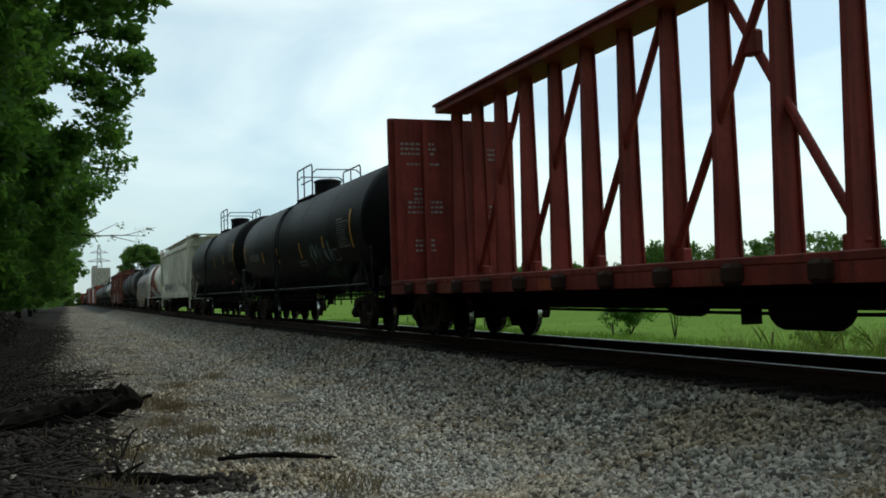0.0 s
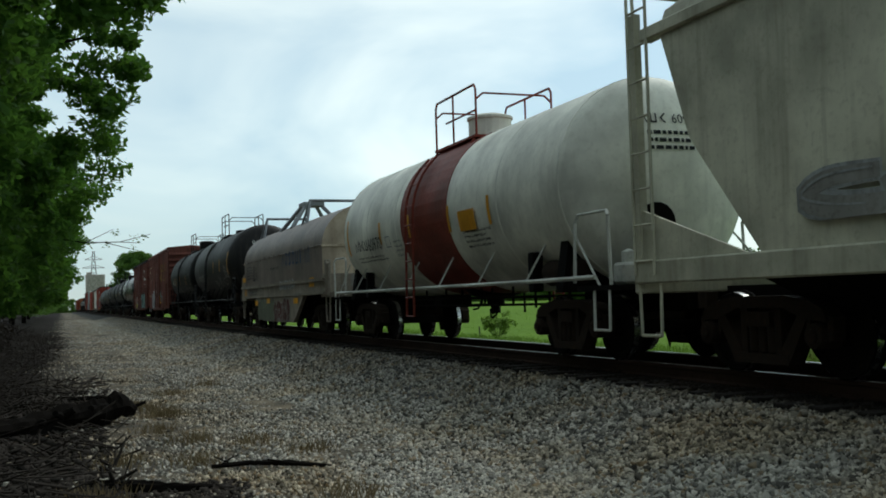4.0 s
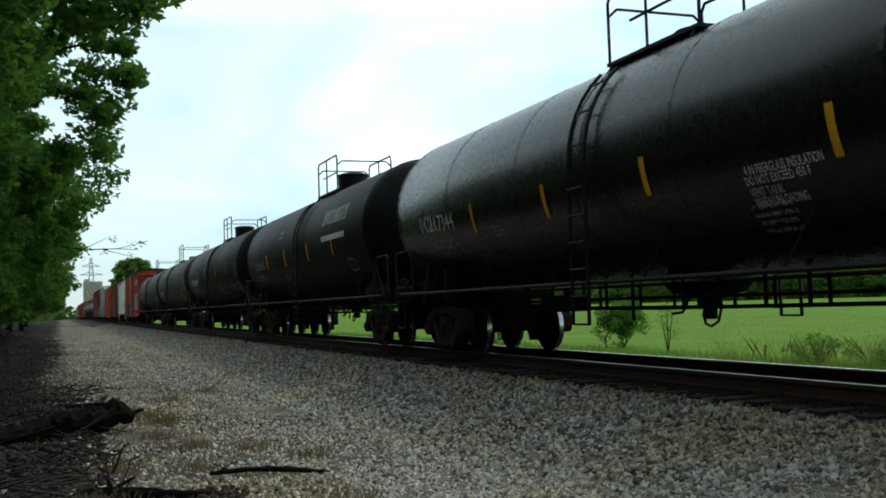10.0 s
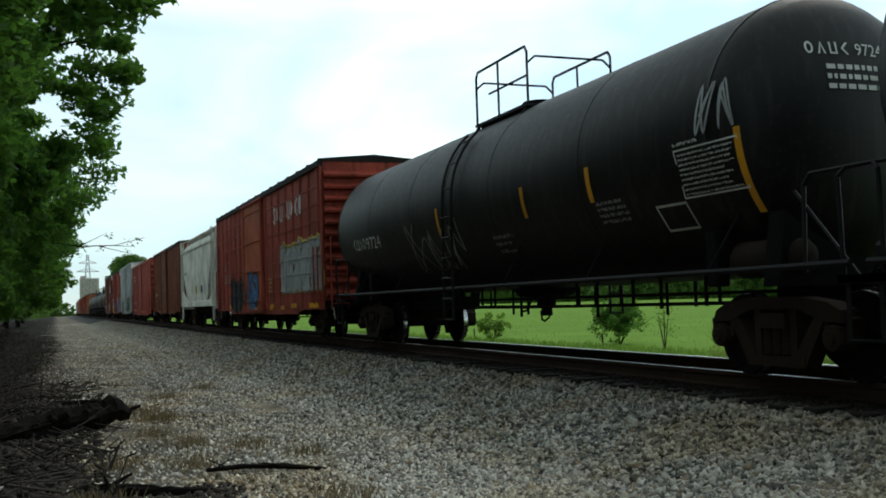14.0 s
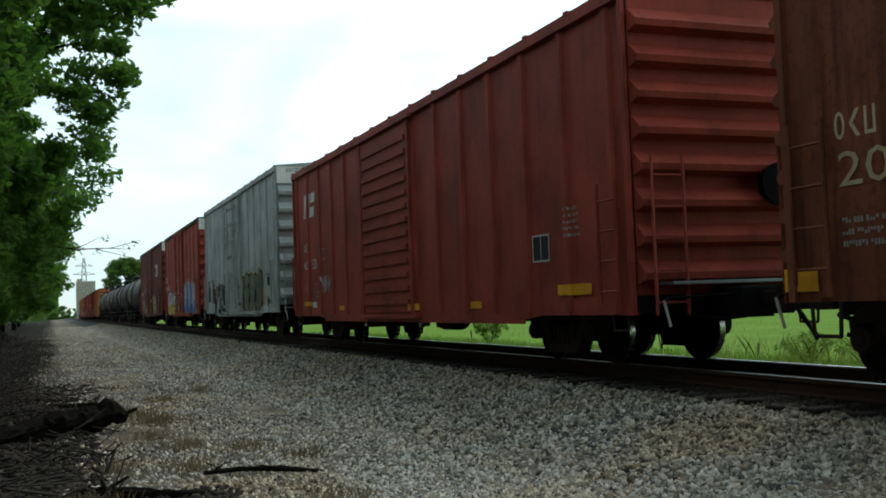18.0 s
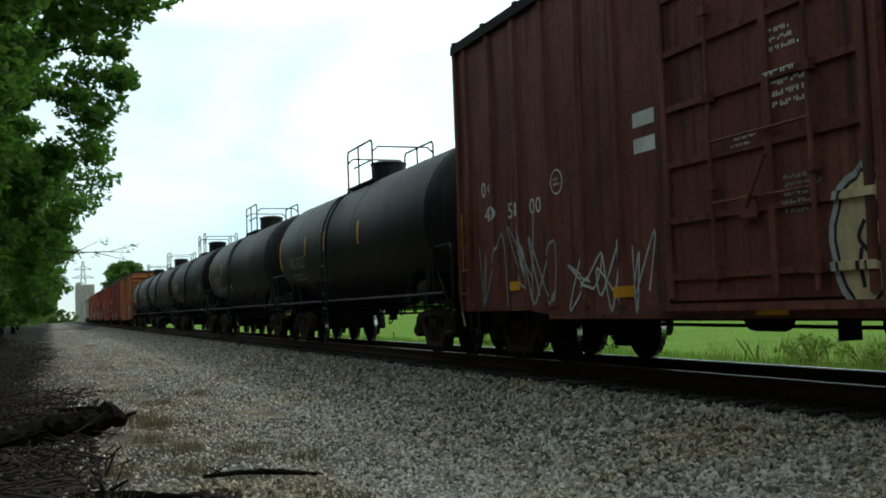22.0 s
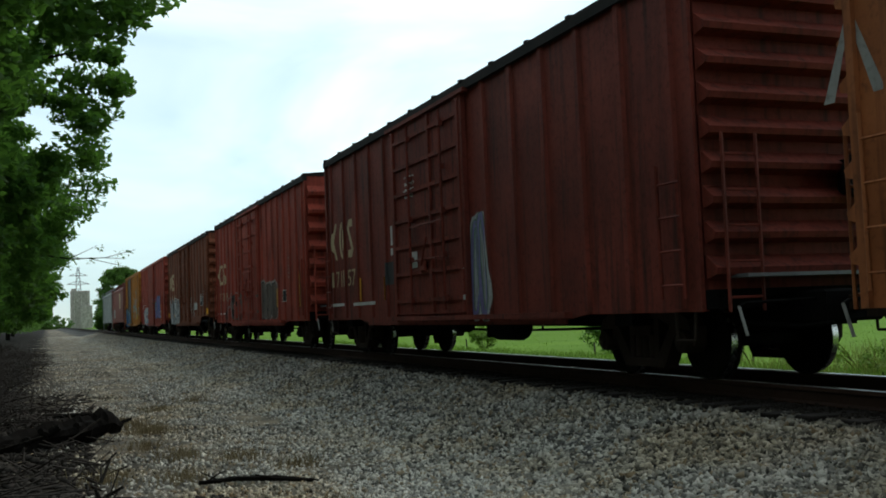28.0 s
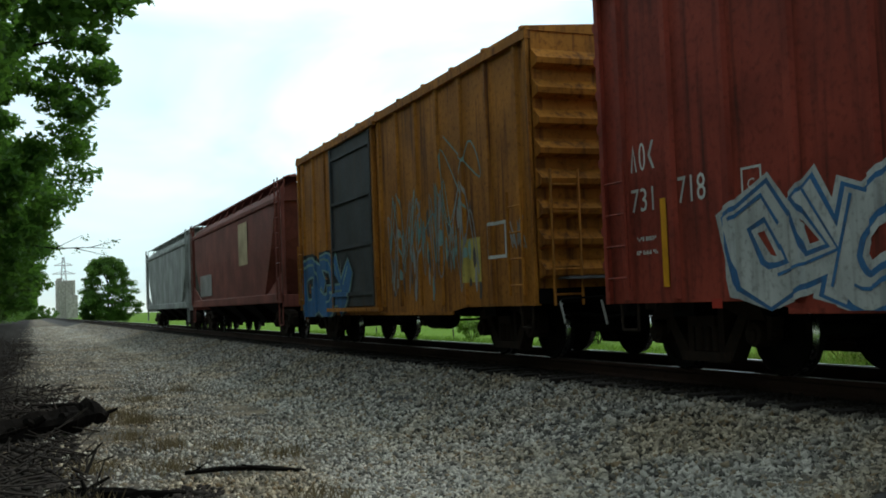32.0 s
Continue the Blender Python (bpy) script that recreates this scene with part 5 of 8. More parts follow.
# ---- centre-beam flat car ----
def centerbeam(B, label):
    car = thing("centerbeam_flat_car", label, "flat car", "cars of the freight train")
    half, w, deck, top = B / 2, 1.5, 1.2, 5.08
    part("deck", bx(-w, w, -half, half, deck - 0.1, deck, 0.015), M["beam_red"], car)
    for s in (-1, 1):
        part("side_sill", bx(s * (w - 0.05), s * w, -half, half, deck - 0.3, deck - 0.1), M["beam_red"], car)
        wm = finish(bx(-0.09, 0.09, -0.13, 0.13, deck - 0.3, deck - 0.06, 0.05), "winch")
        for k in range(int(B / 1.35)):
            ob = part("strap_winch", wm, M["rail_side"], car)
            ob.matrix_basis = pose(s * (w + 0.06), -half + 0.9 + k * 1.35, 0)
    part("centre_sill", bx(-0.4, 0.4, -half, half, 0.6, deck - 0.1), M["under"], car)
    for e in (-1, 1):
        bm = bx(-w, w, e * (half - 0.14), e * half, deck, 4.79, 0.02)
        bk = part("bulkhead", bm, M["beam_red"], car, "red steel end bulkhead")
        for x in (-1.35, -0.7, 0.7, 1.35):
            part("bulkhead_rib", bx(x - 0.06, x + 0.06, e * (half - 0.3), e * (half - 0.14), deck, 4.75), M["beam_red"], bk)
    part("top_chord", bx(-0.4, 0.4, -half + 0.14, half - 0.14, top - 0.16, top, 0.01), M["beam_red"], car)
    part("chord_lip", bx(-0.46, 0.46, -half + 0.14, half - 0.14, top - 0.02, top + 0.03), M["beam_red"], car)
    npost = 19
    gap = 1.205
    for k in range(npost):
        y = (k - (npost - 1) / 2) * gap
        bm = bmesh.new()
        w0, w1 = 0.17, 0.1
        prism(bm, [(-w0, deck), (w0, deck), (w1, top - 0.16), (-w1, top - 0.16)], "y", y - 0.015, y + 0.015)
        for s in (-1, 1):
            prism(bm, [(s * (w0 + 0.02), deck), (s * (w0 - 0.01), deck), (s * (w1 - 0.01), top - 0.16), (s * (w1 + 0.02), top - 0.16)][::s], "y", y - 0.055, y + 0.055)
        part("post", bm, M["beam_red"], car)
    # long diagonals, each down across two bays; the two sets cross at the middle
    for k in (9, 11, 13, 15, 10, 8, 6, 4):
        d = 2 if k in (9, 11, 13, 15) else -2
        ya, yb = (k - 9) * gap, (k + d - 9) * gap
        bm = bmesh.new()
        x = 0.05 if k in (10, 8, 6, 4) else -0.05
        rod(bm, (x, ya, top - 0.2), (x, yb, deck + 0.12), 0.062, 8)
        part("diagonal_brace", bm, M["beam_red"], car)
        part("gusset", bx(-0.08, 0.08, *sorted((yb - d * 0.02, yb - d * 0.13)), deck, deck + 0.24, 0.02), M["beam_red"], car)
    part("cross_gusset", bx(-0.075, 0.075, 0.4, 0.66, 3.8, 4.12, 0.03), M["beam_red"], car)
    for k in range(5):
        patch(car, flat_surf(-w - 0.006), -half + 2.3 + k * 4.3, deck - 0.28, 0.6, 0.15, M["orange_door" if k % 2 else "rust_brown"], "reflective_plate")
    for e in (-1, 1):
        yb = e * (half - 0.146)
        bm = bmesh.new()
        rng = random.Random(5)
        for x0, z0, n, wd in ((-1.25, 4.2, 3, 0.8), (-1.1, 3.75, 1, 0.7), (-0.95, 3.2, 3, 0.3), (-1.1, 2.9, 3, 0.8), (-0.95, 2.05, 3, 0.45), (0.5, 4.1, 3, 0.7), (0.55, 2.8, 3, 0.6)):
            for k in range(n):
                zz = z0 - k * 0.11
                x = x0
                while x < x0 + wd:
                    dx = rng.uniform(0.04, 0.11)
                    bm.faces.new([bm.verts.new(q) for q in ((x, yb - e * 0.003, zz), (x + dx, yb - e * 0.003, zz), (x + dx, yb - e * 0.003, zz + 0.05), (x, yb - e * 0.003, zz + 0.05))])
                    x += dx + 0.03
        part("small_lettering", bm, M["dim_white"], car)["kind"] = "stuff"
    for e in (-1, 1):
        truck(car, e * (half - 1.45))
    couplers(car, half + 0.6)
    brake_gear(car, half)
    return car, flat_surf(-w - 0.004), half

# ---- the train, from the first car in view to the last; y is each car's middle at the start ----
CARS = []


def add(car, front, rear):
    car.location = (TRACK, (front + rear) / 2, 0)
    CARS.append((car, (front + rear) / 2))


def tank(front, rear, **kw):
    car, surf, half, hs, R, zc = tank_car(rear - front, **kw)
    add(car, front, rear)
    return car, surf, half, hs, R, zc


def box_at(front, rear, **kw):
    car, surf, half = boxcar(rear - front, **kw)
    add(car, front, rear)
    return car, surf, half


def hop_at(front, rear, **kw):
    car, surf, half = hopper(rear - front, **kw)
    add(car, front, rear)
    return car, surf, half


c01, f01, h01 = centerbeam(22.6, "red centerbeam flat car, empty, with end bulkheads")
add(c01, -1.35, 21.25)
t02 = tank(21.9, 41.7, trucks=(-7.07, 7.18), mid=0.8, R=1.60, zc=2.673, label="black tank car with pale spray-painted tags")
t03 = tank(41.7, 59.0, trucks=(-7.66, 7.11), mid=0.4, R=1.62, zc=2.793, label="glossy black tank car with a diamond placard")
h04 = hop_at(59.7, 78.1, key="beige", label="beige covered hopper with dark spray paint low down")
t05 = tank(78.7, 92.9, trucks=(-5.1, 5.33), R=1.56, zc=2.584, shell="white_tank", band=1.35, iron="red_band", end_iron="white_iron", label="white tank car with a broad red band")
c06, f06, h06 = coil_car(13.2, "grey coil car with rounded hood and graffiti")
add(c06, 93.8, 107.0)
c06 = (c06, f06)
t07 = tank(107.6, 122.6, trucks=(-3.95, 4.89), mid=0.8, R=1.62, shell="grey_tank", dome=False, zc=2.713, set_back=1.4, label="dull black tank car with orange stripes")
t08 = tank(122.6, 135.4, trucks=(-4.85, 4.0), mid=-0.7, R=1.58, zc=2.693, label="black tank car with lettering low on its side")
b09 = box_at(136.0, 151.8, paint_key="brown", door=(0.14, 3.18), posts=17, label="brown ribbed boxcar with yellow lettering and silver graffiti")
b10 = box_at(153.9, 169.4, roof_key="black_roof", paint_key="brown", door=(0.3, 3.2), posts=17, label="dark brown boxcar with worn white lettering and graffiti")
t11 = tank(170.2, 189.1, trucks=(-6.66, 6.9), mid=-0.3, dome=False, shell="glossy_tank", R=1.62, zc=2.773, label="shiny black tank car with a low valve platform")
t12 = tank(189.1, 206.9, trucks=(-7.06, 6.16), mid=-1.4, R=1.62, zc=2.773, label="black tank car with a slanted white logo")
t13 = tank(206.9, 225.1, trucks=(-7.94, 6.5), mid=-0.7, R=1.62, zc=2.773, label="black tank car with small white lettering")
t14 = tank(225.1, 243.0, trucks=(-7.57, 6.56), mid=0.3, shell="grey_tank", dome=False, R=1.62, zc=2.733, label="dusty black tank car with a white stencilled table")
t15 = tank(243.0, 260.8, trucks=(-7.98, 6.49), mid=-0.6, shell="grey_tank", dome=False, R=1.60, zc=2.703, label="dusty black tank car with faint tags")
b16 = box_at(261.4, 279.9, roof_key="black_roof", paint_key="oxide", door=(0.7, 3.4), door_key="orange_door", door_kind="plain", posts=18, end_ribs=11, panels=7, inset=(2.19, 2.95), label="rust-red boxcar with a plain door and a faded mural")
h17 = hop_at(281.0, 293.3, key="pale_grey", curved=True, label="pale grey covered hopper with rounded sides")
b18 = box_at(294.4, 310.3, roof_key="black_roof", paint_key="rust_brown", door=(0.58, 3.3), door_kind="plain", posts=15, label="rusty brown boxcar with a wide door")
b19 = box_at(313.1, 331.5, paint_key="bright_oxide", door=(0.51, 3.2), door_kind="slide", sill=0.64, posts=15, end_ribs=8, inset=(2.7, 3.0), label="bright oxide-red boxcar with a corrugated sliding door")
b20 = box_at(333.9, 349.7, top=5.46, paint_key="grey_car", door=(0.29, 3.4), posts=14, end_ribs=7, excess=True, label="tall grey boxcar with black graffiti and a white end panel")
b21 = box_at(352.0, 367.2, roof_key="black_roof", top=5.46, paint_key="oxide", door=(0.31, 3.28), posts=11, panels=3, end_ribs=8, excess=True, label="tall red boxcar with yellow and blue graffiti")
b22 = box_at(369.5, 385.85, roof_key="black_roof", top=5.49, paint_key="brown", door=(0.17, 3.16), posts=17, end_ribs=8, excess=True, label="tall maroon boxcar with white lettering and outlines in spray paint")
t23 = tank(386.2, 401.7, trucks=(-5.6, 5.54), shell="grey_tank", mid=0.2, R=1.58, zc=2.633, label="black tank car with orange stripes")
t24 = tank(401.7, 416.5, shell="grey_tank", trucks=(-5.79, 5.35), mid=-0.1, R=1.58, zc=2.633, label="black tank car with a white tag")
t25 = tank(416.5, 431.4, trucks=(-5.62, 5.22), mid=-1.1, R=1.58, zc=2.633, hoops=True, label="black tank car with hooped railings and yellow lettering")
t26 = tank(431.4, 446.1, shell="grey_tank", trucks=(-5.53, 5.33), mid=-0.1, R=1.58, zc=2.633, label="black tank car with long orange stripes")
t27 = tank(446.1, 461.1, shell="grey_tank", trucks=(-5.41, 5.6), mid=0, R=1.58, zc=2.633, label="black tank car with yellow lettering")
b28 = box_at(461.8, 477.3, roof_key="black_roof", paint_key="orange", door=(0.85, 3.1), posts=16, end_ribs=9, label="rusted orange boxcar with faded white graffiti")
b29 = box_at(479.6, 495.2, roof_key="black_roof", paint_key="dark_oxide", door=(0.54, 3.6), posts=15, label="oxide-red boxcar with big cream letters")
b30 = box_at(497.4, 513.05, roof_key="black_roof", paint_key="oxide", door=(0.52, 3.6), posts=19, end_ribs=7, label="oxide-red boxcar with cream letters and a grey spray-painted tag")
b31 = box_at(515.4, 530.9, roof_key="black_roof", paint_key="rust_brown", door=(0.06, 3.24), drop=0.36, posts=16, end_ribs=8, label="rusty brown boxcar with silver graffiti")
b32 = box_at(532.9, 548.5, paint_key="oxide", door=(0.19, 3.48), door_kind="slide", posts=16, end_ribs=8, label="red boxcar with blue and violet graffiti")
b33 = box_at(550.4, 563.9, paint_key="yellow_car", door=(1.89, 3.1), door_key="dark_door", door_kind="plain", posts=13, end_ribs=8, label="weathered yellow boxcar with a dark door and graffiti")
h34 = hop_at(565.9, 583.2, key="hopper_red", curved=True, label="faded red covered hopper with rounded sides")
hop_at(584.3, 602.0, key="dull_grey", label="dull grey covered hopper at the end of the train")


# ---- markings on the cars ----
def unpack(c):
    return c[0], c[1]


def txt(c, text, y, z, w, h, key):
    car, surf = unpack(c)
    me = lettered(text, h * 1.42)
    xs = [v.co.x for v in me.vertices]
    k, x0 = w / max(0.01, max(xs) - min(xs)), min(xs)
    for v in me.vertices:
        v.co.x = (v.co.x - x0) * k
        v.co.z = 0.007
    if len(text) > 8:
        part("lettering", place(me, surf, y, z), M[key], car)["kind"] = "stuff"
        return
    # one mesh for each character
    bm = bmesh.new()
    bm.from_mesh(me)
    left = set(bm.verts)
    while left:
        todo, isle = [left.pop()], []
        while todo:
            v = todo.pop()
            isle.append(v)
            for ed in v.link_edges:
                o = ed.other_vert(v)
                if o in left:
                    left.discard(o)
                    todo.append(o)
        one = bmesh.new()
        twin = {v: one.verts.new(v.co) for v in isle}
        for f in {f for v in isle for f in v.link_faces}:
            one.faces.new([twin[v] for v in f.verts])
        part("character", place(finish(one, "character"), surf, y, z), M[key], car)
    bm.free()


def mark(c, n, y, z, w, h, key):
    car, surf = unpack(c)
    step = w / (len(n) if isinstance(n, str) else n) / h
    codes = n if isinstance(n, str) else "".join("rvts"[(k * 3 + int(abs(y) * 10)) % 4] for k in range(n))
    initials(car, surf, codes, y, z, h, M[key], step * 0.72, step * 0.28)


def fine_print(c, rows, y, z, w, h, key):
    car, surf = unpack(c)
    step = h / rows
    bars(car, surf, y, z + h - step * 0.7, rows, w, min(0.075, step * 0.5), step - min(0.075, step * 0.5), M[key], int(y * 100) + rows)


def plate(c, y, z, w, h, key):
    car, surf = unpack(c)
    if key == "placard" and car.name not in POSTS:
        bm = bmesh.new()
        cy, cz, r = y - w / 2 - 0.3, z + h / 2, 0.13
        prism(bm, [(cy - r, cz), (cy, cz - r), (cy + r, cz), (cy, cz + r)], "x", -1.5, -1.485)
        part("hazard_placard", bm, M[key], car, "red diamond placard")
        return
    patch(car, surf, y, z, w, h, M[key], "reflective_plate" if key == "stripe" else "painted_panel", lift=0.02 if key == "stripe" else 0.004)


def ring(c, y, z, w, h, key):
    car, surf = unpack(c)
    outline_box(car, surf, y, z, w, h, min(w, h) * 0.09, M[key])


def line_strip(c, pts, t, key, name):
    car, surf = unpack(c)
    bm = bmesh.new()
    for k, ((a, b), (p, q)) in enumerate(zip(pts, pts[1:])):
        ln = math.hypot(p - a, q - b) or 1
        u, v = (p - a) / ln * t, (q - b) / ln * t
        bm.faces.new([bm.verts.new((surf(m, n) - 0.0006 * (k % 2), m, n)) for m, n in ((a - v, b + u), (p - v + u * 0.5, q + u + v * 0.5), (p + v + u * 0.5, q - u + v * 0.5), (a + v, b - u))])
    part(name, bm, M[key], car)


def shield(c, y, z, w, h, key):
    """The outline of a shield, pointed below."""
    pts = [(0.5, 1.0), (0.2, 0.95), (0.0, 1.0), (0.04, 0.75), (0.0, 0.5), (0.12, 0.22), (0.42, 0.1), (0.5, 0.0), (0.58, 0.1), (0.88, 0.22), (1.0, 0.5), (0.96, 0.75), (1.0, 1.0), (0.8, 0.95), (0.5, 1.0)]
    line_strip(c, [(y - a * w, z + b * h) for a, b in pts], 0.02, key, "shield_outline")


def slanted_logo(c, y, z, w, h, key):
    """Two plain slanting blocks in place of a company's sign."""
    car, surf = unpack(c)
    for blocks in (((0.0, 0, 0.16, 0, 0.26, 1, 0.1, 1), (0.32, 0, 0.46, 0, 0.56, 1, 0.42, 1)), ((0.58, 0.6, 0.66, 1, 1.0, 1, 0.94, 0.6), (0.5, 0, 0.56, 0.42, 0.92, 0.42, 0.86, 0))):
        bm = bmesh.new()
        for q in blocks:
            bm.faces.new([bm.verts.new((surf(y, z), y - q[m] * w, z + q[m + 1] * h)) for m in (0, 2, 4, 6)])
        part("company_mark", bm, M[key], car)


def table_stencil(c, y, z, w, h, key):
    """A stencilled table: a frame, ruled lines and rows of small marks."""
    car, surf = unpack(c)
    outline_box(car, surf, y, z, w, h, 0.018, M[key])
    bars(car, surf, y - 0.05 * w, z + 0.86 * h, 9, w * 0.9, h * 0.04, h * 0.06, M[key], int(y * 100))
    fine_print(c, 1, y, z + h * 1.04, w * 0.55, h * 0.13, key)


def stencil_plate(c, y, z, w, h):
    """A black painted box with a white border, a divider and rows of small marks."""
    car, surf = unpack(c)
    patch(car, surf, y, z, w, h, M["spray_black"], "painted_panel", 1, 1, lift=0.003)
    outline_box(car, surf, y, z, w, h, 0.025, M["white_paint"], lift=0.006)
    patch(car, surf, y - w * 0.48, z + 0.025, 0.02, h - 0.05, M["white_paint"], "stencil_line", lift=0.006)


def circle_sign(c, y, z, r, key):
    """A painted circle with small marks inside."""
    car, surf = unpack(c)
    line_strip(c, [(y - r * math.cos(2 * math.pi * k / 24), z + r * math.sin(2 * math.pi * k / 24)) for k in range(25)], 0.011, key, "painted_circle")
    bars(car, surf, y + r * 0.55, z + 0.02, 2, r * 1.1, 0.04, 0.03, M[key], int(abs(y) * 30))


def drips(c, y, z, w, h, keys, n, seed):
    """Thin splashes and runs of old spray paint."""
    car, surf = unpack(c)
    rng = random.Random(seed)
    for key in keys:
        bm = bmesh.new()
        for i in range(n):
            cy, cz = y - w * rng.random(), z + h * rng.random() ** 0.8
            ry, rz = rng.uniform(0.015, 0.07), rng.uniform(0.06, 0.28)
            m = 9
            bm.faces.new([bm.verts.new((-0.003 - 0.00008 * i, cy + ry * math.cos(2 * math.pi * k / m) * rng.uniform(0.6, 1.2), max(z, cz + rz * math.sin(2 * math.pi * k / m) * rng.uniform(0.7, 1.2)))) for k in range(m)])
        drape(bm, car.name, surf, y - w, y, z, z + h)
        part("paint_splash", bm, M[key], car, "faded runs of spray paint")["kind"] = "stuff"


def sign_lines(c, y, z, w, h, lines, key, border=True):
    """A bordered notice of several words."""
    car, surf = unpack(c)
    if border:
        outline_box(car, surf, y + 0.05, z - 0.05, w + 0.1, h + 0.1, 0.016, M[key])
    step = h / len(lines)
    for k, line in enumerate(lines):
        ww = w * min(1, len(line) / max(len(q) for q in lines))
        txt(c, line, y - (w - ww) / 2, z + h - (k + 0.85) * step, ww, step * 0.68, key)


def tag(c, y, z, w, h, fill, edge, letters, glow=None):
    """Spray paint; a fill named as a pair fades from one paint above to another below."""
    car, surf = unpack(c)
    fill, _, low = fill.partition("/")
    bare = not fill.startswith("spray") and fill not in ("cream_paint", "dim_white")
    spray(car, surf, y - w, y, z, z + h, M[fill], M[edge], int(abs(y) * 100 + z * 10 + letters), letters, M[glow] if glow else None, bare, M[low] if low else None)


def mural(c, y, z, w, h, keys, seed):
    """A faded painted panel with a ragged rim and flaking blotches."""
    car, surf = unpack(c)
    rng = random.Random(seed)

    def blot(name, cy, cz, ry, rz, key, eps, ragged, square):
        bm = bmesh.new()
        n = 40
        pts = []
        for i in range(n):
            a = 2 * math.pi * i / n
            ca, sa = math.cos(a), math.sin(a)
            r = 1 / max(abs(ca), abs(sa)) ** square * rng.uniform(1 - ragged, 1 + ragged)
            pts.append(bm.verts.new((-eps, cy + ry * ca * r, min(z + h, max(z, cz + rz * sa * r)))))
        bm.faces.new(pts)
        drape(bm, car.name, surf, cy - ry * 1.3, cy + ry * 1.3, cz - rz * 1.3, cz + rz * 1.3)
        part(name, bm, M[key], car, "faded spray paint")["kind"] = "stuff"

    cy, cz = y - w / 2, z + h / 2
    blot("mural_rim", cy, cz, w / 2, h / 2, keys[0], 0.003, 0.05, 0.55)
    blot("mural_ground", cy, cz, w * 0.44, h * 0.42, keys[1], 0.0045, 0.07, 0.6)
    for k in range(46):
        r = rng.uniform(0.04, 0.13)
        blot("paint_blotch", cy + rng.uniform(-0.42, 0.42) * w, cz + rng.uniform(-0.4, 0.4) * h, r * rng.uniform(0.6, 1.6), r * rng.uniform(1, 2.6), rng.choice(keys[2:]), 0.006 + 0.0003 * k, 0.14, 0.2)


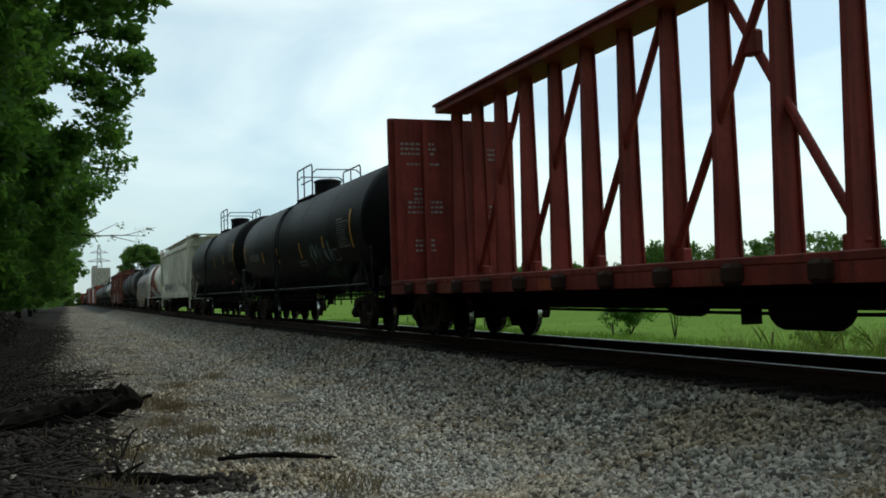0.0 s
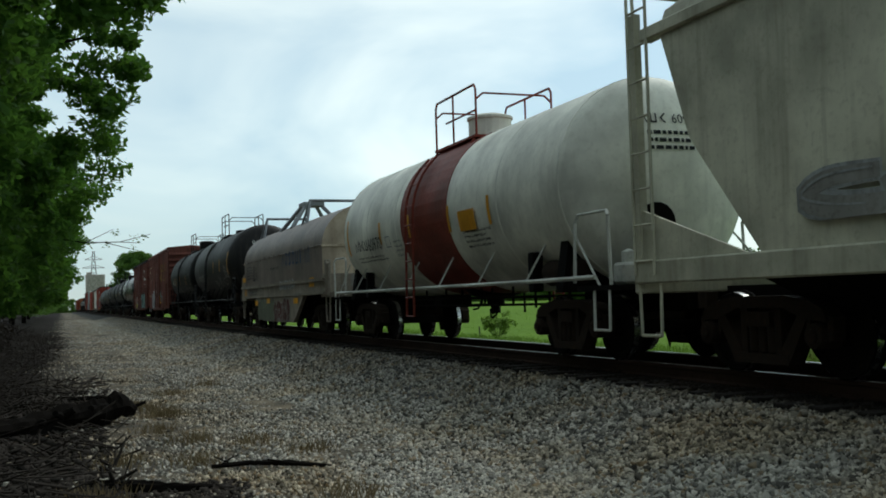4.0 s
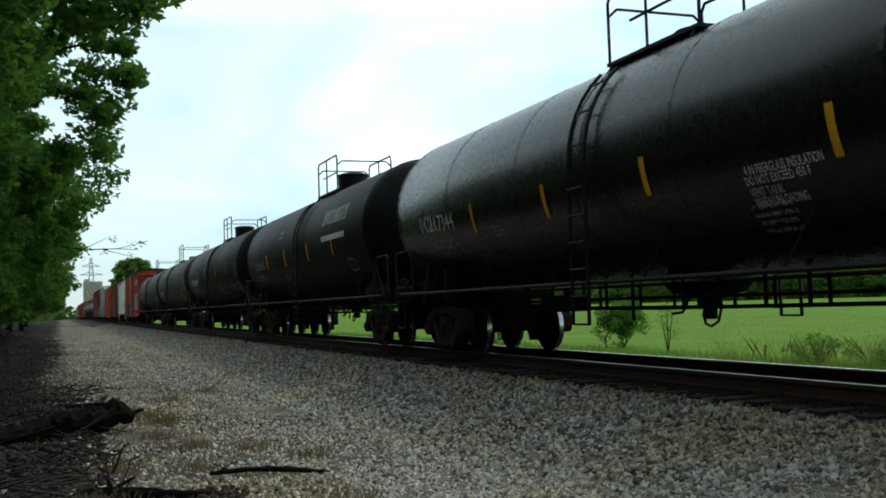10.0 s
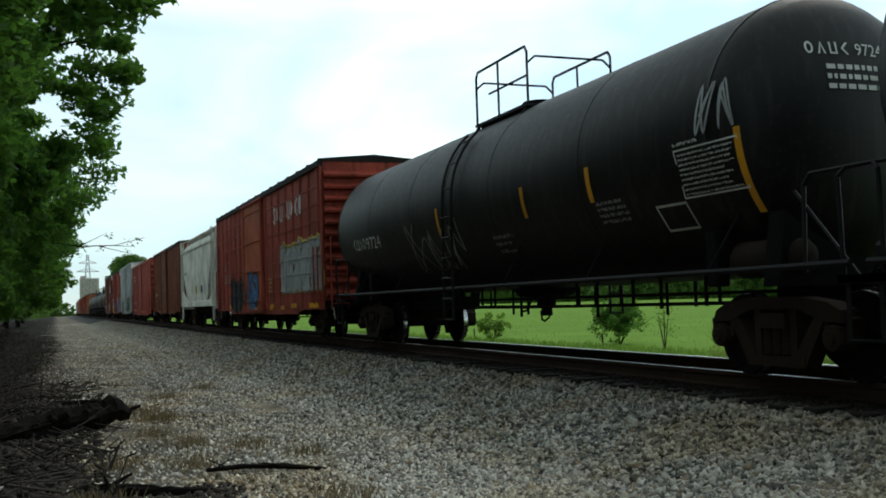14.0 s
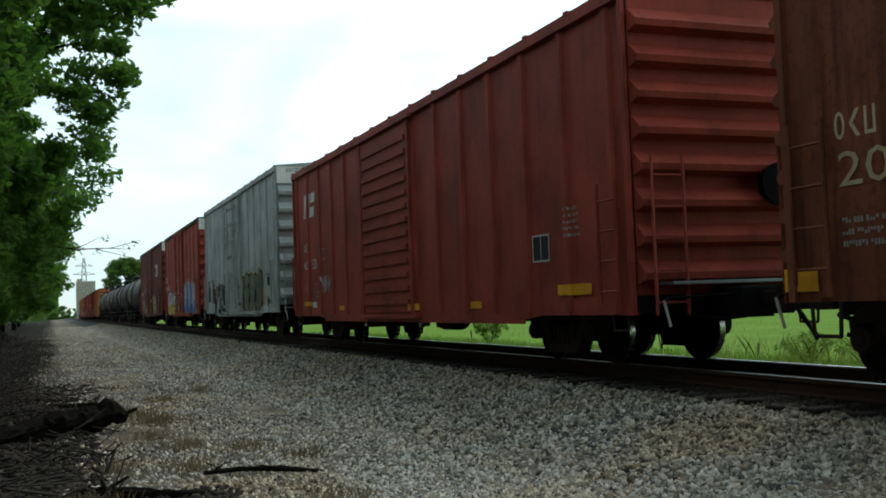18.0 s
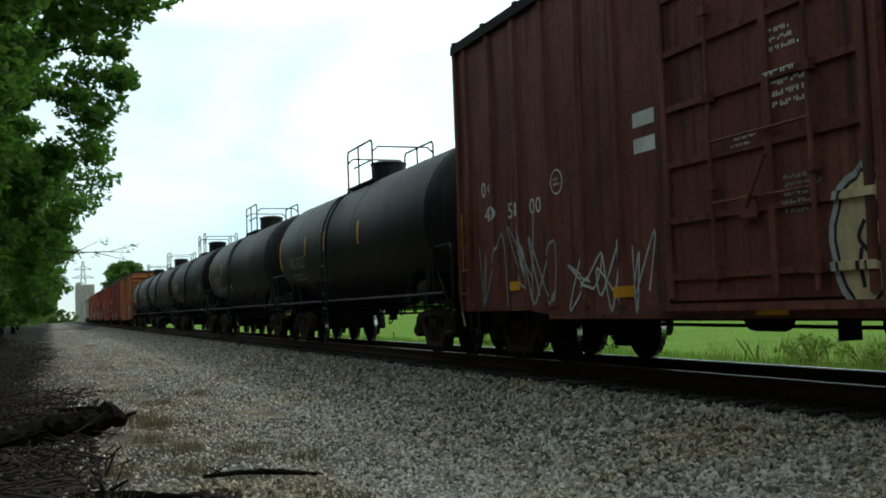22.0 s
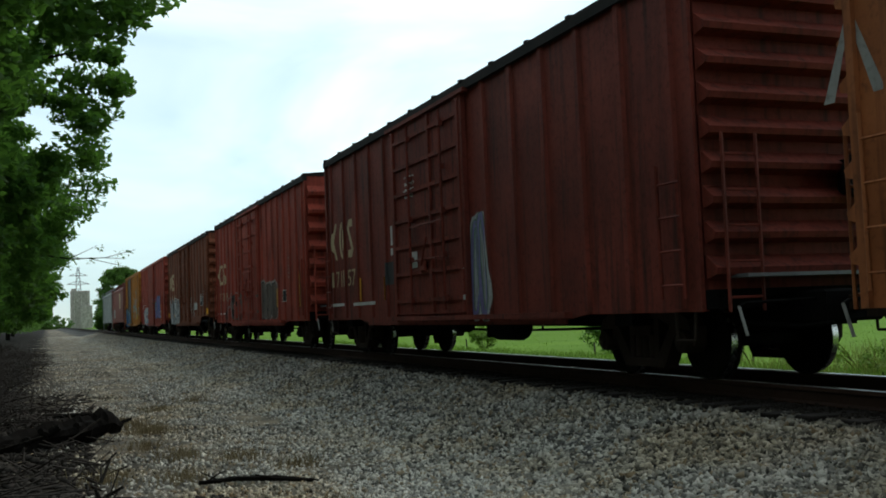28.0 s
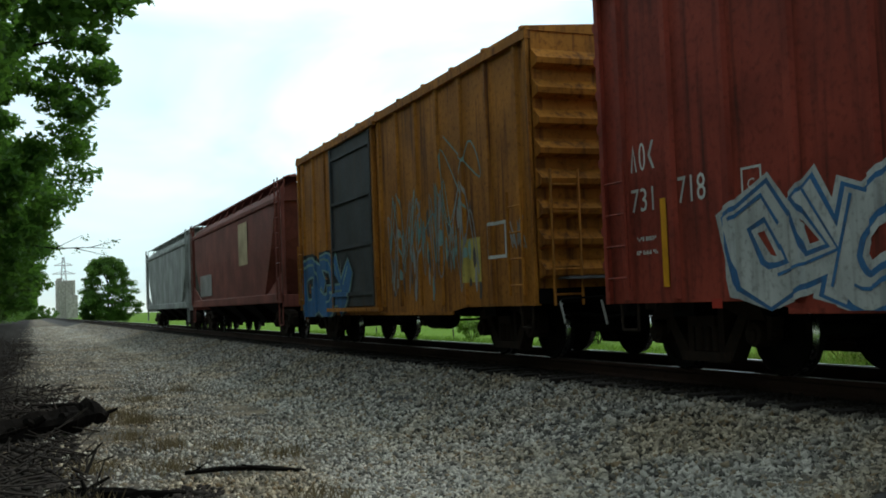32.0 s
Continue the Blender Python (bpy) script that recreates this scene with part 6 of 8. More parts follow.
def throwup(c, y, z, w, h, fill, line, n, halo="", low="", seed=1, angular=False, thick=0.035):
    """Swollen spray-painted shapes side by side, each with a dark rim, a slit and a hook; laid over the side posts."""
    car, surf = unpack(c)
    rng = random.Random(seed)
    coats = {k: bmesh.new() for k in ("graffiti_halo", "graffiti_outline", "graffiti_fill")}

    def lay(name, pts, eps):
        coats[name].faces.new([coats[name].verts.new((-eps, a, min(max(b, z), z + h * 1.06))) for a, b in pts])

    def line_of(pts, t, eps):
        pts = curve_through(pts, 5)
        for k, ((a, b), (p, q)) in enumerate(zip(pts, pts[1:])):
            ln = math.hypot(p - a, q - b) or 1
            u, v = (p - a) / ln * t, (q - b) / ln * t
            lay("graffiti_outline", [(a - v - u, b + u - v), (p - v, q + u), (p + v, q - u), (a + v - u, b - u - v)], eps + 0.00004 * k)

    order = list(range(n))
    rng.shuffle(order)
    for i, k in enumerate(order):
        cy, hw = y - w * (k + 0.5) / n + rng.uniform(-0.06, 0.06) * w / n, 0.66 * w / n * rng.uniform(0.85, 1.12)
        top = h * rng.uniform(0.8, 1.0)
        lean, m = rng.uniform(-0.25, 0.25) * hw, 26
        wob = [rng.uniform(0.93, 1.06) for _ in range(m)] if not angular else [rng.choice((0.78, 1.0, 1.18)) for _ in range(m)]
        e = 0.007 + 0.0022 * i

        def shape(grow):
            pts = []
            for q in range(m):
                a = 2 * math.pi * q / m
                ca, sa = math.cos(a), math.sin(a)
                r = 1 / max(abs(ca), abs(sa)) ** 0.5 * wob[q]
                pts.append((cy + lean * sa + (hw + grow) * ca * min(1.12, r) + 0.12 * hw * math.sin(3 * a + i), z + top / 2 + (top / 2 + grow) * sa * min(1.1, r)))
            return pts
        if halo:
            lay("graffiti_halo", shape(0.1), 0.003 + 0.0003 * i)
        lay("graffiti_outline", shape(thick), e)
        lay("graffiti_fill", shape(0.0), e + 0.001)
        g = e + 0.0018
        x = cy + rng.uniform(-0.3, 0.3) * hw
        line_of([(x + lean * 0.6, z + top * rng.uniform(0.62, 0.8)), (x + 0.1 * hw, z + top * 0.45), (x - lean * 0.5, z + top * rng.uniform(0.1, 0.3))], thick * 0.36, g)
        for _ in range(3):
            x, f = cy + rng.uniform(-0.75, 0.75) * hw, rng.uniform(0.25, 0.9)
            line_of([(x, z + top * f), (x + rng.uniform(-0.3, 0.3) * hw, z + top * (f - 0.12)), (x + rng.uniform(-0.25, 0.25) * hw, z + top * max(0.03, f - rng.uniform(0.2, 0.4)))], thick * rng.uniform(0.3, 0.7), g + 0.0006)
        d = rng.choice((-1, 1))
        line_of([(cy + d * 0.8 * hw, z + top * 0.55), (cy + d * 0.45 * hw, z + top * 0.66), (cy + d * 0.15 * hw, z + top * 0.5), (cy + d * 0.3 * hw, z + top * 0.36)], thick * 0.3, g + 0.0003)
    for name, key in (("graffiti_halo", halo), ("graffiti_outline", line), ("graffiti_fill", fill)):
        bm = coats[name]
        if not (bm.faces and key):
            bm.free()
            continue
        drape(bm, car.name, surf, y - w, y, z, z + h)
        if name == "graffiti_fill" and low:
            for f in (0.27, 0.33, 0.39, 0.45):
                bmesh.ops.bisect_plane(bm, geom=bm.verts[:] + bm.edges[:] + bm.faces[:], plane_co=(0, 0, z + f * h), plane_no=(0, 0, 1))
            for k in range(1, 3 * n):
                bmesh.ops.bisect_plane(bm, geom=bm.verts[:] + bm.edges[:] + bm.faces[:], plane_co=(0, y - w * k / (3 * n), 0), plane_no=(0, 1, 0.12 * (k % 3 - 1)))
            for f in bm.faces:
                q = f.calc_center_median()
                f.material_index = int(q.z < z + h * (0.3 + 0.14 * math.sin(q.y * 5.3)) or (math.sin(q.y * 4.1 + 1) > 0.8 and q.z < z + h * 0.8))
        ob = part(name, bm, M[key], car, "spray-painted shapes")
        if name == "graffiti_fill" and low:
            ob.data.materials.append(M[low])
        ob["kind"] = "stuff"


def stripes(c, rows):
    car, R, zc = c[0], c[4], c[5]
    for y, a0, a1 in rows:
        bm = bmesh.new()
        rr, k = R + 0.012, 6
        arc = [math.radians(a0 + (a1 - a0) * i / k) for i in range(k + 1)]
        ring_v = [[bm.verts.new((-rr * math.cos(a), y + w, zc + rr * math.sin(a))) for a in arc] for w in (-0.055, 0.055)]
        for i in range(k):
            bm.faces.new((ring_v[0][i], ring_v[0][i + 1], ring_v[1][i + 1], ring_v[1][i]))
        part("reflective_stripe", bm, M["stripe"], car, "yellow-orange reflective stripe")


def head_mark(c, text, key, n=4, small=True):
    """Numbers and small print on the dished front head of a tank car."""
    car, half, hs, R, zc = c[0], c[2], c[3], c[4], c[5]
    shift = (half - 0.7) - hs
    cyl = hs - 0.62

    def on_head(x, z):
        r = min(0.999, math.hypot(x, z - zc) / R)
        ca = r ** (1 / 0.9)
        return shift - cyl - 0.62 * math.sqrt(max(0, 1 - ca * ca)) - 0.012

    def settle(me, x0, z0, k=1.0):
        for v in me.vertices:
            x, z = x0 + v.co.x * k, z0 + v.co.y
            v.co = (x, on_head(x, z), z)
        return me

    z0 = zc + 0.78
    me = lettered(text, 0.2)
    part("lettering", settle(me, 0.02, z0), M[key], car)
    for k in range(n):
        part("company_mark", settle(emblem("rvts"[k % 4], 0.1, 0.14), -0.62 + k * 0.15, z0), M[key], car)
    rng = random.Random(len(text) + int(half * 10))
    bm = bmesh.new()
    for row in range(3):
        x = 0.0
        while x < 0.75:
            d = rng.uniform(0.04, 0.12)
            bm.faces.new([bm.verts.new((p, q, 0)) for p, q in ((x, -row * 0.11), (x + d, -row * 0.11), (x + d, -row * 0.11 + 0.055), (x, -row * 0.11 + 0.055))])
            x += d + 0.03
    part("small_lettering", settle(finish(bm, "bars"), -0.4, z0 - 0.17), M[key], car)["kind"] = "stuff"

# ---- lettering, reflective plates and spray paint, car by car (left end, foot, width, height) ----
stripes(t02, [(-7.59, -21, 14), (-4.64, -16, -4), (-1.69, -22, -5), (1.81, -23, -5), (4.46, -20, -5), (8.08, -14, 11)])
stripes(t03, [(-7.41, -19, 16), (-4.55, -14, 3), (-1.7, -15, 3), (1.48, -13, 2)])
stripes(t05, [(5.48, -20, 12), (2.84, -15, 3), (-3.26, -16, 2), (-1.41, -16, 2), (0.84, -14, 3)])
stripes(t07, [(-4.74, -17, 17), (-2.56, -10, 8), (-0.65, -10, 7), (2.21, -11, 7)])
stripes(t08, [(2.35, -18, -1), (0.03, -19, -1), (-2.85, -19, 0)])
stripes(t11, [(4.21, -23, -5), (1.48, -23, -5), (-1.21, -22, -5), (-4.4, -22, -4)])
stripes(t12, [(-4.71, -17, 1), (-1.96, -17, 1), (1.1, -18, 1), (3.88, -17, 0)])
stripes(t13, [(-5.15, -10, 8), (-2.08, -10, 7), (1.38, -11, 8), (4.04, -10, 6)])
stripes(t14, [(-8.21, -34, 1), (-5.78, -23, -5), (-3.69, -23, -6), (-1.04, -24, -7), (1.8, -22, -6)])
stripes(t15, [(-8.14, -36, -2), (-4.97, -19, -2), (-2.94, -20, -3), (0.7, -20, -2)])
stripes(t23, [(6.35, -17, 20), (3.14, -6, 13), (1.06, -6, 12), (-2.04, -7, 12)])
stripes(t24, [(6.03, -17, 19), (2.83, -6, 12), (0.81, -5, 12)])
stripes(t25, [(5.96, -23, 13), (3.44, -43, -24)])
stripes(t26, [(-5.98, -18, 18), (-3.25, -10, 9), (-0.53, -10, 7)])
stripes(t27, [(1.08, -6, 12), (3.48, -7, 12), (6.23, -14, 21), (-1.59, -7, 12)])
mark(t02, 4, 7.09, 2.29, 0.92, 0.25, "dim_white")
txt(t02, "250463", 6.17, 2.26, 1.04, 0.24, "dim_white")
table_stencil(t02, -6.26, 2.15, 1.13, 0.65, "dim_white")
ring(t02, -5.40, 1.85, 0.55, 0.30, "dim_white")
fine_print(t02, 2, -1.01, 1.80, 1.42, 0.21, "dim_white")
tag(t02, -2.91, 1.77, 2.45, 0.62, "black_tank", "spray_teal", 5, None)
tag(t02, -2.67, 1.36, 3.07, 0.38, "black_tank", "spray_green", 5, None)
table_stencil(t03, -6.16, 2.51, 1.10, 0.69, "dim_white")
plate(t03, -5.97, 1.44, 0.25, 0.28, "placard")
ring(t03, -5.27, 1.73, 0.74, 0.31, "dim_white")
fine_print(t03, 1, -2.95, 1.92, 0.68, 0.10, "dim_white")
mark(t03, 4, 6.56, 2.05, 0.89, 0.24, "dim_white")
txt(t03, "1147", 5.63, 2.03, 0.77, 0.22, "dim_white")
fine_print(t03, 2, 6.52, 1.73, 1.93, 0.18, "dim_white")
tag(h04, 0.50, 1.05, 3.99, 1.35, "beige", "spray_blue", 2, "spray_black")
tag(h04, 5.96, 1.58, 4.78, 0.48, "dim_white", "spray_silver", 3, None)
tag(h04, -3.42, 1.65, 1.59, 0.59, "beige", "spray_black", 2, None)
plate(h04, -6.17, 1.70, 0.31, 0.27, "spray_black")
fine_print(h04, 5, -4.66, 2.19, 1.16, 0.63, "spray_silver")
mark(t05, 4, 4.93, 2.11, 1.06, 0.24, "spray_black")
txt(t05, "60970", 3.83, 2.08, 0.99, 0.29, "spray_black")
plate(t05, -1.93, 2.12, 0.76, 0.36, "stripe")
fine_print(t05, 3, -2.00, 2.16, 0.66, 0.24, "spray_black")
fine_print(t05, 4, -1.98, 1.80, 1.30, 0.34, "spray_black")
fine_print(t05, 2, 4.92, 1.82, 2.22, 0.16, "spray_black")
fine_print(t05, 4, 1.99, 1.84, 0.71, 0.39, "spray_silver")
ring(t05, 2.52, 2.09, 0.32, 0.24, "spray_silver")
mark(c06, 2, 4.27, 1.78, 0.99, 0.54, "spray_black")
fine_print(c06, 5, 5.62, 1.83, 1.37, 0.53, "spray_black")
mark(c06, "ts", 5.3, 1.26, 0.4, 0.24, "spray_black")
txt(c06, "165555", 4.78, 1.26, 1.25, 0.24, "spray_black")
plate(c06, 6.02, 1.25, 0.4, 0.25, "stripe")
plate(c06, 3.82, 0.88, 0.51, 0.18, "stripe")
plate(c06, 1.64, 0.95, 0.54, 0.17, "stripe")
plate(c06, 6.39, 1.78, 0.61, 0.17, "stripe")
fine_print(c06, 1, 1.02, 2.01, 1.38, 0.23, "spray_black")
fine_print(c06, 2, 3.24, 1.40, 0.91, 0.17, "spray_silver")
throwup(c06, 3.3, 0.36, 2.9, 0.78, "spray_olive", "spray_smoke", 6, seed=9, thick=0.03)
tag(c06, 3.25, 0.37, 2.8, 0.78, "coil_body", "spray_teal", 6, None)
tag(c06, 3.1, 0.38, 2.7, 0.72, "coil_body", "spray_smoke", 7, None)
throwup(c06, 0.4, 0.36, 2.3, 0.76, "spray_red", "dim_white", 6, seed=5, angular=True, thick=0.04)
plate(c06, -4.79, 1.38, 0.59, 0.27, "stripe")
plate(c06, -2.61, 0.92, 0.62, 0.17, "stripe")
mark(c06, "vrwrtb", -0.93, 2.12, 3.0, 0.42, "faded_blue")
mark(c06, "bbb", -4.2, 2.1, 0.7, 0.46, "faded_blue")
tag(c06, -0.52, 1.38, 2.19, 0.27, "spray_silver", "spray_white", 6, None)
mark(t07, 4, 4.84, 2.15, 0.95, 0.29, "dim_white")
txt(t07, "65207", 3.89, 2.14, 1.01, 0.29, "dim_white")
table_stencil(t07, -3.63, 2.13, 1.15, 0.43, "dim_white")
ring(t07, -3.05, 1.83, 0.65, 0.29, "dim_white")
fine_print(t07, 6, -1.71, 1.74, 0.70, 0.58, "dim_white")
fine_print(t07, 4, -0.36, 1.65, 0.86, 0.44, "dim_white")
fine_print(t07, 2, -4.47, 1.85, 0.25, 0.11, "dim_white")
mark(t08, 4, 3.94, 2.26, 0.74, 0.22, "white_paint")
txt(t08, "1312", 3.19, 2.23, 0.64, 0.26, "white_paint")
fine_print(t08, 2, 3.83, 1.79, 1.17, 0.20, "dim_white")
fine_print(t08, 3, 2.19, 1.78, 0.82, 0.20, "dim_white")
fine_print(t08, 4, 0.66, 1.73, 0.74, 0.28, "dim_white")
fine_print(t08, 2, -2.10, 1.89, 0.58, 0.12, "dim_white")
fine_print(t08, 3, -3.18, 1.79, 0.57, 0.20, "dim_white")
tag(t08, 1.54, 1.92, 0.78, 0.52, "black_tank", "dim_white", 1, None)
ring(t08, -3.99, 1.72, 0.46, 0.28, "dim_white")
table_stencil(t08, -4.29, 2.12, 0.43, 0.60, "dim_white")
shield(b09, 6.50, 2.60, 1.18, 1.41, "cream_paint")
mark(b09, 2, 7.21, 2.19, 0.46, 0.20, "cream_paint")
txt(b09, "2128", 7.20, 1.66, 1.11, 0.22, "cream_paint")
plate(b09, 7.83, 1.23, 0.11, 1.04, "stripe")
plate(b09, 4.87, 1.33, 0.11, 0.50, "stripe")
plate(b09, 2.21, 1.27, 0.11, 0.48, "stripe")
plate(b09, -1.75, 1.32, 0.11, 0.54, "stripe")
plate(b09, -1.79, 1.21, 0.58, 0.07, "stripe")
throwup(b09, 4.83, 0.77, 2.75, 1.4, "spray_silver", "spray_black", 6, "spray_white", seed=3, thick=0.028)
throwup(b09, 4.7, 0.77, 2.7, 0.82, "spray_silver", "spray_black", 5, seed=8, thick=0.028)
fine_print(b09, 3, 1.56, 3.20, 0.72, 0.35, "dim_white")
plate(b09, 0.65, 1.90, 0.15, 0.22, "white_paint")
plate(b09, -0.42, 1.62, 0.21, 0.16, "dim_white")
tag(b09, -1.70, 1.27, 1.45, 0.78, "brown", "spray_teal", 4, None)
mark(b09, "sbwrrtwbt", -1.45, 3.36, 5.0, 0.52, "faded_yellow")
mark(b09, "rwtbtvb", -1.9, 2.72, 4.6, 0.5, "faded_yellow")
mark(b10, 6, 7.13, 3.72, 1.97, 0.27, "dim_white")
mark(b10, 6, 7.10, 3.33, 1.91, 0.26, "dim_white")
mark(b10, 2, 7.11, 2.82, 0.50, 0.25, "dim_white")
txt(b10, "50060", 6.20, 2.83, 1.32, 0.34, "dim_white")
ring(b10, 4.34, 2.77, 0.30, 0.30, "dim_white")
tag(b10, 5.4, 0.78, 3.3, 1.0, "spray_pink/spray_yellow", "dark_door", 5, "spray_white")
throwup(b10, -1.6, 0.86, 3.6, 1.35, "spray_teal", "dark_door", 5, "spray_smoke", "", 6, False, 0.04)
tag(b10, -0.84, 1.27, 0.95, 0.46, "brown", "spray_white", 3, None)
plate(b10, -1.56, 1.35, 0.11, 0.51, "stripe")
plate(b10, 2.12, 1.47, 0.11, 0.33, "stripe")
plate(b10, 0.62, 1.99, 0.17, 0.22, "white_paint")
fine_print(b10, 4, 2.71, 2.26, 0.59, 0.32, "dim_white")
fine_print(b10, 4, 7.17, 1.19, 0.52, 0.52, "dim_white")
txt(b10, "MW", 7.11, 2.09, 0.53, 0.21, "yellow_paint")
fine_print(b10, 1, 0.60, 2.59, 0.65, 0.12, "dim_white")
fine_print(b10, 2, -0.29, 1.71, 0.29, 0.13, "dim_white")
mark(b10, "rt", -4.39, 3.24, 1.80, 0.85, "white_paint")
fine_print(b10, 1, -4.27, 2.78, 2.18, 0.28, "white_paint")
mark(t11, 4, 6.82, 2.31, 0.92, 0.31, "white_paint")
txt(t11, "7344", 5.87, 2.29, 0.79, 0.30, "white_paint")
txt(t11, "4 IN FIBERGLASS INSULATION", -3.04, 2.16, 1.16, 0.10, "white_paint")
txt(t11, "DO NOT EXCEED 450 F", -3.00, 2.06, 0.98, 0.09, "white_paint")
txt(t11, "VENT TANK", -3.00, 1.94, 0.52, 0.09, "white_paint")
fine_print(t11, 4, -2.87, 1.55, 0.71, 0.33, "dim_white")
fine_print(t11, 2, 6.81, 1.93, 1.88, 0.24, "dim_white")
fine_print(t11, 3, 3.52, 2.00, 0.41, 0.21, "dim_white")
mark(t12, "tbrtvtrwrt", -3.73, 3.12, 2.33, 0.40, "white_paint")
plate(t12, -3.72, 2.69, 2.31, 0.14, "white_paint")
mark(t12, 4, 6.13, 2.32, 0.76, 0.27, "dim_white")
txt(t12, "78455", 5.35, 2.32, 1.05, 0.27, "dim_white")
ring(t12, -5.84, 1.84, 0.50, 0.29, "dim_white")
fine_print(t12, 2, 2.02, 3.12, 0.75, 0.31, "dim_white")
fine_print(t12, 2, 6.03, 1.92, 1.75, 0.25, "dim_white")
ring(t12, 3.40, 2.24, 0.33, 0.26, "dim_white")
fine_print(t12, 3, 1.76, 1.81, 0.38, 0.21, "dim_white")
mark(t13, 4, 6.42, 2.31, 0.93, 0.29, "white_paint")
txt(t13, "290883", 5.44, 2.29, 1.31, 0.29, "white_paint")
table_stencil(t13, -7.14, 2.32, 0.64, 0.53, "dim_white")
ring(t13, -6.99, 1.79, 0.52, 0.31, "dim_white")
fine_print(t13, 3, -5.49, 1.86, 0.90, 0.27, "dim_white")
fine_print(t13, 2, -3.79, 1.97, 0.72, 0.15, "dim_white")
fine_print(t13, 4, -1.90, 1.66, 1.11, 0.43, "dim_white")
fine_print(t13, 2, 1.83, 3.40, 1.78, 0.39, "dim_white")
fine_print(t13, 2, 6.17, 1.87, 1.65, 0.26, "dim_white")
mark(t14, 4, 6.68, 2.13, 0.97, 0.24, "white_paint")
txt(t14, "7374", 5.72, 2.10, 1.03, 0.27, "white_paint")
table_stencil(t14, -7.08, 2.26, 1.08, 0.67, "white_paint")
plate(t14, -7.32, 2.03, 0.72, 0.22, "grey_tank")
ring(t14, -4.86, 1.71, 0.65, 0.31, "white_paint")
fine_print(t14, 3, -3.51, 1.87, 0.56, 0.17, "dim_white")
fine_print(t14, 4, -5.65, 1.68, 0.68, 0.35, "dim_white")
fine_print(t14, 4, -1.29, 1.59, 0.98, 0.48, "dim_white")
fine_print(t14, 2, 6.03, 1.78, 2.11, 0.20, "dim_white")
mark(t15, 4, 6.37, 2.18, 1.01, 0.25, "white_paint")
txt(t15, "9724", 5.33, 2.16, 1.03, 0.27, "white_paint")
table_stencil(t15, -6.98, 2.01, 1.16, 0.55, "white_paint")
ring(t15, -6.34, 1.68, 0.63, 0.31, "white_paint")
fine_print(t15, 4, -5.02, 1.86, 0.84, 0.32, "dim_white")
fine_print(t15, 3, -1.46, 1.66, 0.76, 0.34, "dim_white")
tag(t15, 2.57, 1.53, 2.91, 0.94, "grey_tank", "dim_white", 3, None)
tag(t15, -7.45, 2.67, 0.66, 0.54, "grey_tank", "spray_silver", 2, None)
mark(b16, "wrtbtrst", -2.77, 3.60, 4.18, 0.55, "white_paint")
throwup(b16, -3.96, 1.31, 5.02, 1.59, "spray_silver", "spray_smoke", 7, "spray_yellow", "", 15, False, 0.03)
plate(b16, -7.69, 0.87, 0.93, 0.14, "stripe")
plate(b16, -5.24, 0.87, 0.71, 0.14, "stripe")
plate(b16, -3.71, 0.83, 0.54, 0.13, "stripe")
plate(b16, -2.00, 0.83, 0.52, 0.15, "stripe")
mark(b16, 3, 7.57, 2.48, 0.60, 0.30, "dim_white")
txt(b16, "561263", 7.53, 1.94, 1.73, 0.36, "dim_white")
tag(b16, 5.60, 0.72, 3.25, 1.34, "spray_black", "spray_black", 4, "spray_red")
tag(b16, 1.53, 0.75, 1.60, 1.37, "spray_blue", "spray_black", 2, "spray_red")
plate(b16, -2.21, 0.89, 0.47, 0.13, "stripe")
plate(b16, 0.34, 0.78, 0.51, 0.12, "stripe")
plate(b16, 2.75, 0.90, 0.41, 0.14, "stripe")
plate(b16, 6.29, 0.88, 0.59, 0.16, "stripe")
fine_print(b16, 3, 2.63, 2.21, 0.62, 0.29, "dim_white")
fine_print(b16, 4, -1.84, 1.38, 0.82, 0.52, "spray_yellow")
plate(h17, 0.24, 1.73, 0.69, 0.38, "spray_yellow")
plate(h17, -1.96, 1.73, 0.54, 0.35, "spray_black")
plate(h17, 4.55, 2.75, 1.06, 0.17, "spray_silver")
mark(b18, 3, 7.28, 2.29, 0.55, 0.25, "cream_paint")
txt(b18, "2064", 7.25, 1.86, 1.29, 0.32, "cream_paint")
ring(b18, 5.44, 2.32, 0.31, 0.28, "cream_paint")
plate(b18, 8.03, 0.92, 0.51, 0.22, "stripe")
plate(b18, 4.57, 0.77, 0.49, 0.12, "stripe")
plate(b18, 0.35, 0.78, 0.46, 0.12, "stripe")
plate(b18, 3.84, 1.39, 0.70, 0.47, "dark_door")
fine_print(b18, 3, 7.24, 1.28, 1.23, 0.32, "dim_white")
fine_print(b18, 1, 0.86, 2.87, 0.65, 0.12, "dim_white")
txt(b18, "O", 0.63, 2.08, 0.17, 0.16, "cream_paint")
slanted_logo(b19, 8.05, 3.42, 1.32, 0.65, "white_paint")
mark(b19, 2, 8.09, 2.47, 0.35, 0.24, "white_paint")
txt(b19, "463", 8.11, 1.99, 0.48, 0.24, "white_paint")
txt(b19, "320", 7.18, 1.98, 0.53, 0.28, "white_paint")
ring(b19, 6.13, 2.18, 0.29, 0.30, "dim_white")
tag(b19, 6.20, 1.33, 0.90, 0.42, "bright_oxide", "spray_white", 4, None)
plate(b19, 8.17, 0.98, 0.87, 0.12, "stripe")
plate(b19, 4.46, 0.84, 0.45, 0.11, "stripe")
plate(b19, 7.26, 0.93, 0.47, 0.15, "white_paint")
fine_print(b19, 3, 8.02, 1.36, 0.29, 0.27, "dim_white")
fine_print(b19, 4, 6.99, 1.17, 0.47, 0.44, "dim_white")
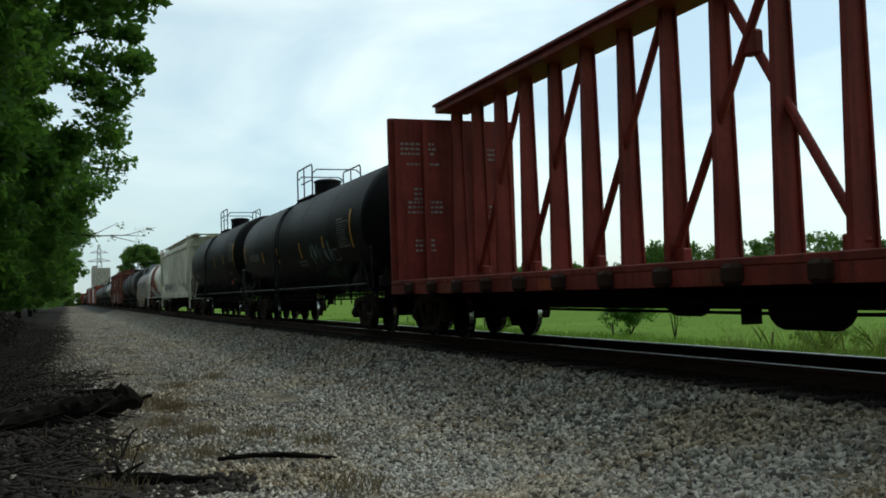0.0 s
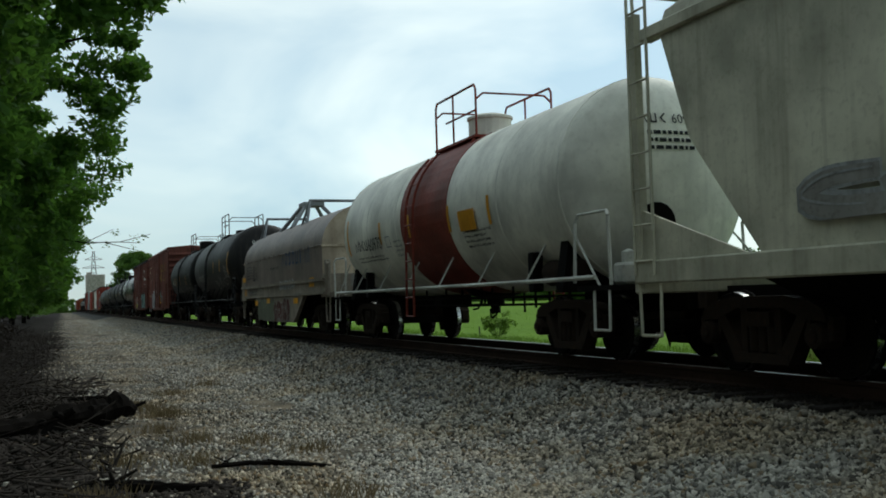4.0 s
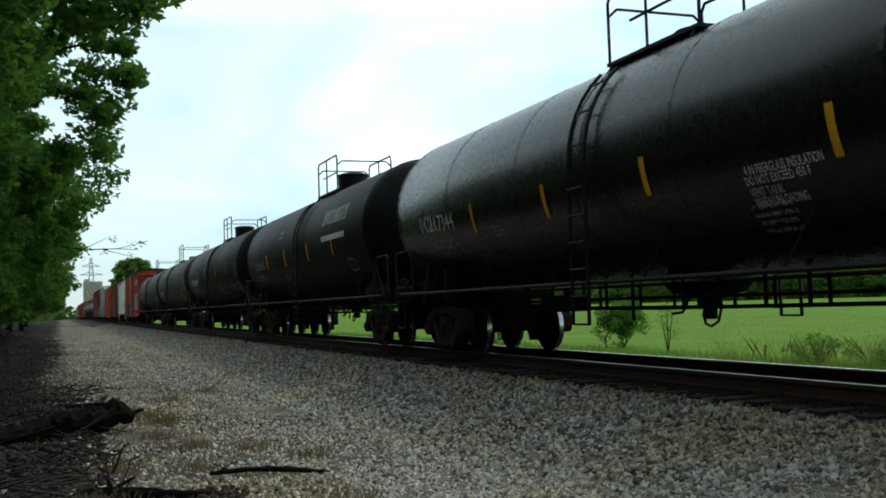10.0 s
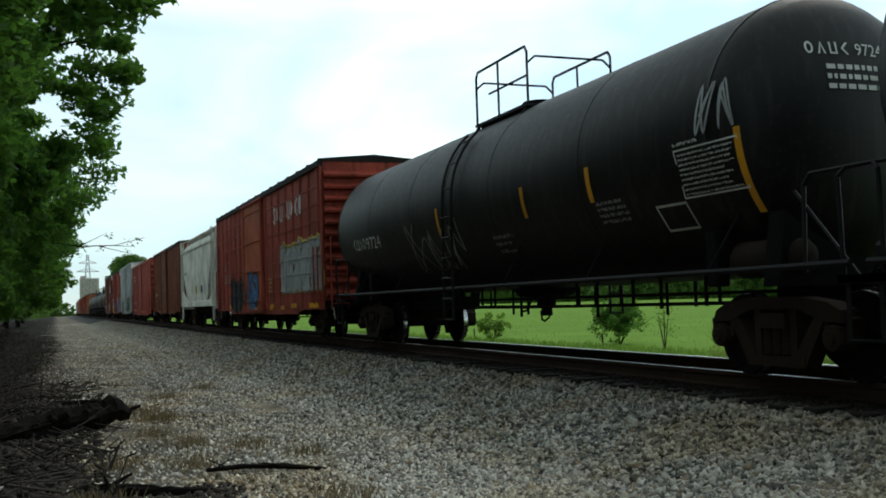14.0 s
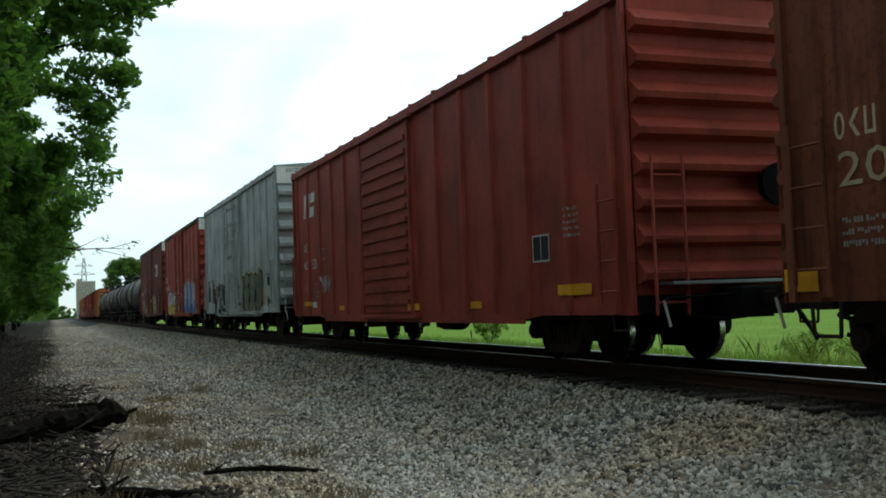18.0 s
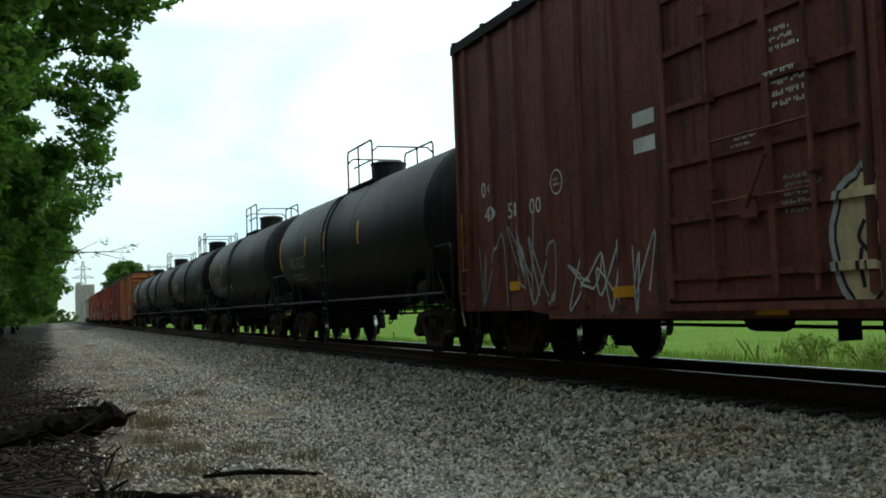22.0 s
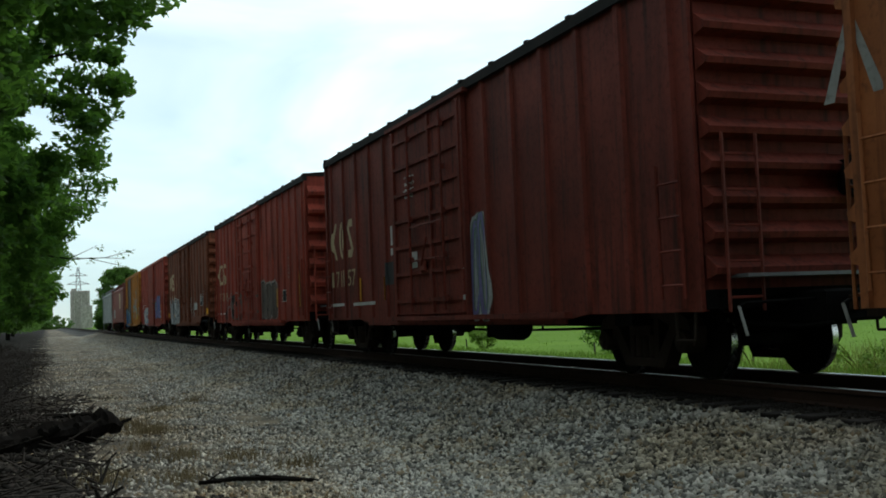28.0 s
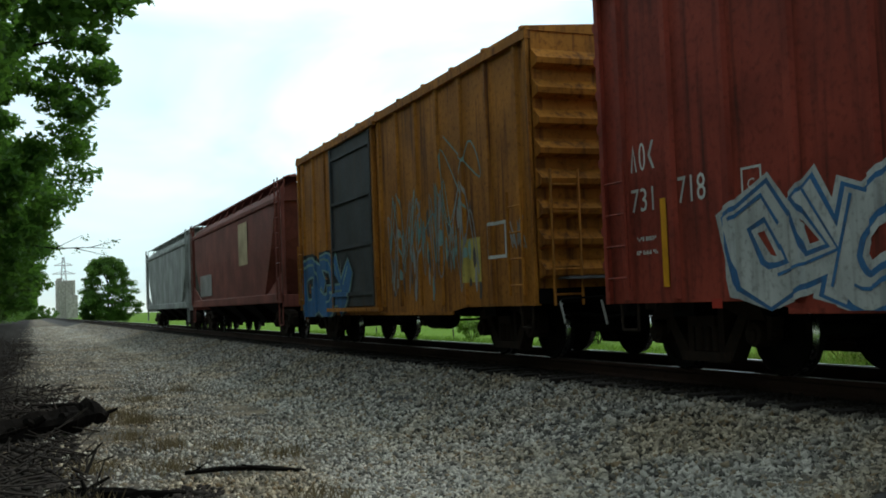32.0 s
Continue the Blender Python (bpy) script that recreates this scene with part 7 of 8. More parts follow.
plate(b19, -7.18, 0.98, 0.96, 0.15, "stripe")
plate(b19, -3.97, 0.82, 0.48, 0.12, "stripe")
plate(b19, -0.92, 0.81, 0.49, 0.13, "stripe")
fine_print(b19, 5, -7.40, 1.76, 0.48, 0.46, "dim_white")
mark(b20, 3, 7.17, 2.32, 0.66, 0.29, "spray_white")
txt(b20, "409", 7.21, 1.94, 0.69, 0.27, "spray_white")
txt(b20, "273", 6.04, 1.92, 0.65, 0.27, "spray_white")
ring(b20, 4.62, 2.26, 0.28, 0.30, "spray_white")
plate(b20, 7.34, 1.33, 0.92, 0.92, "spray_black")
plate(b20, 6.14, 1.27, 0.89, 0.99, "spray_black")
fine_print(b20, 1, 7.23, 1.64, 0.60, 0.18, "spray_white")
fine_print(b20, 1, 5.99, 1.64, 0.55, 0.16, "spray_white")
mural(b20, 5.30, 0.74, 3.14, 1.27, ('spray_black', 'spray_black', 'spray_white', 'spray_silver', 'spray_black'), 1100)
throwup(b20, 5.22, 0.74, 3.19, 1.35, "spray_black", "spray_silver", 6, "spray_black", "", 7, True, 0.03)
plate(b20, 2.25, 1.30, 0.11, 0.49, "stripe")
plate(b20, 4.93, 1.39, 0.11, 0.47, "stripe")
throwup(b20, -1.14, 0.9, 4.19, 1.5, "spray_olive", "spray_black", 5, "spray_yellow", "", 8, False, 0.07)
plate(b20, -6.07, 1.71, 0.37, 0.29, "spray_black")
tag(b20, -5.92, 1.97, 0.70, 0.19, "grey_car", "spray_black", 3, None)
tag(b20, -5.96, 1.04, 0.70, 0.32, "grey_car", "spray_black", 3, None)
plate(b20, -5.45, 1.14, 0.11, 0.51, "stripe")
fine_print(b20, 2, -5.82, 2.25, 0.72, 0.18, "spray_white")
mark(b21, 3, 7.39, 2.73, 0.74, 0.33, "white_paint")
txt(b21, "409", 7.30, 2.22, 0.66, 0.30, "white_paint")
txt(b21, "465", 6.28, 2.23, 0.65, 0.33, "white_paint")
ring(b21, 4.88, 2.44, 0.29, 0.18, "white_paint")
tag(b21, 6.48, 0.79, 4.93, 1.35, "spray_white/spray_yellow", "spray_black", 7, "spray_smoke")
mural(b21, 0.71, 0.94, 1.04, 1.47, ('spray_white', 'spray_silver', 'spray_black', 'spray_white', 'spray_silver', 'spray_teal'), 1445)
txt(b21, "CLOSE AND LOCK DOORS BEFORE MOVING CAR", 1.23, 2.65, 1.38, 0.09, "white_paint")
txt(b21, "O", 0.60, 2.91, 0.16, 0.16, "white_paint")
throwup(b21, -1.31, 0.84, 4.6, 1.75, "spray_silver", "dark_door", 6, "spray_pink", "spray_blue", 10, False, 0.03)
plate(b21, -5.72, 1.37, 0.80, 0.12, "spray_yellow")
plate(b21, -6.14, 0.92, 0.50, 0.22, "stripe")
fine_print(b21, 6, -4.54, 2.26, 0.47, 0.58, "dim_white")
mark(b22, 2, 7.21, 2.69, 0.47, 0.25, "white_paint")
txt(b22, "40", 7.1, 2.28, 0.43, 0.24, "white_paint")
txt(b22, "58", 6.2, 2.26, 0.4, 0.24, "white_paint")
txt(b22, "00", 5.44, 2.25, 0.38, 0.24, "white_paint")
circle_sign(b22, 4.57, 2.63, 0.17, "white_paint")
tag(b22, 7.39, 0.90, 2.97, 1.33, "brown", "spray_silver", 3, None)
tag(b22, 4.35, 0.76, 2.52, 0.99, "brown", "spray_white", 3, "spray_silver")
plate(b22, 6.21, 1.13, 0.46, 0.14, "stripe")
plate(b22, 3.12, 0.96, 0.49, 0.14, "stripe")
plate(b22, 0.25, 0.73, 0.48, 0.12, "stripe")
plate(b22, 8.15, 1.51, 0.11, 1.00, "stripe")
fine_print(b22, 3, 0.00, 3.28, 0.56, 0.27, "white_paint")
fine_print(b22, 4, -0.07, 2.72, 0.58, 0.42, "white_paint")
fine_print(b22, 5, -0.24, 1.68, 0.53, 0.41, "dim_white")
fine_print(b22, 2, 0.48, 2.43, 0.41, 0.15, "white_paint")
plate(b22, 2.51, 3.02, 0.51, 0.18, "white_paint")
plate(b22, 2.51, 2.70, 0.52, 0.18, "white_paint")
mark(b22, "rt", -3.54, 3.39, 1.71, 0.81, "white_paint")
throwup(b22, -1.02, 0.83, 2.32, 1.38, "cream_paint", "spray_black", 5, "spray_silver", "", 11, False, 0.035)
plate(b22, -6.88, 1.46, 0.11, 1.05, "stripe")
mark(t23, 4, 5.22, 2.18, 0.86, 0.29, "dim_white")
txt(t23, "20227", 4.28, 2.16, 0.98, 0.32, "dim_white")
fine_print(t23, 2, 5.13, 1.79, 1.54, 0.23, "dim_white")
mark(t24, 4, 4.91, 2.20, 0.85, 0.27, "dim_white")
txt(t24, "20291", 3.95, 2.15, 1.00, 0.35, "dim_white")
plate(t24, 3.22, 1.90, 1.21, 0.07, "dim_white")
tag(t24, 4.51, 1.78, 1.14, 0.30, "black_tank", "spray_silver", 4, None)
tag(t24, 1.30, 1.80, 0.32, 0.42, "black_tank", "spray_white", 1, None)
mark(t25, 4, 4.96, 2.32, 0.69, 0.30, "yellow_paint")
txt(t25, "71985", 4.15, 2.35, 0.78, 0.31, "yellow_paint")
fine_print(t25, 1, 4.89, 2.11, 0.92, 0.14, "faded_yellow")
fine_print(t25, 3, 4.91, 1.75, 1.19, 0.26, "faded_yellow")
ring(t25, -3.82, 1.92, 0.58, 0.27, "dim_white")
fine_print(t25, 5, -4.50, 2.04, 1.12, 0.51, "dim_white")
mark(t26, 4, 5.47, 2.14, 0.96, 0.26, "dim_white")
txt(t26, "207066", 4.49, 2.11, 1.46, 0.29, "dim_white")
table_stencil(t26, -4.72, 2.32, 1.03, 0.33, "dim_white")
table_stencil(t27, -4.42, 1.93, 1.25, 0.53, "white_paint")
ring(t27, -3.45, 1.89, 0.58, 0.29, "white_paint")
fine_print(t27, 2, -1.73, 1.91, 0.51, 0.19, "white_paint")
plate(t27, -1.59, 3.19, 0.64, 0.28, "dim_white")
mark(t27, 4, 5.22, 2.16, 1.02, 0.27, "yellow_paint")
txt(t27, "70626", 4.12, 2.11, 0.95, 0.32, "yellow_paint")
fine_print(t27, 1, 5.11, 1.97, 0.99, 0.11, "yellow_paint")
tag(b28, 7.26, 0.71, 4.93, 1.15, "orange", "spray_smoke", 6, None)
tag(b28, -1.61, 0.87, 3.77, 1.27, "orange", "spray_silver", 6, None)
tag(b28, -2.04, 0.87, 3.14, 0.91, "orange", "spray_smoke", 5, None)
mark(b28, 3, 8.10, 2.69, 3.07, 0.85, "dim_white")
mark(b29, "srw", 7.45, 2.29, 2.07, 0.89, "cream_paint")
txt(b29, "171157", 7.34, 1.62, 1.88, 0.39, "cream_paint")
plate(b29, 5.11, 1.23, 0.11, 0.53, "stripe")
plate(b29, 3.30, 1.22, 0.11, 0.49, "stripe")
plate(b29, 2.84, 2.34, 0.34, 0.40, "white_paint")
plate(b29, 2.86, 2.13, 0.31, 0.15, "white_paint")
plate(b29, 1.36, 1.79, 0.30, 0.31, "white_paint")
fine_print(b29, 4, 1.67, 3.13, 0.63, 0.49, "white_paint")
tag(b29, -1.42, 0.76, 0.58, 1.64, "spray_violet", "spray_green", 2, "spray_white")
plate(b29, 8.09, 1.15, 1.61, 0.07, "white_paint")
plate(b29, 5.71, 1.14, 1.68, 0.07, "white_paint")
plate(b29, 3.17, 1.53, 0.71, 0.47, "dark_door")
mark(b30, "srw", 7.38, 2.32, 2.04, 0.82, "cream_paint")
txt(b30, "17", 7.16, 1.67, 0.36, 0.33, "cream_paint")
txt(b30, "20", 6.47, 1.69, 0.45, 0.32, "cream_paint")
txt(b30, "88", 5.63, 1.67, 0.37, 0.34, "cream_paint")
txt(b30, "LD LMT", 7.16, 1.46, 0.41, 0.10, "cream_paint")
txt(b30, "LT WT", 7.17, 1.32, 0.41, 0.10, "cream_paint")
plate(b30, 8.04, 1.22, 0.11, 0.97, "stripe")
plate(b30, 7.81, 1.15, 0.39, 0.06, "white_paint")
plate(b30, 7.18, 1.14, 0.54, 0.06, "white_paint")
plate(b30, 6.41, 1.14, 0.41, 0.06, "white_paint")
tag(b30, 5.93, 0.72, 0.64, 0.94, "oxide", "spray_black", 2, None)
throwup(b30, -1.2, 0.9, 2.6, 1.35, "spray_smoke", "spray_black", 3, "dim_white", "", 16, False, 0.035)
mural(b30, 4.55, 0.90, 2.85, 0.98, ('spray_smoke', 'spray_smoke', 'oxide', 'spray_black', 'oxide'), 630)
plate(b30, -6.78, 1.23, 0.11, 1.01, "stripe")
plate(b30, -3.83, 1.26, 0.11, 0.57, "stripe")
tag(b30, 5.49, 1.04, 3.06, 0.89, "oxide", "spray_silver", 3, None)
fine_print(b30, 6, -5.40, 2.07, 0.36, 0.67, "dim_white")
mark(b31, "srw", 7.12, 2.64, 2.37, 0.91, "cream_paint")
txt(b31, "11", 6.91, 1.98, 0.41, 0.36, "cream_paint")
txt(b31, "71", 6.10, 2.01, 0.46, 0.35, "cream_paint")
txt(b31, "88", 5.24, 2.02, 0.61, 0.39, "cream_paint")
tag(b31, 6.8, 0.8, 3.9, 1.35, "spray_silver", "spray_black", 7, "spray_white")
plate(b31, 7.59, 1.16, 0.48, 0.26, "stripe")
plate(b31, 4.99, 1.19, 0.46, 0.12, "stripe")
ring(b31, 4.27, 2.88, 0.25, 0.30, "cream_paint")
tag(b31, -1.70, 1.14, 1.31, 0.94, "oxide", "spray_white", 2, None)
plate(b31, -3.32, 1.46, 0.60, 0.33, "spray_white")
plate(b31, -6.94, 1.21, 0.54, 0.25, "stripe")
tag(b31, -4.94, 1.71, 0.69, 0.43, "oxide", "spray_white", 2, None)
fine_print(b31, 5, -5.89, 1.66, 0.60, 0.65, "dim_white")
mark(b32, "vrs", 7.19, 2.38, 0.55, 0.33, "white_paint")
txt(b32, "731", 7.19, 1.90, 0.46, 0.28, "white_paint")
txt(b32, "718", 6.25, 1.92, 0.49, 0.30, "white_paint")
ring(b32, 5.18, 1.88, 0.31, 0.29, "white_paint")
txt(b32, "C", 5.08, 1.94, 0.11, 0.11, "white_paint")
plate(b32, 6.59, 1.00, 0.11, 1.01, "stripe")
fine_print(b32, 1, 7.12, 1.52, 0.49, 0.10, "white_paint")
fine_print(b32, 1, 7.14, 1.36, 0.51, 0.10, "white_paint")
tag(b32, 5.2, 0.73, 2.9, 1.2, "spray_white", "spray_blue", 4, "spray_white")
plate(b32, 5.75, 0.75, 0.17, 0.10, "placard")
tag(b32, -2.5, 1.2, 2.5, 1.3, "spray_violet", "spray_blue", 5, "spray_smoke")
tag(b32, -1.72, 1.36, 0.96, 1.17, "spray_green", "spray_black", 1, "spray_violet")
ring(b32, -5.13, 1.24, 0.49, 0.37, "white_paint")
plate(b32, -5.52, 1.02, 0.11, 1.01, "stripe")
fine_print(b32, 4, -6.07, 1.27, 0.38, 0.34, "white_paint")
tag(b33, -3.24, 2.23, 1.56, 1.56, "yellow_car", "spray_teal", 1, None)
tag(b33, -0.42, 1.07, 4.27, 1.81, "yellow_car", "dim_white", 6, None)
tag(b33, -0.45, 1.50, 3.21, 1.56, "yellow_car", "spray_teal", 4, None)
tag(b33, 6.44, 0.67, 4.06, 1.44, "spray_blue", "spray_teal", 3, "spray_black")
plate(b33, -4.09, 1.22, 0.73, 0.72, "spray_yellow")
ring(b33, -5.15, 1.56, 0.63, 0.57, "white_paint")
tag(b33, -5.95, 1.67, 0.55, 0.46, "yellow_car", "dim_white", 2, None)
plate(h34, -2.34, 2.38, 1.54, 1.41, "cream_paint")
plate(h34, 6.16, 1.48, 2.83, 0.85, "dim_white")
drips(b33, -0.5, 0.95, 4.3, 1.5, ("dim_white", "spray_smoke", "spray_teal"), 26, 1)
drips(b33, 6.3, 0.75, 3.6, 1.1, ("spray_smoke", "dim_white"), 16, 2)
drips(b30, 5.6, 0.85, 6.0, 1.1, ("spray_smoke", "spray_black"), 20, 3)
drips(b16, 5.7, 0.75, 4.6, 1.4, ("spray_black", "spray_smoke"), 24, 4)
drips(b28, 7.0, 0.8, 5.5, 1.2, ("spray_smoke", "dim_white"), 18, 5)
drips(b31, 0.9, 0.95, 2.0, 1.0, ("spray_smoke",), 12, 6)
drips(b10, 2.2, 0.8, 3.6, 1.3, ("spray_smoke", "dim_white"), 12, 7)
sign_lines(b32, 2.62, 2.34, 0.5, 0.4, ["SECURE", "BOTH HASPS", "BEFORE", "MOVING CAR"], "white_paint")
plate(b32, 2.4, 2.02, 0.28, 0.24, "panel_white")
ring(b32, 2.6, 1.78, 0.5, 0.2, "white_paint")
fine_print(b32, 2, 2.55, 1.81, 0.44, 0.13, "white_paint")
sign_lines(b21, -0.6, 1.7, 0.45, 0.3, ["UNLATCH", "TO CLOSE", "DOOR"], "white_paint", False)
sign_lines(b20, -0.75, 1.72, 0.45, 0.36, ["UNLATCH", "TO CLOSE", "DOOR"], "white_paint", False)
txt(b20, "SEAL", -0.28, 1.76, 0.3, 0.08, "white_paint")
txt(t11, "WHEN UNLOADING", -3.0, 1.84, 0.8, 0.09, "white_paint")
stencil_plate(b30, -4.6, 1.4, 0.5, 0.36)
stencil_plate(b31, -5.3, 1.62, 0.62, 0.42)
stencil_plate(b22, -5.1, 1.7, 0.46, 0.34)
stencil_plate(b19, -6.4, 1.48, 0.54, 0.4)
head_mark(t02, "250463", "dim_white")
head_mark(t03, "1147", "white_paint")
head_mark(t05, "60970", "spray_black")
head_mark(t07, "65207", "white_paint")
head_mark(t08, "1312", "white_paint")
head_mark(t11, "7344", "white_paint")
head_mark(t12, "78455", "dim_white")
head_mark(t13, "290883", "white_paint")
head_mark(t14, "7374", "white_paint")
head_mark(t15, "9724", "white_paint")
head_mark(t23, "20227", "dim_white")
head_mark(t24, "20291", "dim_white")
head_mark(t25, "71985", "yellow_paint")
head_mark(t26, "207066", "dim_white")
head_mark(t27, "70626", "yellow_paint")

# ---- trees, brush, gravel and distance ----
def leaf_cloud(centres, radii, per, size, rng, flat=0.8):
    """Leaves, two triangles each, gathered round clump centres."""
    c = np.repeat(centres, per, 0)
    r = np.repeat(radii, per, 0)
    d = rng.normal(size=c.shape)
    d /= np.linalg.norm(d, axis=1, keepdims=True)
    d *= (rng.random((len(c), 1)) ** 0.5) * r[:, None]
    d[:, 2] *= flat
    p = c + d
    up = rng.normal(size=c.shape) + np.array([0, 0, 1.3])
    a = np.cross(up, rng.normal(size=c.shape))
    a /= np.linalg.norm(a, axis=1, keepdims=True)
    b = np.cross(a, up)
    b /= np.linalg.norm(b, axis=1, keepdims=True)
    s = size * rng.uniform(0.6, 1.3, (len(c), 1))
    v = np.stack([p - a * s, p + b * s * 0.5 - a * s * 0.1, p + a * s, p - b * s * 0.5 - a * s * 0.1], 1).reshape(-1, 3)
    return v, np.arange(len(v)).reshape(-1, 4)


def tree(name, x, y, z, height, spread, clumps, per, leaf, seed, label, low=0.25, key="leaf", clump=0.75, limbs=9, group="", lean=(0, 0), round_top=False, extra=()):
    rng = np.random.default_rng(seed)
    t = thing(name, label, "tree", group)
    t.location = (x, y, z)
    bm = bmesh.new()
    rod(bm, (0, 0, -0.3), (0.1, 0.1, height * 0.45), height * 0.022, 9, height * 0.013)
    rod(bm, (0.1, 0.1, height * 0.45), (-0.15, 0.05, height * 0.85), height * 0.013, 8, height * 0.004)
    part("trunk", bm, M["bark"], t)
    u = rng.random((clumps, 3))
    ang, zz = u[:, 0] * 2 * np.pi, low + (1 - low) * u[:, 1]
    f = np.clip((zz - low) / (1 - low), 0, 1)
    prof = np.sqrt(np.clip(1 - (2 * f - 0.9) ** 2 * 0.8, 0.02, 1)) if round_top else np.sin(f ** 0.75 * np.pi * 0.88 + 0.25) ** 0.7
    rad = spread * np.clip(prof, 0.1, 1) * (0.25 + 0.75 * u[:, 2] ** 0.5) * (0.85 + 0.2 * np.sin(ang * 3 + seed) + 0.12 * np.sin(ang * 7 + zz * 9))
    cen = np.stack([rad * np.cos(ang) + lean[0] * f, rad * np.sin(ang) + lean[1] * f, zz * height], 1)
    for k, (ex, ey, ez) in enumerate(extra):
        cen[-1 - k] = (ex, ey, ez)
    picks = [k * (clumps // limbs) for k in range(limbs)] + ([clumps - 1 - len(extra) // 2] if extra else [])
    for k in picks:
        q = cen[k]
        lb = bmesh.new()
        z0 = min(q[2] * 0.75, height * 0.7)
        mid = (q[0] * 0.5, q[1] * 0.5, (z0 + q[2]) / 2 + 0.3)
        rod(lb, (0, 0, z0 * 0.9), mid, height * 0.009, 6, height * 0.006)
        rod(lb, mid, tuple(q), height * 0.006, 5, height * 0.002)
        part("limb", lb, M["bark"], t)
    v, fc = leaf_cloud(cen, clump * rng.uniform(0.6, 1.3, clumps), per, leaf, rng, 0.6)
    crown = part("crown", bulk_mesh("crown", v, fc, M[key]), M[key], t)
    crown["kind"] = "stuff"
    return t


# boughs that reach out over the road, from the trunk
OVERHANG = {0: [(5.50, 0.2, 6.0), (5.10, -0.3, 5.7), (5.80, 0.4, 6.5), (4.70, 0.1, 6.2), (5.20, 0.6, 6.8), (4.40, -0.5, 6.9), (4.80, 0.5, 5.9), (5.60, -0.4, 6.2), (4.10, 0, 6.4), (5.40, 0, 7.2)],
            1: [(5.75, 0, 7.1), (5.35, 0.5, 6.6), (5.55, -0.5, 7.7), (5.05, 0.3, 8.0), (5.15, -0.4, 6.1), (4.85, 0, 7.2), (5.65, 0.6, 7.4)],
            2: [(5.95, 0, 6.2), (5.55, 0.5, 5.7), (5.65, -0.5, 6.8), (5.15, 0.2, 6.3), (5.05, -0.3, 5.3)]}
for k, (x, y, h, s, cl, per, lf) in enumerate([(-4.4, 15.5, 12.5, 5.1, 500, 300, 0.09), (-4.1, 25, 11.5, 5.1, 520, 260, 0.11), (-4.2, 36, 10.5, 4.8, 360, 200, 0.11),
                                              (-4.4, 49, 11, 5.0, 340, 140, 0.13), (-4.2, 66, 11, 5.2, 300, 110, 0.16), (-3.8, 90, 11.5, 5.8, 260, 80, 0.2), (-4, 125, 12, 6.5, 240, 70, 0.26), (-5, 180, 13, 8, 240, 70, 0.34)]):
    tree("broadleaf_tree", x, y, land(x, y), h, s, cl, per, lf, 11 + k, "leafy green tree leaning over the gravel road", 0.13, "leaf", 0.62 if k < 3 else 0.8, 9, "trees along the road", (0.7, 0), extra=OVERHANG.get(k, ()))
# unseen trees added to carry the row on behind the camera and block sky light
for k, (x, y) in enumerate([(-7.0, 3.5), (-7.2, -6), (-6.8, -15), (-6.5, -26), (-9.5, 9)]):
    tree("broadleaf_tree", x, y, land(x, y), 12.5, 5.0, 200, 30, 0.38, 61 + k, "unseen leafy tree added to shade the cars and the gravel", 0.1, "leaf", 0.9, 6, "trees along the road")
tree("round_tree", 13.5, 200, -1.1, 12.3, 5.9, 200, 170, 0.22, 77, "round dark-green tree beyond the track", 0.06, "leaf_dark", 1.05, 9, round_top=True)
tree("shrubby_tree", 10.9, 205, -1.1, 6, 2.2, 90, 90, 0.25, 78, "low green tree beside the round one", 0.05, "leaf", 0.9, 5)


def sticks(p0, p1, r0, r1):
    """Three-sided tapered twigs from arrays of end points."""
    d = p1 - p0
    a = np.cross(d, np.array([0.31, 0.22, 0.93]))
    a /= np.linalg.norm(a, axis=1, keepdims=True) + 1e-9
    b = np.cross(d, a)
    b /= np.linalg.norm(b, axis=1, keepdims=True) + 1e-9
    rings = []
    for p, r in ((p0, r0), (p1, r1)):
        for k in range(3):
            t = 2 * np.pi * k / 3
            rings.append(p + (a * math.cos(t) + b * math.sin(t)) * r[:, None])
    v = np.stack(rings, 1).reshape(-1, 3)
    i = np.arange(len(p0))[:, None] * 6
    f = np.concatenate([i + np.array([[k, (k + 1) % 3, 3 + (k + 1) % 3, 3 + k]]) for k in range(3)], 0)
    return v, f


def zland(x):
    return np.interp(x, PX, PZ)


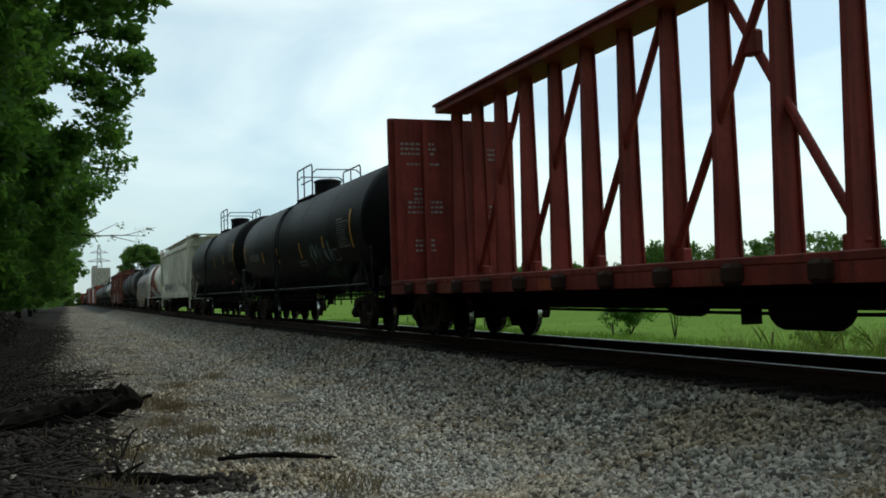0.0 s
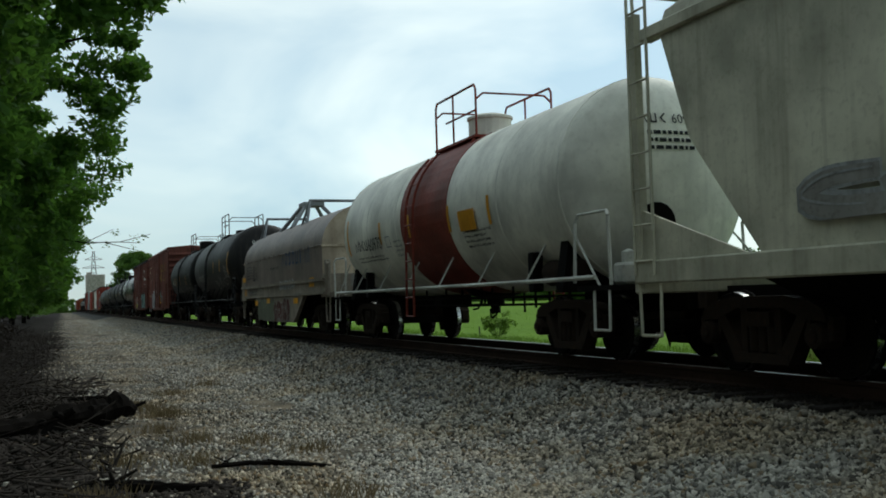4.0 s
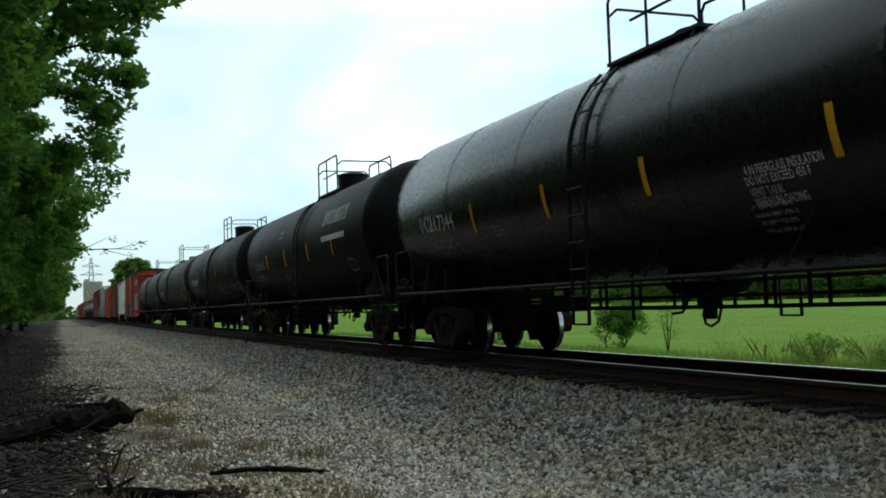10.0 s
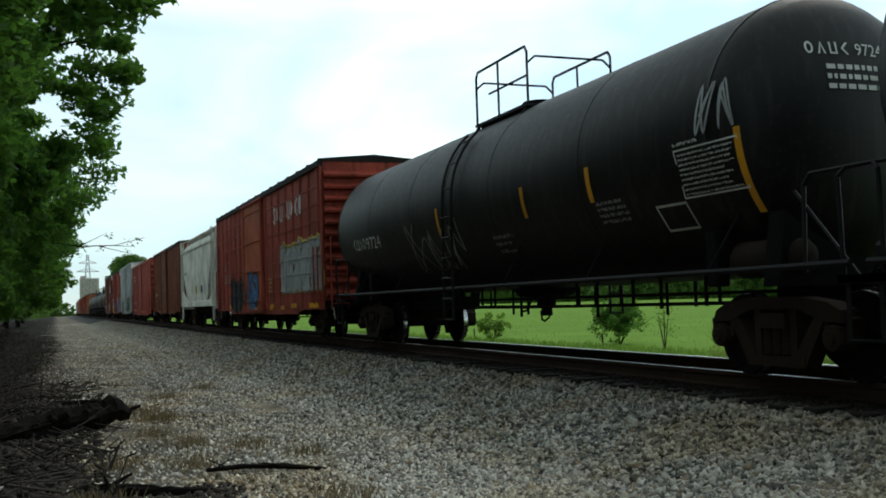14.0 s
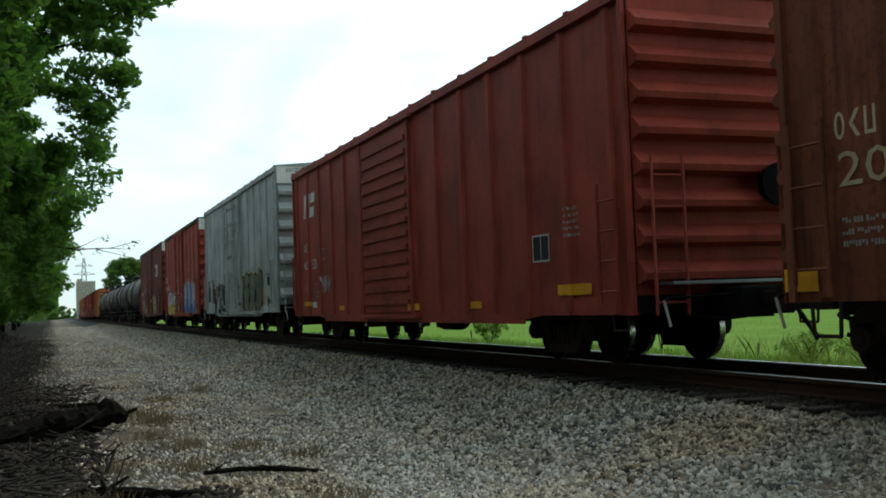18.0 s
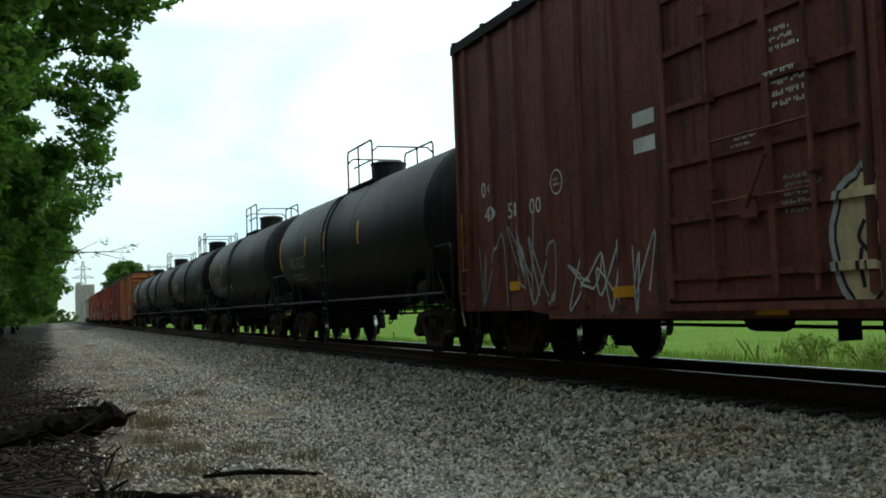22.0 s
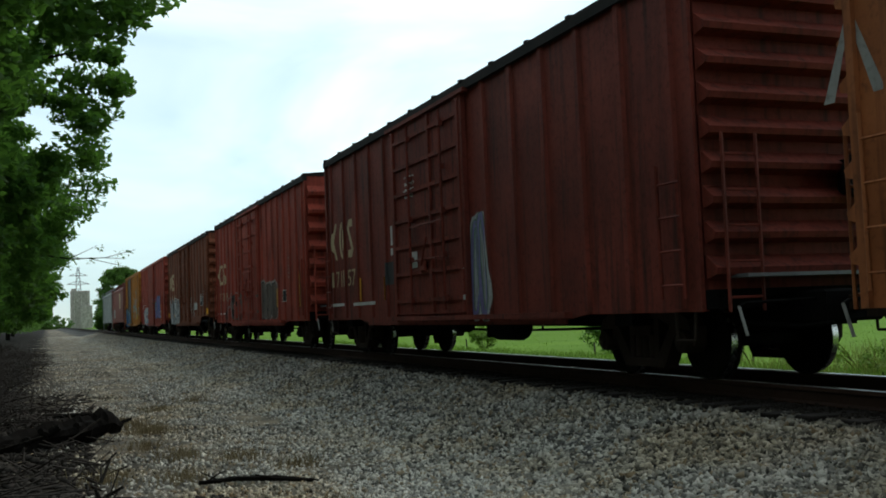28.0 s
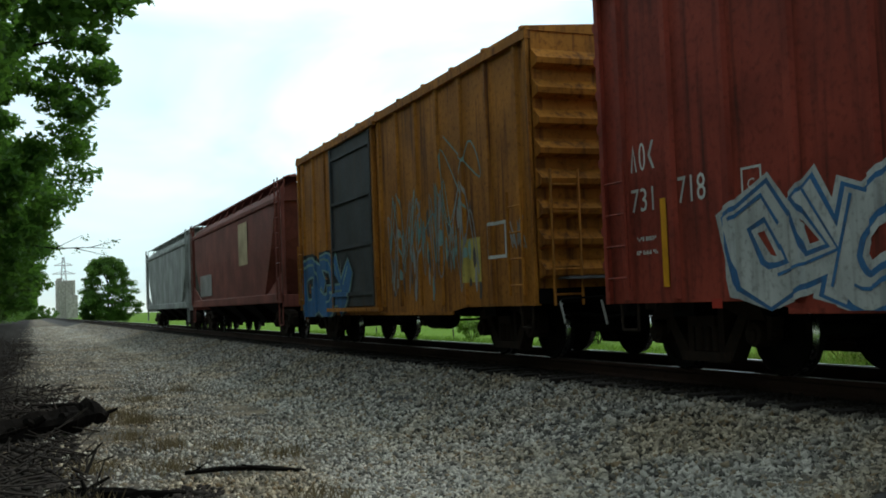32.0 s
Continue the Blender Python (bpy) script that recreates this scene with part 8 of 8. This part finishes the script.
def build_brush():
    rng = np.random.default_rng(5)
    n = 9000
    y = 11 + 55 * rng.random(n) ** 1.6
    x = -7.5 + 6.6 * rng.random(n) + np.minimum(0.9, (y - 11) * 0.03)
    h = (0.25 + 1.25 * np.clip((-1.3 - x) / 3.0, 0, 1)) * rng.random(n)
    p0 = np.stack([x, y, zland(x) + h], 1)
    d = rng.normal(size=(n, 3)) * np.array([0.28, 0.28, 0.2])
    v, f = sticks(p0, p0 + d, 0.004 + 0.012 * rng.random(n) ** 3, 0.003 + 0.004 * rng.random(n))
    tagged(new("dead_brush", bulk_mesh("dead_brush", v, f, M["dead_wood"])), "tangle of dark dead twigs on the bank", "brush", kind="stuff")
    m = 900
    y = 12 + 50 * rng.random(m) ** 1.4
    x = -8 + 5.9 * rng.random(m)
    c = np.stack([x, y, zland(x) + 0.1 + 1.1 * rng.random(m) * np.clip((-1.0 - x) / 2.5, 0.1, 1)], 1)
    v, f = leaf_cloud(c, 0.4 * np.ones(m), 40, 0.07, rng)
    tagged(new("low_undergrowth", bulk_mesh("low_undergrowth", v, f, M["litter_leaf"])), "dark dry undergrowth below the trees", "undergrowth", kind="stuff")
    # twigs strewn over the edge of the road
    n = 800
    y = 8.5 + 16 * rng.random(n) ** 1.3
    x = -2.4 + 2.9 * rng.random(n) + (y - 9) * 0.03
    a = rng.random(n) * 6.28
    ln = 0.12 + 0.55 * rng.random(n) ** 2
    p0 = np.stack([x, y, zland(x) + 0.03 + 0.13 * rng.random(n)], 1)
    p1 = p0 + np.stack([np.cos(a) * ln, np.sin(a) * ln * 0.9, 0.12 * rng.normal(size=n)], 1)
    v, f = sticks(p0, p1, 0.009 + 0.022 * rng.random(n) ** 3, 0.006 + 0.006 * rng.random(n))
    tagged(new("strewn_twigs", bulk_mesh("strewn_twigs", v, f, M["dead_wood"])), "dark twigs and bark strewn beside the road", "twigs", kind="stuff")


build_brush()


def leafy_bank():
    """Low leafy growth that closes the gap below the crowns, down the line."""
    rng = np.random.default_rng(15)
    m = 1500
    y = 62 + 200 * rng.random(m) ** 1.5
    x = -7.5 + 4.7 * rng.random(m) + np.minimum(1.2, (y - 26) * 0.01)
    h = 1.7 + 2.0 * rng.random(m) * np.clip((-2.6 - x) / 2.5 + 0.35, 0.25, 1)
    c = np.stack([x, y, zland(x) + h], 1)
    v, f = leaf_cloud(c, 0.55 + 0.004 * y, 32, 0.14, rng)
    tagged(new("leafy_undergrowth", bulk_mesh("leafy_undergrowth", v, f, M["leaf_dark"])), "green leafy undergrowth below the roadside trees", "undergrowth", kind="stuff")


leafy_bank()


def log(name, pts, radii, label, stubs=0, seed=1):
    """A knotty stem through the given points, with broken stubs."""
    rng = random.Random(seed)
    bm = bmesh.new()
    n, rings = 12, []
    P = [Vector(p) for p in pts]
    steps = 9
    for i in range(len(P) - 1):
        d = (P[i + 1] - P[i]).normalized()
        a = d.cross(Vector((0, 0, 1))).normalized()
        b = a.cross(d)
        for k in range(steps + (i == len(P) - 2)):
            f = k / steps
            p, r = P[i].lerp(P[i + 1], f), radii[i] * (1 - f) + radii[i + 1] * f
            ring_v = []
            for m in range(n):
                w = 2 * math.pi * m / n
                u = a * math.cos(w) + b * math.sin(w)
                q = r * (1 + 0.6 * noise.noise(p * 3 + u * 0.7) + 0.4 * noise.noise(p * 9 + u * 1.8) + 0.12 * math.sin(m * 2.6))
                ring_v.append(bm.verts.new(p + u * q))
            rings.append(ring_v)
    for ra, rb in zip(rings, rings[1:]):
        for k in range(n):
            bm.faces.new((ra[k], ra[(k + 1) % n], rb[(k + 1) % n], rb[k]))
    bm.faces.new(rings[0])
    bm.faces.new(rings[-1][::-1])
    bmesh.ops.recalc_face_normals(bm, faces=bm.faces[:])
    me = finish(bm, name)
    me.materials.append(M["bark"])
    ob = tagged(new(name, me), label, "log")
    for k in range(stubs):
        i = rng.randrange(len(P) - 1)
        p = P[i].lerp(P[i + 1], rng.random())
        d = Vector((rng.uniform(-0.5, 0.6), rng.uniform(-0.6, 0.3), rng.uniform(0.05, 0.3)))
        part("branch_stub", rod(bmesh.new(), p, p + d * 0.5, radii[i] * 0.5, 7, radii[i] * 0.28), M["bark"], ob)
    return ob


log("fallen_log", [(0.98, 15.6, -0.58), (0.74, 15.4, -0.46), (0.3, 15.1, -0.55), (-0.7, 14.4, -0.6), (-2.2, 13.2, -0.5)], [0.08, 0.17, 0.15, 0.12, 0.12], "dark fallen log lying at the edge of the road", 10, 2)
log("broken_branch", [(1.45, 10.78, -0.74), (1.8, 10.7, -0.71), (2.2, 10.45, -0.72), (2.6, 10.25, -0.75)], [0.02, 0.03, 0.026, 0.012], "thin dark branch lying on the gravel", 3, 3)
log("broken_branch", [(0.2, 10.2, -0.72), (0.7, 9.7, -0.7), (1.3, 9.6, -0.74)], [0.05, 0.055, 0.03], "thick dark branch lying on the gravel", 3, 4)
log("broken_branch", [(0.1, 19.5, -0.68), (0.6, 19.0, -0.64), (0.9, 18.9, -0.68)], [0.03, 0.04, 0.02], "short dark branch beside the road", 2, 5)


def stones(name, n, xr, yr, size, seed, label, bias=1.5, key="stone", flat=1.0, cat="ballast", edge=0.0, thin=()):
    rng = np.random.default_rng(seed)
    x = xr[0] + (xr[1] - xr[0]) * rng.random(n)
    y = yr[0] + (yr[1] - yr[0]) * rng.random(n) ** bias
    if thin:
        keep = (x > thin[0]) | (rng.random(n) < thin[1]) | (np.sin(x * 2.1 + y * 0.9) + np.sin(y * 0.37 + 1.0) > 1.0)
        x, y = x[keep], y[keep]
        n = len(x)
    if edge:
        x -= edge * rng.random(n) ** 4 * (1 + np.sin(y * 1.3) * 0.5 + np.sin(y * 0.47))
    octa = np.array([[1, 0, 0], [-1, 0, 0], [0, 1, 0], [0, -1, 0], [0, 0, 1], [0, 0, -1]], float) * 1.45
    v = octa[None] + 0.42 * rng.normal(size=(n, 6, 3))
    v *= (size * rng.uniform(0.45, 1.25, n))[:, None, None] * rng.uniform(0.6, 1.15, (n, 1, 3))
    q, _ = np.linalg.qr(rng.normal(size=(n, 3, 3)))
    v = np.einsum("nij,nkj->nki", q, v)
    v[..., 2] *= flat
    v += np.stack([x, y, zland(x) + size * (0.1 + 0.7 * rng.random(n))], 1)[:, None]
    f = np.array([[0, 2, 4], [2, 1, 4], [1, 3, 4], [3, 0, 4], [2, 0, 5], [1, 2, 5], [3, 1, 5], [0, 3, 5]])
    faces = (np.arange(n)[:, None, None] * 6 + f[None]).reshape(-1, 3)
    return tagged(new(name, bulk_mesh(name, v.reshape(-1, 3), faces, M[key])), label, cat, kind="stuff")


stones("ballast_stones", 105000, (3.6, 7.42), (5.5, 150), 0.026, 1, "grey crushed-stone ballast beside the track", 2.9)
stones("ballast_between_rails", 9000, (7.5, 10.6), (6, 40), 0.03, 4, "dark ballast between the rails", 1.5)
stones("road_gravel", 92000, (0.3, 4.2), (7.5, 170), 0.0195, 2, "pale gravel of the service road", 3.6, edge=0.9, thin=(2.3, 0.4))


stones("bark_litter", 2600, (-2.4, 0.5), (9, 22), 0.05, 6, "dark bark chips and clods beside the road", 1.5, "dead_wood", 0.6, "litter")
stones("pale_litter", 700, (-2.2, 0.4), (9, 20), 0.022, 9, "pale stones and chips among the dark litter", 1.4, "stone", 0.6, "litter")
stones("dark_clods", 520, (0.2, 1.6), (9.0, 10.0), 0.034, 7, "dark heap of dirt and bark on the gravel", 1.0, "dead_wood", 0.7, "litter")


def blades(name, n, xr, yr, height, width, seed, key, label, bias=1.0, clumps=0):
    rng = np.random.default_rng(seed)
    x = xr[0] + (xr[1] - xr[0]) * rng.random(n)
    y = yr[0] + (yr[1] - yr[0]) * rng.random(n) ** bias
    if clumps:
        cx, cy = xr[0] + (xr[1] - xr[0]) * rng.random(clumps), yr[0] + (yr[1] - yr[0]) * rng.random(clumps) ** bias
        k = rng.integers(0, clumps, n)
        x, y = cx[k] + 0.16 * rng.normal(size=n), cy[k] + 0.22 * rng.normal(size=n)
    h = height * rng.uniform(0.4, 1.2, n)
    p = np.stack([x, y, zland(x)], 1)
    a = rng.random(n) * 6.28
    w = np.stack([np.cos(a), np.sin(a), 0 * a], 1) * width
    tip = p + np.stack([0.35 * h * rng.normal(size=n), 0.35 * h * rng.normal(size=n), h], 1)
    mid = (p + tip) / 2 + np.array([0, 0, 0.12]) * h[:, None]
    v = np.stack([p - w, p + w, mid + w * 0.7, tip, mid - w * 0.7], 1).reshape(-1, 3)
    f = np.arange(n * 5).reshape(-1, 5)
    return tagged(new(name, bulk_mesh(name, v, f, M[key])), label, "grass", kind="stuff")


blades("trackside_weeds", 26000, (11.3, 20), (9, 75), 0.24, 0.012, 21, "weed", "tall green weeds beyond the track", 1.4)
blades("young_crop", 6000, (20.5, 60), (12, 120), 0.07, 0.02, 22, "crop", "bright green young crop in the field", 1.4)
blades("brown_weeds", 1500, (17.2, 20.5), (15, 24.5), 0.85, 0.005, 24, "seedhead", "tall brownish seeding weeds by the field", 1.0, 70)
blades("dry_tufts", 2600, (0.2, 3.4), (8.5, 22), 0.14, 0.006, 23, "dry_grass", "straw-coloured grass tufts on the road", 1.3, 16)


def build_fence():
    fence = thing("field_fence", "short weathered wooden posts standing along the field", "fence")
    rng = random.Random(8)
    for x, y in ((19.9, 25.2), (20.3, 35.3), (19.7, 47.0), (20.1, 60.5)):
        h = rng.uniform(0.42, 0.55)
        bm = rod(bmesh.new(), (x, y, land(x, y) - 0.2), (x + rng.uniform(-0.05, 0.05), y + rng.uniform(-0.06, 0.06), land(x, y) + h), 0.04, 7, 0.035)
        part("fence_post", bm, M["post"], fence)


build_fence()


def shrub(name, x, y, h, s, clumps, per, leaf, seed, key, label, cat="bush"):
    rng = np.random.default_rng(seed)
    t = thing(name, label, cat)
    t.location = (x, y, land(x, y))
    for k in range(6):
        a = rng.random() * 6.28
        bm = rod(bmesh.new(), (0, 0, -0.1), (math.cos(a) * s * 0.6, math.sin(a) * s * 0.6, h * (0.5 + 0.4 * rng.random())), 0.018, 5, 0.006)
        part("stem", bm, M["bark"], t)
    c = rng.normal(size=(clumps, 3)) * np.array([s * 0.45, s * 0.45, h * 0.2]) + np.array([0, 0, h * 0.58])
    v, f = leaf_cloud(c, 0.16 * h * np.ones(clumps), per, leaf, rng)
    cr = part("leaves", bulk_mesh("leaves", v, f, M[key]), M[key], t)
    cr["kind"] = "stuff"


shrub("bush", 21.6, 36.2, 1.9, 1.0, 110, 60, 0.07, 31, "leaf", "round green bush in the field by the fence")
shrub("sapling", 20.6, 31.4, 1.9, 0.35, 14, 20, 0.05, 32, "weed", "thin half-bare sapling by the fence", "sapling")
shrub("bush", 19.6, 44.5, 1.3, 0.9, 40, 40, 0.07, 33, "weed", "small pale bush by the fence")
shrub("tall_weeds", 18.6, 21.5, 0.9, 1.0, 40, 26, 0.05, 34, "weed", "clump of tall brownish weeds near the track")
shrub("tall_weeds", 19.0, 19.0, 0.8, 0.9, 40, 26, 0.05, 35, "weed", "clump of tall brownish weeds near the track")


def far_woods(name, rows, seed, label):
    rng = np.random.default_rng(seed)
    cs, rs = [], []
    for x, y, h, s in rows:
        n = 60
        f = rng.random(n) ** 1.1
        a = rng.random(n) * 6.28
        r = s * np.sqrt(np.clip(1 - (2 * f - 0.8) ** 2, 0.05, 1)) * rng.random(n) ** 0.5
        cs.append(np.stack([x + r * np.cos(a), y + r * np.sin(a), land(x, y) + h * (0.0 + 0.95 * f)], 1))
        rs.append(np.full(n, h * 0.16))
    v, f = leaf_cloud(np.concatenate(cs), np.concatenate(rs), 22, 0.62, rng)
    tagged(new(name, bulk_mesh(name, v, f, M["leaf_dark"])), label, "woods", kind="stuff")


wr = random.Random(12)
far_woods("far_woods", [(205 - k * 0.38 + wr.uniform(-6, 10), 120 + k * 4.1, float(np.interp(120 + k * 4.1, (190, 207, 214, 225, 250, 270, 294, 307, 324, 350), (11, 12.5, 15, 16, 14.2, 13.8, 16, 13.4, 11.5, 11))) * wr.uniform(0.86, 1.06), wr.uniform(4.5, 6.5)) for k in range(170)], 41, "dark line of trees along the far edge of the field")
far_woods("field_hedge", [(203 - k * 0.23 + wr.uniform(-3, 3), 120 + k * 2.5, wr.uniform(5, 8.5), wr.uniform(3.5, 5)) for k in range(200)], 42, "low dark growth along the far edge of the field")
far_woods("far_woods_by_track", [(-70 + k * 4.2 if k < 19 else -140 + k * 14, 560 + wr.uniform(-30, 30), wr.uniform(6, 10) if k < 19 else wr.uniform(9, 15), wr.uniform(5, 8)) for k in range(32)], 43, "hazy trees at the far end of the track")


def build_elevator():
    el = thing("grain_elevator", "pale concrete grain elevator tower far down the line", "grain elevator")
    el.location = (19.5, 620, -1)
    part("tower", bx(-6, 4.4, -5, 5, 0, 21.6, 0.1), M["concrete"], el)
    part("annex", bx(-1, 5.6, -6.5, -5.05, 0, 13, 0.1), M["concrete"], el)
    bm = bmesh.new()
    for k in range(3):
        rod(bm, (-4 + k * 3.6, -5.3, 0), (-4 + k * 3.6, -5.3, 20.5), 0.5, 10)
    part("silo_ribs", bm, M["concrete"], el)
    part("roof_house", bx(-5.5, -2.5, -2, 2, 21.6, 23), M["concrete"], el)
    py = thing("power_pylon", "grey steel lattice pylon far behind the elevator", "pylon")
    py.location = (22, 760, -1)
    H = 43.0
    for sx in (-1, 1):
        for sy in (-1, 1):
            part("leg", rod(bmesh.new(), (sx * 3.5, sy * 3.5, 0), (sx * 0.6, sy * 0.6, H), 0.28, 5, 0.2), M["galv"], py)
    for k in range(9):
        z0, z1 = H * k / 9, H * (k + 1) / 9
        w0, w1 = 3.5 - 2.9 * k / 9, 3.5 - 2.9 * (k + 1) / 9
        bm = bmesh.new()
        rod(bm, (-w0, -w0, z0), (w1, -w1, z1), 0.16, 4)
        rod(bm, (w0, -w0, z0), (-w1, -w1, z1), 0.16, 4)
        part("lattice_brace", bm, M["galv"], py)
    for z, w in ((H * 0.72, 7.5), (H * 0.86, 6.0)):
        bm = bmesh.new()
        rod(bm, (-w, 0, z), (w, 0, z), 0.22, 4)
        rod(bm, (-w, 0, z), (0, 0, z + 2.2), 0.16, 4)
        rod(bm, (w, 0, z), (0, 0, z + 2.2), 0.16, 4)
        part("cross_arm", bm, M["galv"], py)


build_elevator()


def over_branch():
    """A bare-ended branch with few leaves that reaches out over the road."""
    t = thing("reaching_branch", "thin leafy branch reaching out over the road", "branch")
    bm = bmesh.new()
    pts = [(-1.5, 37, 3.6), (0.8, 36.5, 3.2), (1.9, 36.2, 3.2), (2.9, 36, 3.45)]
    for a, b, r in zip(pts, pts[1:], (0.035, 0.022, 0.012)):
        rod(bm, a, b, r, 5, r * 0.7)
    for a, b in (((1.4, 36.4, 3.2), (2.5, 36.2, 2.9)), ((1.9, 36.2, 3.2), (2.6, 36.1, 3.15)), ((0.8, 36.5, 3.2), (1.7, 36.4, 3.65))):
        rod(bm, a, b, 0.015, 4, 0.006)
    part("bough", bm, M["bark"], t)
    rng = np.random.default_rng(3)
    c = np.array([(0.9, 36.5, 3.2), (1.5, 36.3, 3.1), (1.8, 36.3, 3.5), (2.3, 36.2, 2.95), (2.4, 36.1, 3.3), (2.7, 36, 3.4), (0.3, 36.6, 3.3)])
    v, f = leaf_cloud(c, 0.22 * np.ones(len(c)), 14, 0.06, rng)
    cr = part("leaves", bulk_mesh("leaves", v, f, M["leaf"]), M["leaf"], t)
    cr["kind"] = "stuff"


over_branch()


# ---- movement: every car rolls towards the camera at one speed ----
def motions():
    for car, y in CARS:
        walk(car, [(t, pose(TRACK, y - SPEED * t, 0)) for t in (0, 16, 32)])


motions()
